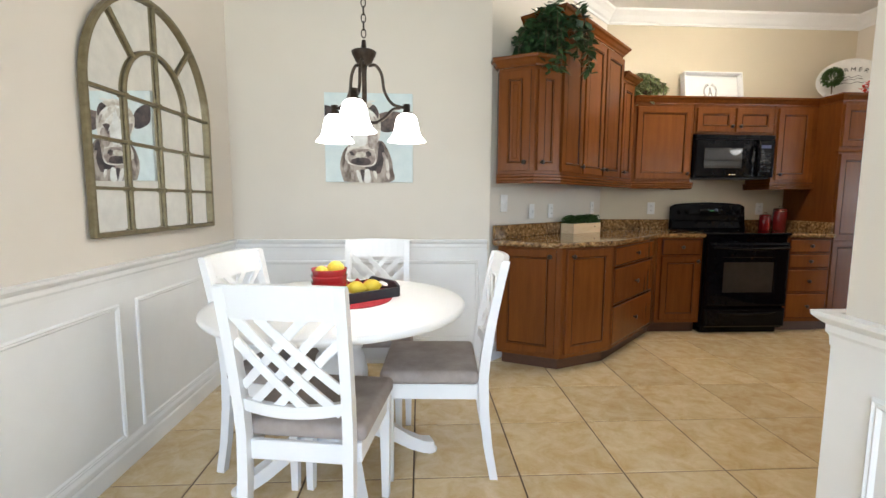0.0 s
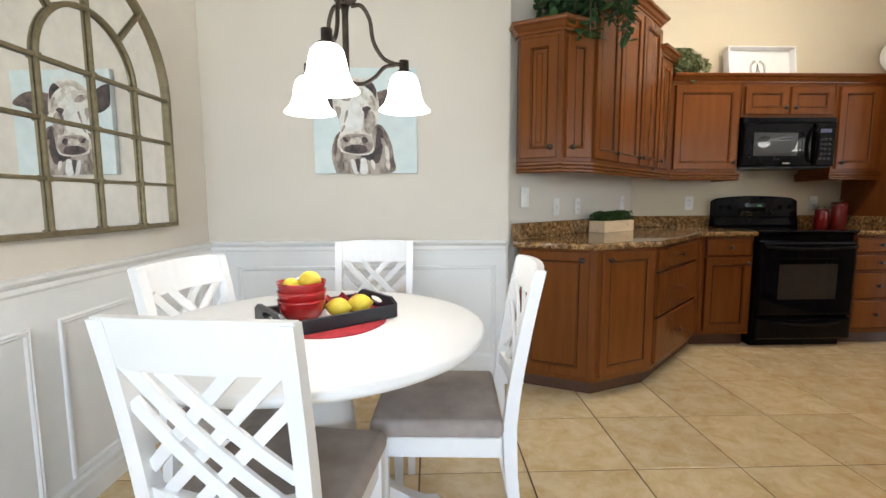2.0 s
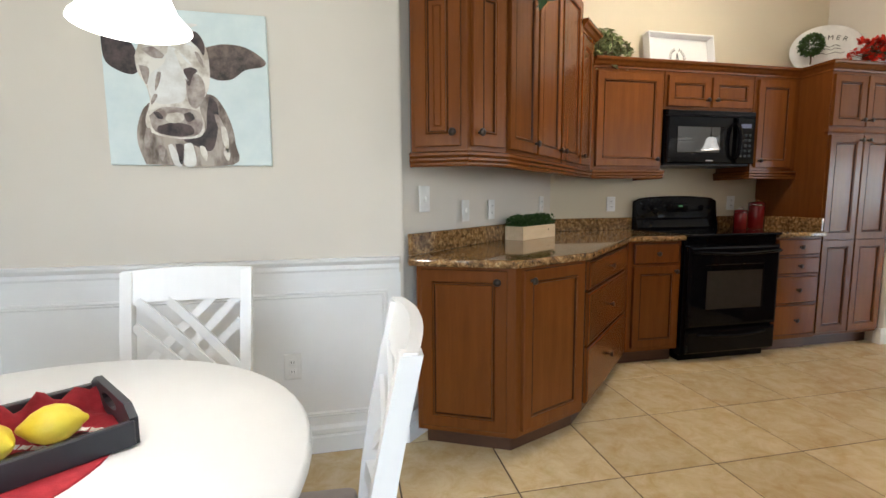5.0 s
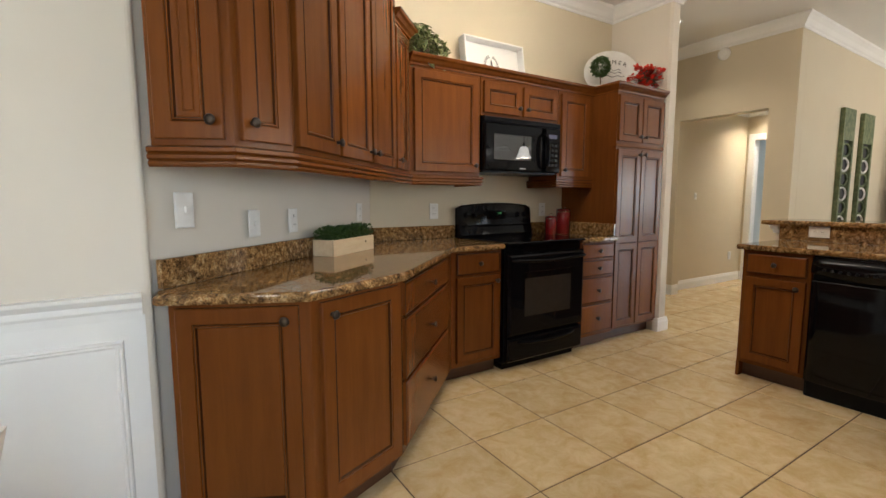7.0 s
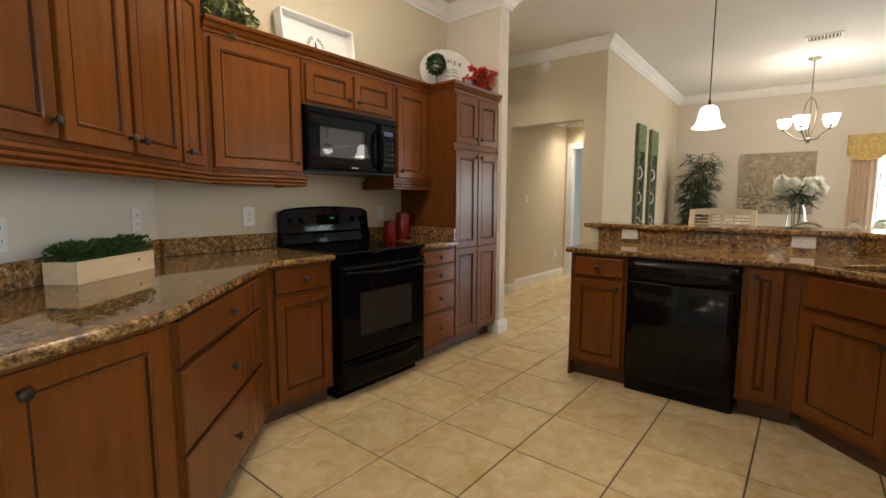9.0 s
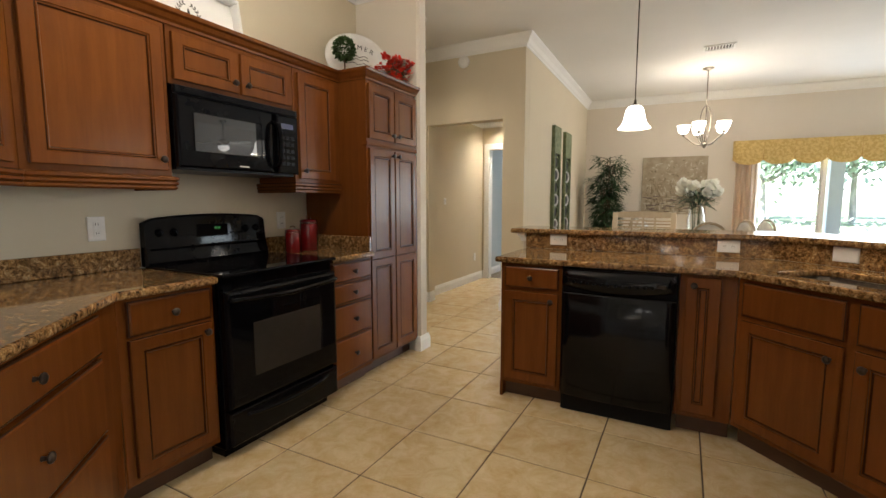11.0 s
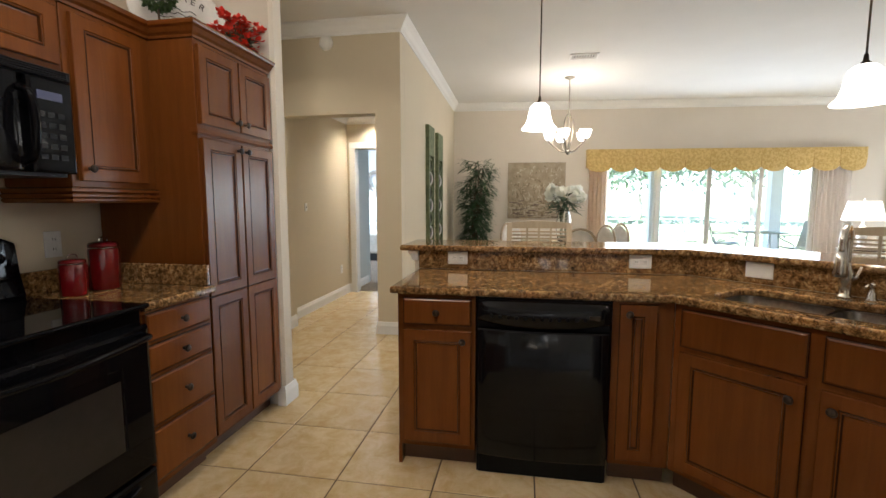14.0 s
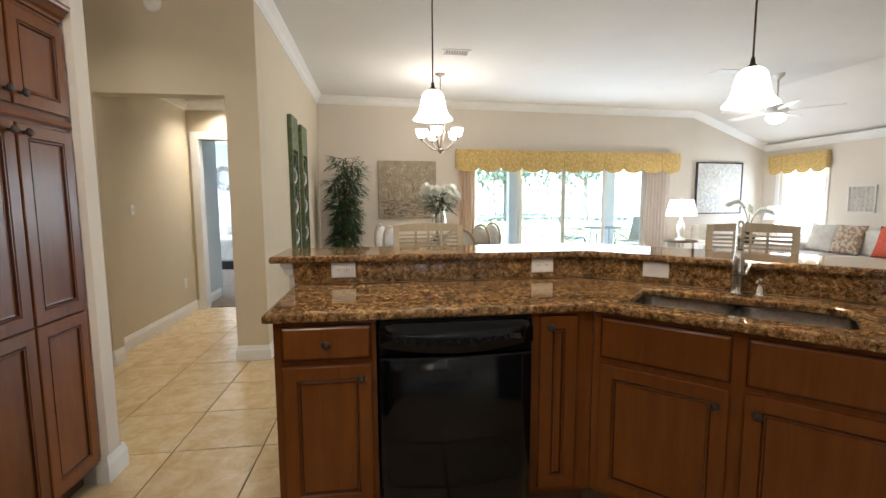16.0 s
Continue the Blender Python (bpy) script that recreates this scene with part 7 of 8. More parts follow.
def boxwood_tuft(bm, c, r, n, rng, size=0.016, squash=1.0):
    for i in range(n):
        d = Vector((rng.gauss(0, 1), rng.gauss(0, 1), rng.gauss(0, 1))).normalized()
        p = Vector(c) + Vector((d.x, d.y, d.z * squash)) * r * rng.uniform(0.82, 1.02)
        leaf_card(bm, p, d + Vector((rng.uniform(-0.8, 0.8), rng.uniform(-0.8, 0.8), rng.uniform(-0.5, 0.8))), Vector((rng.uniform(-1, 1), rng.uniform(-1, 1), 1)), size * rng.uniform(0.8, 1.4), size * rng.uniform(0.55, 0.8), 0.1, 2)


pl = thing("planter_box", pose(1.398, 4.048, CT, 0, 0, 38), "pale pine planter box filled with clipped green boxwood", "planter")
for nm, b in (("side", (0, 0.43, 0, 0.012, 0, 0.086)), ("side", (0, 0.43, 0.118, 0.13, 0, 0.086)), ("end", (0, 0.012, 0.012, 0.118, 0, 0.086)), ("end", (0.418, 0.43, 0.012, 0.118, 0, 0.086)), ("bottom", (0.012, 0.418, 0.012, 0.118, 0, 0.01))):
    bm = bmesh.new()
    box(bm, *b, 0.0015, 1)
    part(nm, bm, PINE, pl)
bm = bmesh.new()
lathe(bm, [(0.006, 0), (0.006, 0.002), (0, 0.002)], 8)
part("knot", bm, STEM, pl, "", pose(0.33, -0.0005, 0.055, 90, 0, 0))
rng = random.Random(5)
bm = bmesh.new()
for i in range(13):
    for j in range(3):
        boxwood_tuft(bm, (0.03 + i * 0.031, 0.030 + j * 0.035, 0.108 + rng.uniform(-0.004, 0.016)), 0.031, 110, rng, 0.015)
part("boxwood", bm, BOXWOOD, pl)
bm = bmesh.new()
box(bm, 0.013, 0.417, 0.013, 0.117, 0.05, 0.078)
part("soil", bm, STEM, pl)

# topiary, platter, tray and red flowers on the cabinets
LEDGE = UZ + 0.068
tp = thing("topiary", pose(3.985, 4.50, LEDGE), "small round boxwood topiary in a white pot", "plant")
bm = bmesh.new()
lathe(bm, [(0, 0), (0.032, 0), (0.042, 0.06), (0.045, 0.065), (0.038, 0.065), (0, 0.055)], 18)
part("pot", bm, PORCELAIN, tp)
bm = bmesh.new()
tube(bm, [(0, 0, 0.05), (0.004, 0, 0.10), (0, 0, 0.17)], 0.006, 6)
part("trunk", bm, STEM, tp)
bm = bmesh.new()
rng = random.Random(7)
boxwood_tuft(bm, (0, 0, 0.225), 0.078, 900, rng, 0.018)
boxwood_tuft(bm, (0, 0, 0.225), 0.062, 300, rng, 0.020)
part("crown", bm, BOXWOOD, tp)

pf = thing("platter", pose(4.205, 4.545, LEDGE + 0.004, -12, 0, -33), "large oval white enamel platter with dark lettering, leaning", "platter")
bm = bmesh.new()
lathe(bm, [(0, 0.004), (0.19, 0.004), (0.215, 0.012), (0.285, 0.020), (0.29, 0.024), (0.283, 0.026), (0.212, 0.018), (0.188, 0.010), (0, 0.010)], 48)
bm.transform(Matrix.Translation((0, 0, 0.215)) @ Matrix.Rotation(radians(90), 4, "X") @ Matrix.Diagonal((0.88, 0.74, 1, 1)))
part("dish", bm, PORCELAIN, pf)


def lettering(text, size, m, parent, mat, name="lettering"):
    c = bpy.data.curves.new("text", "FONT")
    c.body, c.size, c.align_x, c.extrude = text, size, "CENTER", 0.0006
    tmp = new("text_tmp", c)
    bpy.context.view_layer.update()
    me = bpy.data.meshes.new_from_object(tmp.evaluated_get(bpy.context.evaluated_depsgraph_get()))
    bpy.data.objects.remove(tmp)
    bpy.data.curves.remove(c)
    me.materials.clear()
    me.materials.append(mat)
    o = new(name, me)
    o.parent = parent
    o.matrix_basis = m
    return o


for i, ch in enumerate("FARMER"):
    a = radians(34 - i * 13.5)
    lettering(ch, 0.055, pose(-0.205 * math.sin(a), -0.0275, 0.165 + 0.135 * math.cos(a), 90, 0, 0) @ pose(0, 0, 0, 0, 0, math.degrees(a) * 0.8), pf, INK, "letter")
bm = bmesh.new()
for k, (x0, x1, z) in enumerate(((-0.10, 0.09, 0.25), (-0.07, 0.10, 0.225), (-0.12, 0.12, 0.19))):
    tube(bm, smooth_path([(x0 + (x1 - x0) * i / 8, -0.012, z + 0.008 * math.sin(i * 2.1 + k)) for i in range(9)], 3), 0.0022, 5)
part("script_lines", bm, INK, pf, "small dark script")

wt = thing("wooden_tray", pose(2.62, 4.66, LEDGE, -9, 0, 0), "white wooden tray with a dark laurel wreath, leaning", "tray")
tw, tH = 0.58, 0.285
bm = bmesh.new()
box(bm, 0, tw, -0.008, 0, 0, tH)
part("back", bm, CHAIRW, wt)
for nm, b in (("rim", (0, tw, -0.075, -0.008, 0, 0.014)), ("rim", (0, tw, -0.075, -0.008, tH - 0.014, tH)), ("rim", (0, 0.014, -0.075, -0.008, 0.014, tH - 0.014)), ("rim", (tw - 0.014, tw, -0.075, -0.008, 0.014, tH - 0.014))):
    bm = bmesh.new()
    box(bm, *b, 0.003, 1)
    part(nm, bm, CHAIRW, wt)
bm = bmesh.new()
for side in (-1, 1):
    for i in range(9):
        a = radians(-75 + i * 17)
        c = Vector((tw / 2 - 0.0 + side * 0.062 * math.cos(a), -0.0095, 0.115 + 0.07 * math.sin(a)))
        t = Vector((-side * math.sin(a), 0, math.cos(a)))
        for s in (-1, 1):
            dv = t + s * 0.7 * Vector((side * math.cos(a), 0, math.sin(a)))
            leaf_card(bm, c, dv, Vector((0, -1, 0)), 0.022, 0.009, 0.0, 2)
tube(bm, smooth_path([(tw / 2 + x, -0.010, z) for x, z in ((-0.02, 0.07), (-0.006, 0.11), (0.0, 0.155), (0.008, 0.11), (0.022, 0.07))], 4), 0.003, 5)
tube(bm, [(tw / 2 - 0.012, -0.010, 0.10), (tw / 2 + 0.012, -0.010, 0.10)], 0.003, 5)
part("wreath", bm, INK, wt, "dark painted laurel wreath")

REDP = mottled("red_petal", (0.56, 0.016, 0.003), (0.74, 0.030, 0.006), 30, 0.6)
fl = thing("flower_pot", pose(4.33, 4.29, LEDGE), "red silk flowers in a low white pot on the pantry", "flowers")
bm = bmesh.new()
lathe(bm, [(0, 0), (0.05, 0), (0.075, 0.045), (0.08, 0.055), (0.07, 0.055), (0, 0.045)], 20, (0, 0, 0), 0.8)
part("pot", bm, PORCELAIN, fl)
rng = random.Random(21)
bp, bg, bst = bmesh.new(), bmesh.new(), bmesh.new()
for i in range(90):
    a, rr = rng.uniform(0, 6.28), rng.uniform(0.03, 0.23)
    tip = Vector((rr * math.cos(a), 0.5 * rr * math.sin(a), rng.uniform(0.06, 0.23) - rr * 0.30 + 0.02))
    tube(bst, smooth_path([(0, 0, 0.04), (tip.x * 0.5, tip.y * 0.5, tip.z * 0.8 + 0.02), tip], 3), 0.002, 4, False)
    for k in range(7):
        dv = Vector((rng.uniform(-1, 1), rng.uniform(-1, 1), rng.uniform(-0.3, 1)))
        leaf_card(bp, tip + dv * 0.006, dv, Vector((0, 0, 1)), 0.034, 0.028, 0.1, 2)
    for k in range(2):
        dv = Vector((rng.uniform(-1, 1), rng.uniform(-1, 1), rng.uniform(-0.2, 0.5)))
        leaf_card(bg, tip * 0.55, dv, Vector((0, 0, 1)), 0.05, 0.018, 0.2, 2)
part("petals", bp, REDP, fl)
part("leaves", bg, LEAF, fl)
part("stems", bst, STEM, fl)


# red canisters and a folded dishcloth
def canister(x, y, r0, h):
    r = thing("canister", pose(x, y, CT), "glossy red ceramic canister with clamp lid", "canister", "canisters")
    bm = bmesh.new()
    lathe(bm, [(0, 0), (r0 * 0.94, 0), (r0, 0.006), (r0, h * 0.82), (r0 * 0.95, h * 0.86), (0, h * 0.86)], 32)
    part("jar", bm, CANRED, r)
    bm = bmesh.new()
    lathe(bm, [(0, h * 0.875), (r0 * 0.97, h * 0.875), (r0 * 0.99, h * 0.93), (r0 * 0.86, h * 0.975), (r0 * 0.4, h), (0, h)], 32)
    lid = part("lid", bm, CANRED, r)
    bm = bmesh.new()
    lathe(bm, [(r0 * 0.97, h * 0.86), (r0 * 1.0, h * 0.863), (r0 * 1.0, h * 0.872), (r0 * 0.97, h * 0.876)], 32)
    tube(bm, smooth_path([(-0.022, 0, h - 0.002), (-0.02, 0, h + 0.012), (0, 0, h + 0.018), (0.02, 0, h + 0.012), (0.022, 0, h - 0.002)], 4), 0.0028, 6)
    part("bail", bm, CHROME, lid, "steel wire clamp")


canister(3.475, 4.55, 0.050, 0.160)
canister(3.635, 4.56, 0.062, 0.222)

# tall potted bamboo palm in the dining corner
bp = thing("potted_palm", pose(9.30, 3.42, 0), "tall green bamboo palm in a brown pot", "plant")
bm = bmesh.new()
lathe(bm, [(0, 0), (0.13, 0), (0.165, 0.26), (0.175, 0.28), (0.155, 0.28), (0.14, 0.24), (0, 0.24)], 24)
part("pot", bm, STEM, bp)
rng = random.Random(31)
bs, bl = bmesh.new(), bmesh.new()
for k in range(9):
    a = rng.uniform(0, 6.28)
    top = 1.98 - 0.09 * k + rng.uniform(-0.03, 0.05)
    lean = rng.uniform(0.02, 0.10)
    pts = smooth_path([(0.04 * math.cos(a), 0.04 * math.sin(a), 0.22), (0.05 * math.cos(a), 0.05 * math.sin(a), top * 0.6), (0.05 * math.cos(a) + lean * math.cos(a), 0.05 * math.sin(a) + lean * math.sin(a), top)], 9)
    tube(bs, pts, 0.008, 6)
    for p in pts[4:]:
        for q in range(3):
            b = rng.uniform(0, 6.28)
            e = p + Vector((math.cos(b), math.sin(b), 0.25)) * rng.uniform(0.07, 0.17)
            tube(bs, [p, e], 0.0025, 4, False)
            for s in range(5):
                dv = Vector((math.cos(b + rng.uniform(-1.1, 1.1)), math.sin(b + rng.uniform(-1.1, 1.1)), rng.uniform(-0.4, 0.55)))
                leaf_card(bl, e, dv, Vector((0, 0, 1)), rng.uniform(0.12, 0.23), rng.uniform(0.020, 0.032), 0.3, 3)
part("canes", bs, STEM, bp)
part("foliage", bl, LEAF, bp)

# vase of white peonies on the dining table
vs = thing("flower_vase", pose(8.2, 2.10, 0.762), "clear glass vase with white peonies and dark greenery", "vase")
bm = bmesh.new()
lathe(bm, [(0, 0), (0.06, 0), (0.075, 0.02), (0.10, 0.14), (0.105, 0.22), (0.085, 0.36), (0.065, 0.42), (0.07, 0.44), (0.066, 0.44), (0.061, 0.42), (0.081, 0.36), (0.10, 0.22), (0.095, 0.14), (0.07, 0.025), (0, 0.012)], 32)
part("glass", bm, CLEAR, vs)
PETAL = mottled("white_petal", (0.80, 0.79, 0.70), (0.86, 0.86, 0.82), 20, 0.7)
let_light_through(PETAL, (0.95, 0.95, 0.90), 0.55)
rng = random.Random(41)
bst, bl2 = bmesh.new(), bmesh.new()
heads = [(-0.15, 0.06, 0.67), (0.12, -0.10, 0.68), (0.0, 0.19, 0.62), (-0.02, -0.22, 0.60), (-0.12, -0.12, 0.60), (0.14, 0.10, 0.60), (-0.10, 0.17, 0.70), (0.02, -0.16, 0.70)]
for hx, hy, hz in heads:
    tube(bst, smooth_path([(hx * 0.2, hy * 0.2, 0.03), (hx * 0.3, hy * 0.3, 0.40), (hx, hy, hz)], 4), 0.0035, 5)
    bm = bmesh.new()
    for k in range(60):
        d = Vector((rng.gauss(0, 1), rng.gauss(0, 1), rng.gauss(0, 1) + 0.4)).normalized()
        leaf_card(bm, Vector((hx, hy, hz)) + d * rng.uniform(0.012, 0.042), d + Vector((0, 0, 0.5)), d.cross(Vector((0.3, 0.2, 1))) + d, 0.055, 0.058, -0.25, 3)
    lathe(bm, [(0, -0.055), (0.035, -0.045), (0.055, -0.01), (0.052, 0.02), (0.03, 0.045), (0, 0.05)], 12, (hx, hy, hz))
    part("peony", bm, PETAL, vs, "white peony bloom")
for k in range(150):
    a = rng.uniform(0, 6.28)
    q = rng.uniform(0.03, 0.16)
    p = Vector((q * math.cos(a), q * math.sin(a), rng.uniform(0.42, 0.64)))
    leaf_card(bl2, p, Vector((math.cos(a), math.sin(a), rng.uniform(-0.2, 0.8))), Vector((0, 0, 1)), rng.uniform(0.10, 0.2), 0.035, 0.3, 3)
part("stems", bst, LEAF, vs)
part("leaves", bl2, LEAF, vs)


# ---- living room seats and lamps ----
def sofa(m, w, label):
    r = thing("sofa", m, label, "sofa")
    for nm, b, bev in (("base", (0, w, 0, 0.85, 0.08, 0.30), 0.03), ("backrest", (0, w, 0.66, 0.90, 0.25, 0.80), 0.06), ("arm", (-0.16, 0.02, 0, 0.88, 0.06, 0.60), 0.06), ("arm", (w - 0.02, w + 0.16, 0, 0.88, 0.06, 0.60), 0.06)):
        bm = bmesh.new()
        box(bm, *b, bev, 4)
        part(nm, bm, LINEN, r)
    n = max(1, round(w / 0.75))
    for i in range(n):
        for nm, b in (("seat_cushion", (0.015 + i * w / n, (i + 1) * w / n - 0.015, -0.02, 0.66, 0.30, 0.46)), ("back_cushion", (0.02 + i * w / n, (i + 1) * w / n - 0.02, 0.48, 0.70, 0.45, 0.86))):
            bm = bmesh.new()
            box(bm, *b, 0.055, 4)
            for f in bm.faces:
                f.smooth = True
            part(nm, bm, LINEN, r)
    for x in (0.04, w - 0.10):
        for y in (0.06, 0.76):
            bm = bmesh.new()
            box(bm, x, x + 0.06, y, y + 0.06, 0, 0.09)
            part("foot", bm, TRAYB, r)


def cushion(m, mat, label, s=0.46):
    bm = bmesh.new()
    n = 12
    for sgn in (1, -1):
        g = [[bm.verts.new((s * (i / n - 0.5) * (1 - 0.06 * math.sin(math.pi * j / n)), s * (j / n - 0.5) * (1 - 0.06 * math.sin(math.pi * i / n)), sgn * 0.075 * (math.sin(math.pi * i / n) * math.sin(math.pi * j / n)) ** 0.5)) for j in range(n + 1)] for i in range(n + 1)]
        for i in range(n):
            for j in range(n):
                f = bm.faces.new((g[i][j], g[i + 1][j], g[i + 1][j + 1], g[i][j + 1]))
                f.smooth = True
    bmesh.ops.remove_doubles(bm, verts=list(bm.verts), dist=1e-4)
    solid("cushion", bm, mat, label, "cushion", m, "sofa cushions")


sofa(pose(9.05, -3.88, 0, 0, 0, 180), 2.1, "off-white upholstered sofa with loose cushions by the side wall")
for x, mat, lab in ((8.78, LINEN, "pale grey square cushion on the sofa"), (8.36, PILLOWP, "floral patterned square cushion on the sofa"), (7.72, PILLOWR, "coral red square cushion on the sofa")):
    cushion(pose(x, -4.33, 0.69, 72, 0, 180), mat, lab, 0.48)
sofa(pose(far_x(-2.95) - 0.98, -2.95, 0, 0, 0, FAR_DEG), 0.85, "off-white upholstered armchair by the slider wall")

st = thing("side_table", pose(9.45, -2.27, 0), "round dark-topped side table with white legs", "table")
bm = bmesh.new()
lathe(bm, [(0, 0.60), (0.27, 0.60), (0.28, 0.61), (0.275, 0.625), (0, 0.625)], 32)
part("tabletop", bm, STEM, st)
for a in (45, 135, 225, 315):
    bm = bmesh.new()
    tube(bm, [(0.2 * math.cos(radians(a)), 0.2 * math.sin(radians(a)), 0.6), (0.23 * math.cos(radians(a)), 0.23 * math.sin(radians(a)), 0)], 0.018, 8)
    part("leg", bm, WHITE, st)


def table_lamp(x, y, z, s=1.0):
    r = thing("table_lamp", pose(x, y, z), "white turned table lamp with a lit drum shade", "lamp", "table lamps")
    bm = bmesh.new()
    lathe(bm, [(0, 0), (0.085 * s, 0), (0.085 * s, 0.015), (0.04 * s, 0.04), (0.03 * s, 0.08 * s), (0.06 * s, 0.16 * s), (0.065 * s, 0.24 * s), (0.035 * s, 0.33 * s), (0.012, 0.37 * s), (0.01, 0.47 * s), (0, 0.47 * s)], 24)
    part("base", bm, PORCELAIN, r)
    bm = bmesh.new()
    lathe(bm, [(0.25 * s, 0.42 * s), (0.185 * s, 0.70 * s), (0.183 * s, 0.70 * s), (0.247 * s, 0.42 * s)], 36)
    part("shade", bm, LAMPSHADE, r, "lit white drum shade").visible_shadow = False
    bm = bmesh.new()
    lathe(bm, [(0, 0.70 * s), (0.01, 0.71 * s), (0.014, 0.73 * s), (0, 0.75 * s)], 10)
    tube(bm, [(-0.184 * s, 0, 0.695 * s), (0.184 * s, 0, 0.695 * s)], 0.003, 5)
    part("finial", bm, PORCELAIN, r)
    bulb("table_lamp_bulb", (x, y, z + 0.55 * s), 1.2 * s, 0.04)


table_lamp(9.45, -2.27, 0.625)
ct3 = thing("side_table", pose(9.62, -4.30, 0), "small white side table under the window", "table")
bm = bmesh.new()
box(bm, -0.28, 0.28, -0.25, 0.25, 0.56, 0.60, 0.005)
part("tabletop", bm, WHITE, ct3)
for sx in (-1, 1):
    for sy in (-1, 1):
        bm = bmesh.new()
        box(bm, sx * 0.24 - 0.02, sx * 0.24 + 0.02, sy * 0.21 - 0.02, sy * 0.21 + 0.02, 0, 0.56)
        part("leg", bm, WHITE, ct3)
table_lamp(9.62, -4.30, 0.60, 0.85)

# orchid on a console
cs = thing("console_table", pose(7.25, -1.62, 0, 0, 0, 0), "narrow white console table behind the seating", "table")
bm = bmesh.new()
box(bm, -0.2, 0.2, -0.5, 0.5, 0.74, 0.77, 0.004)
part("tabletop", bm, WHITE, cs)
for sx in (-1, 1):
    for sy in (-1, 1):
        bm = bmesh.new()
        box(bm, sx * 0.17 - 0.02, sx * 0.17 + 0.02, sy * 0.46 - 0.02, sy * 0.46 + 0.02, 0, 0.74)
        part("leg", bm, WHITE, cs)
orc = thing("orchid", pose(7.25, -1.62, 0.77), "white orchid with long green leaves in a small pot", "plant")
bm = bmesh.new()
lathe(bm, [(0, 0), (0.06, 0), (0.085, 0.11), (0.09, 0.12), (0.08, 0.12), (0, 0.10)], 20)
part("pot", bm, TRAYB, orc)
rng = random.Random(51)
bl3, bs3, bf3 = bmesh.new(), bmesh.new(), bmesh.new()
for k in range(16):
    a = rng.uniform(0, 6.28)
    leaf_card(bl3, Vector((0, 0, 0.11)), Vector((math.cos(a), math.sin(a), rng.uniform(0.5, 1.8))), Vector((0, 0, 1)), rng.uniform(0.2, 0.38), 0.045, 0.4, 4)
for a, hh in ((0.8, 0.52), (2.4, 0.46), (4.2, 0.42)):
    pts = smooth_path([(0, 0, 0.10), (0.03 * math.cos(a), 0.03 * math.sin(a), hh * 0.7), (0.12 * math.cos(a), 0.12 * math.sin(a), hh), (0.24 * math.cos(a), 0.24 * math.sin(a), hh * 0.92)], 6)
    tube(bs3, pts, 0.004, 5)
    for p in pts[9:]:
        for q in range(5):
            b = 2 * math.pi * q / 5 + a
            leaf_card(bf3, p, Vector((math.cos(b), math.sin(b) * 0.4, math.sin(b))), Vector((1, 0, 0.2)), 0.045, 0.04, 0.1, 2)
part("leaves", bl3, BOXWOOD, orc)
part("stems", bs3, LEAF, orc)
tagged(part("blooms", bf3, PETAL, orc), kind="stuff")

# ---- bedroom glimpsed through the doorway ----
bed = thing("bed", pose(11.5, 6.15, 0), "bed with white quilt and pillows on a dark frame", "bed")
for nm, b, bev, mt in (("frame", (0, 1.35, -0.85, 0.75, 0.0, 0.30), 0.01, TRAYB), ("quilt", (-0.03, 1.37, -0.88, 0.78, 0.16, 0.62), 0.06, LINEN), ("pillow", (0.95, 1.33, -0.75, -0.1, 0.6, 0.82), 0.07, WHITE), ("pillow", (0.95, 1.33, 0.0, 0.65, 0.6, 0.82), 0.07, WHITE)):
    bm = bmesh.new()
    box(bm, *b, bev, 3)
    part(nm, bm, mt, bed)
hb = thing("panelled_headboard", pose(12.99, 7.55, 0, 0, 0, -90), "white panelled wall section behind the bed", "headboard")
for i in range(5):
    bm = bmesh.new()
    nested(bm, 0.52, 1.45, [(0, 0), (0, 0.02), (0.05, 0.02), (0.055, 0.01), (0.06, 0.01)], i * 0.525, 0.0)
    part("panel", bm, WHITE, hb)
wr = thing("wall_wreath", pose(12.96, 6.35, 1.85, 0, -90, 0), "round silver leaf wall wreath", "wall decor")
bm = bmesh.new()
rng = random.Random(61)
for i in range(70):
    a = 2 * math.pi * i / 70
    leaf_card(bm, Vector((0.17 * math.cos(a), 0.17 * math.sin(a), 0.02)), Vector((math.cos(a + 0.6), math.sin(a + 0.6), rng.uniform(-0.2, 0.5))), Vector((0, 0, 1)), 0.13, 0.05, 0.1, 2)
part("leaves", bm, STEEL, wr)

# ---- outside the sliding door: lanai and garden ----
# the patio furniture's pale colour stands in for outdoor overexposure
PATIO = mottled("glare_paled_metal", (0.50, 0.52, 0.50), (0.60, 0.61, 0.58), 6, 0.5)
PAV = mottled("pale_paver", (0.52, 0.49, 0.44), (0.62, 0.59, 0.53), 3, 0.8, bump=0.2, fine=60)
GRASS = mottled("lawn", (0.17, 0.20, 0.10), (0.25, 0.28, 0.16), 8, 0.95, bump=0.5, fine=60)
# leaf colour lifted to pale grey-green, painting in the washed-out outdoor glare
TREEL = mottled("glare_paled_leaf", (0.34, 0.42, 0.37), (0.42, 0.50, 0.44), 3, 0.6)
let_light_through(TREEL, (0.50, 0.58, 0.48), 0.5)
BARK = mottled("pale_grey_bark", (0.26, 0.24, 0.21), (0.36, 0.34, 0.30), 6, 0.9, bump=0.4, fine=30, stretch=(1, 1, 0.3))
bm = bmesh.new()
box(bm, -900, 900, -900, 900, -0.40, -0.16)
structure("ground", bm, GRASS, "sunlit lawn behind the house", "lawn")
bm = bmesh.new()
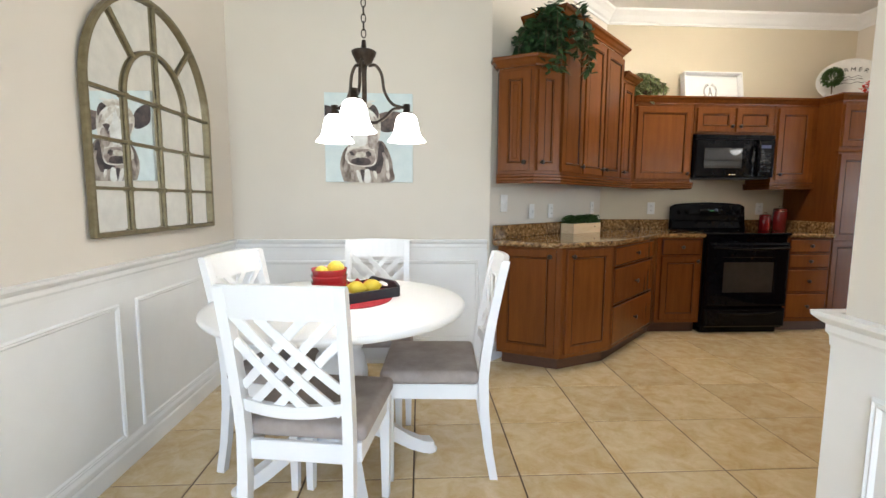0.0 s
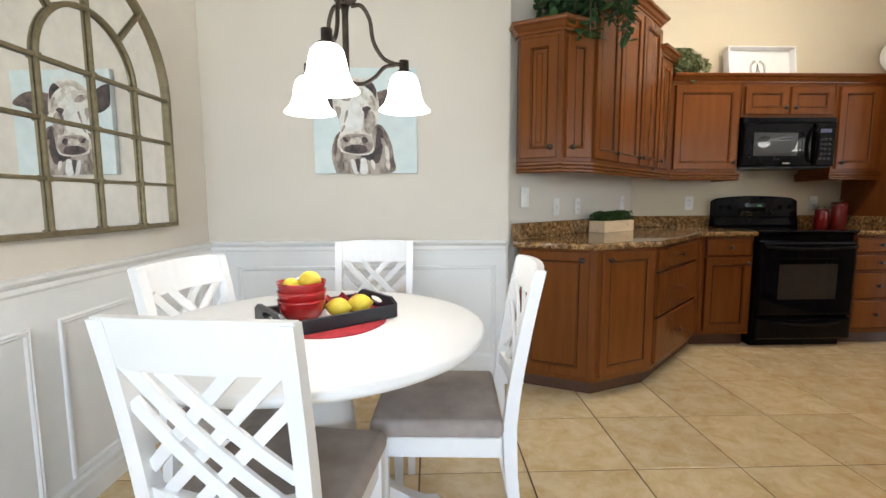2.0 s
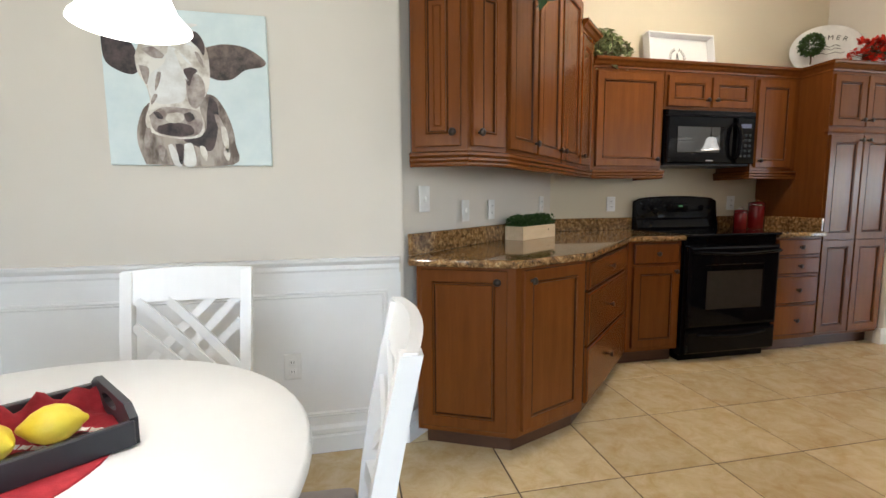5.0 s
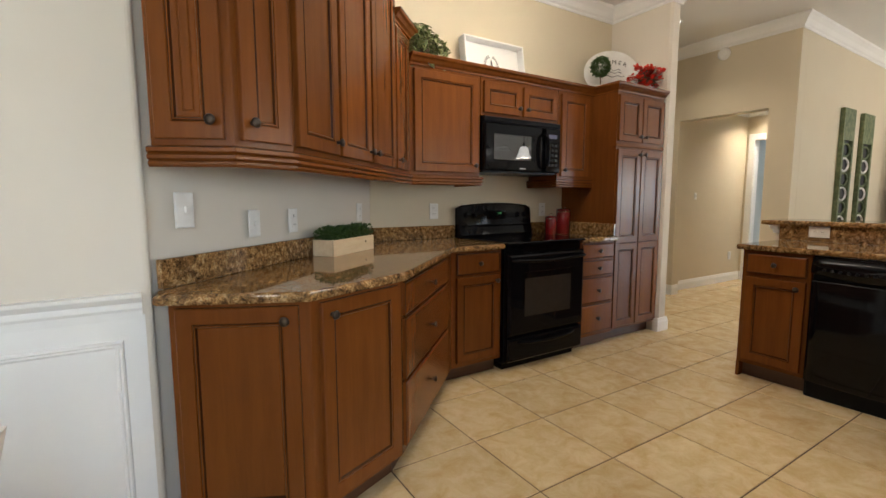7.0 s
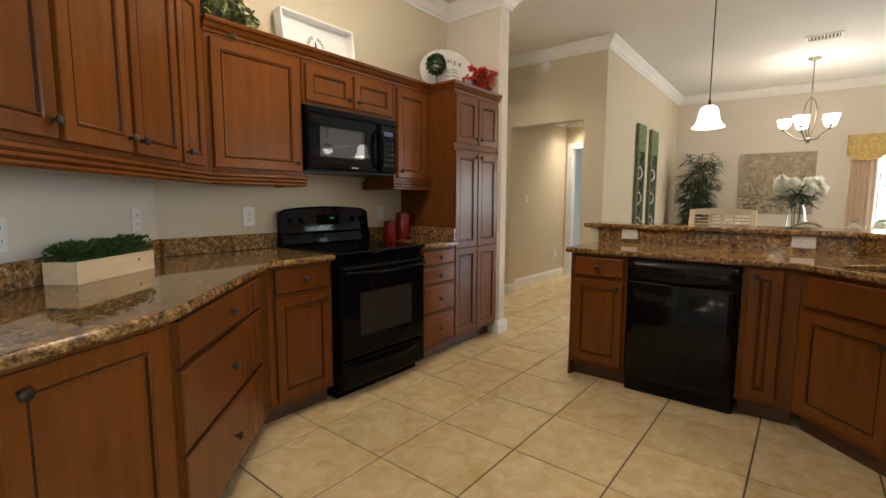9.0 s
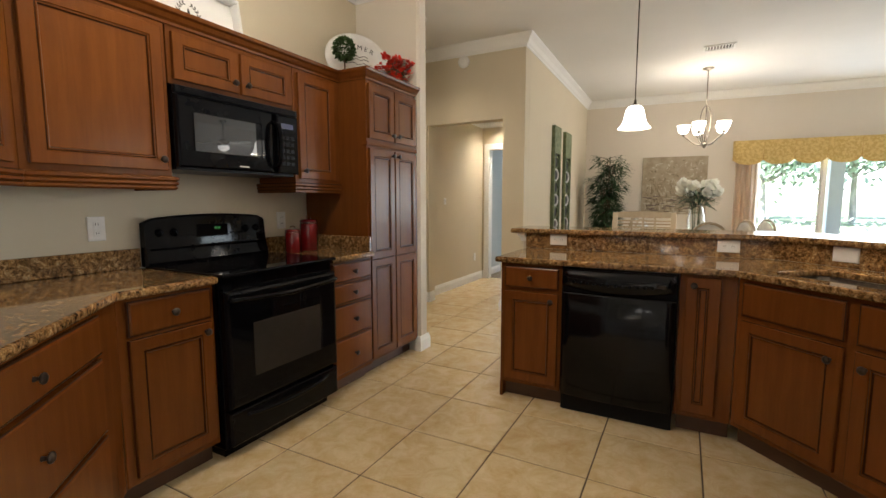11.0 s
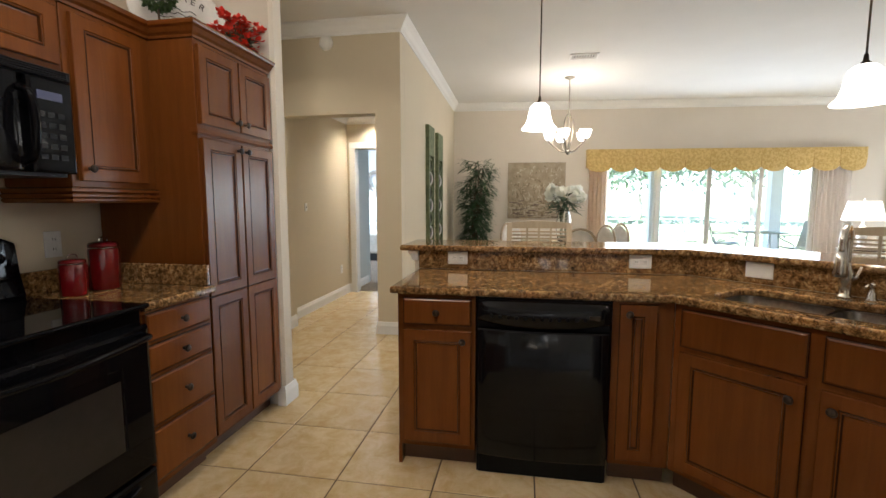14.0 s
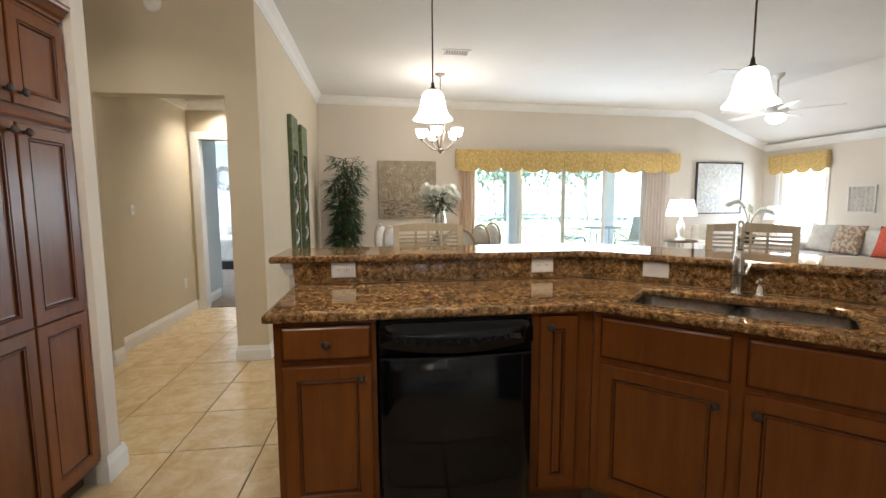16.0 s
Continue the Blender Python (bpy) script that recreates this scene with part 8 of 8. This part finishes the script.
box(bm, 10.0, 15.0, -9, 8, -0.16, -0.03)
structure("pavement_lanai", bm, PAV, "pale paved lanai floor", "patio")
for y in (-3.6, -0.75, 2.6):
    r = thing("lanai_post", pose(14.6, y, -0.03), "white square lanai column", "column", "lanai columns")
    bm = bmesh.new()
    box(bm, -0.13, 0.13, -0.13, 0.13, 0.12, 2.75, 0.008)
    part("shaft", bm, WHITE, r)
    bm = bmesh.new()
    box(bm, -0.17, 0.17, -0.17, 0.17, 0, 0.12, 0.01)
    part("plinth", bm, WHITE, r)
bm = bmesh.new()
box(bm, 10.6, 15.0, -9, 8, 2.72, 2.86)
structure("roof_lanai", bm, CEIL, "white lanai roof", "roof")


def patio_chair(m):
    r = thing("patio_chair", m, "metal patio chair with sling seat, paled to suggest glare", "chair", "patio chairs")
    for sx in (-1, 1):
        bm = bmesh.new()
        tube(bm, smooth_path([(sx * 0.26, 0.25, 0), (sx * 0.26, 0.22, 0.40), (sx * 0.26, -0.22, 0.38), (sx * 0.26, -0.40, 0.95)], 5), 0.013, 6)
        tube(bm, smooth_path([(sx * 0.26, -0.35, 0), (sx * 0.27, -0.2, 0.4), (sx * 0.28, 0.2, 0.62), (sx * 0.28, -0.3, 0.64)], 5), 0.012, 6)
        part("side_frame", bm, PATIO, r)
    bm = bmesh.new()
    obox(bm, pose(0, 0, 0.40, 2, 0, 0), 0.5, 0.46, 0.012)
    obox(bm, pose(0, -0.31, 0.68, -72, 0, 0), 0.5, 0.58, 0.012)
    part("sling", bm, PATIO, r)


patio_chair(pose(12.2, -2.95, -0.03, 0, 0, 20))
patio_chair(pose(13.2, -2.0, -0.03, 0, 0, 160))
ptab = thing("patio_table", pose(12.7, -2.5, -0.03), "round metal patio table, paled to suggest glare", "table")
bm = bmesh.new()
lathe(bm, [(0, 0.68), (0.45, 0.68), (0.46, 0.70), (0, 0.71)], 32)
part("tabletop", bm, PATIO, ptab)
for a in (0, 90, 180, 270):
    bm = bmesh.new()
    tube(bm, [(0.3 * math.cos(radians(a)), 0.3 * math.sin(radians(a)), 0.68), (0.36 * math.cos(radians(a)), 0.36 * math.sin(radians(a)), 0)], 0.014, 6)
    part("leg", bm, PATIO, ptab)


def tree(x, y, h, seed):
    rng = random.Random(seed)
    r = thing("tree", pose(x, y, -0.16), "leafy garden tree in bright sun", "tree", "garden trees")
    bm = bmesh.new()
    tube(bm, smooth_path([(0, 0, 0), (0.1, 0.05, h * 0.25), (0.0, 0.1, h * 0.5)], 4), [0.20 - 0.012 * i for i in range(9)], 8)
    tips = []
    for i in range(8):
        a = rng.uniform(0, 6.28)
        e = Vector((math.cos(a) * h * 0.25, math.sin(a) * h * 0.25, h * rng.uniform(0.5, 0.85)))
        tube(bm, smooth_path([(0, 0.05, h * 0.35), e * 0.6 + Vector((0, 0, 0.1 * h)), e], 3), 0.05, 5)
        tips.append(e)
    part("trunk", bm, BARK, r)
    bl = bmesh.new()
    for e in tips + [Vector((0, 0, h * 0.8))]:
        for k in range(330):
            p = e + Vector((rng.gauss(0, 0.13), rng.gauss(0, 0.13), rng.gauss(0, 0.11))) * h
            leaf_card(bl, p, Vector((rng.uniform(-1, 1), rng.uniform(-1, 1), rng.uniform(-1, 0.6))), Vector((0, 0, 1)), 0.42, 0.28, 0.2, 2)
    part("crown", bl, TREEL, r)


for i, (x, y, h) in enumerate(((34, 8, 7.5), (37, 3, 8.5), (35, -2, 7.0), (38, -7, 8.5), (34, -12, 7.5), (46, 0, 10), (47, 7, 10), (46, -8, 10), (31, 14, 8), (12, -14, 6), (8, -15, 6.5))):
    tree(x, y, h, 70 + i)
hd = bmesh.new()
rng = random.Random(90)
for k in range(1800):
    p = Vector((rng.uniform(19.5, 20.4), rng.uniform(-12, 12), rng.uniform(-0.1, 0.75)))
    leaf_card(hd, p, Vector((rng.uniform(-1, 1), rng.uniform(-1, 1), rng.uniform(-0.5, 1))), Vector((0, 0, 1)), 0.2, 0.11, 0.2, 2)
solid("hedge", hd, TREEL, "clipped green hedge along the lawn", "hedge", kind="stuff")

# ---- floor: grout bed and single tiles ----
P = 0.461
TX0, TY0 = 0.527, 2.113
bm = bmesh.new()
box(bm, -1.3, FX + 0.1, RY, 6.6, -0.10, -0.004)
floor = structure("floor", bm, GROUT, "beige square floor tiles with dark grout", "floor")
bm = bmesh.new()
g = 0.0033
nested(bm, P - 2 * g, P - 2 * g, [(0, -0.006), (0, 0.0), (0.0015, 0.0022), (0.004, 0.003)])
bm.transform(Matrix.Rotation(radians(-90), 4, "X"))
tile_mesh = finish(bm, "tile", TILE)
rest = bmesh.new()
near = []
for i in range(-4, 23):
    for j in range(-16, 11):
        x, y = TX0 + i * P, TY0 + j * P
        if x + P < LWALL or x > FX or y + P < RY or y > 6.6:
            continue
        inner = x > -1.4 and x < 5.6 and y > -0.3 and y < 4.4
        if inner:
            near.append((x, y))
        elif y > -2.7 or x > 1.0:
            nested_at = [(g, -0.006), (g, -0.003), (g + 0.003, 0.0)]
            loops = []
            for ins, z in nested_at:
                loops.append([rest.verts.new((px, py, z)) for px, py in ((x + ins, y + ins), (x + P - ins, y + ins), (x + P - ins, y + P - ins), (x + ins, y + P - ins))])
            for a, b in zip(loops, loops[1:]):
                for k in range(4):
                    rest.faces.new((a[k], a[(k + 1) % 4], b[(k + 1) % 4], b[k]))
            rest.faces.new(loops[-1])
for x, y in near:
    o = new("tile", tile_mesh)
    o.parent = floor
    o.location = (x + g, y + g, -0.003)
far_tiles = part("tiles_beyond", rest, TILE, floor)
tagged(far_tiles, kind="stuff")
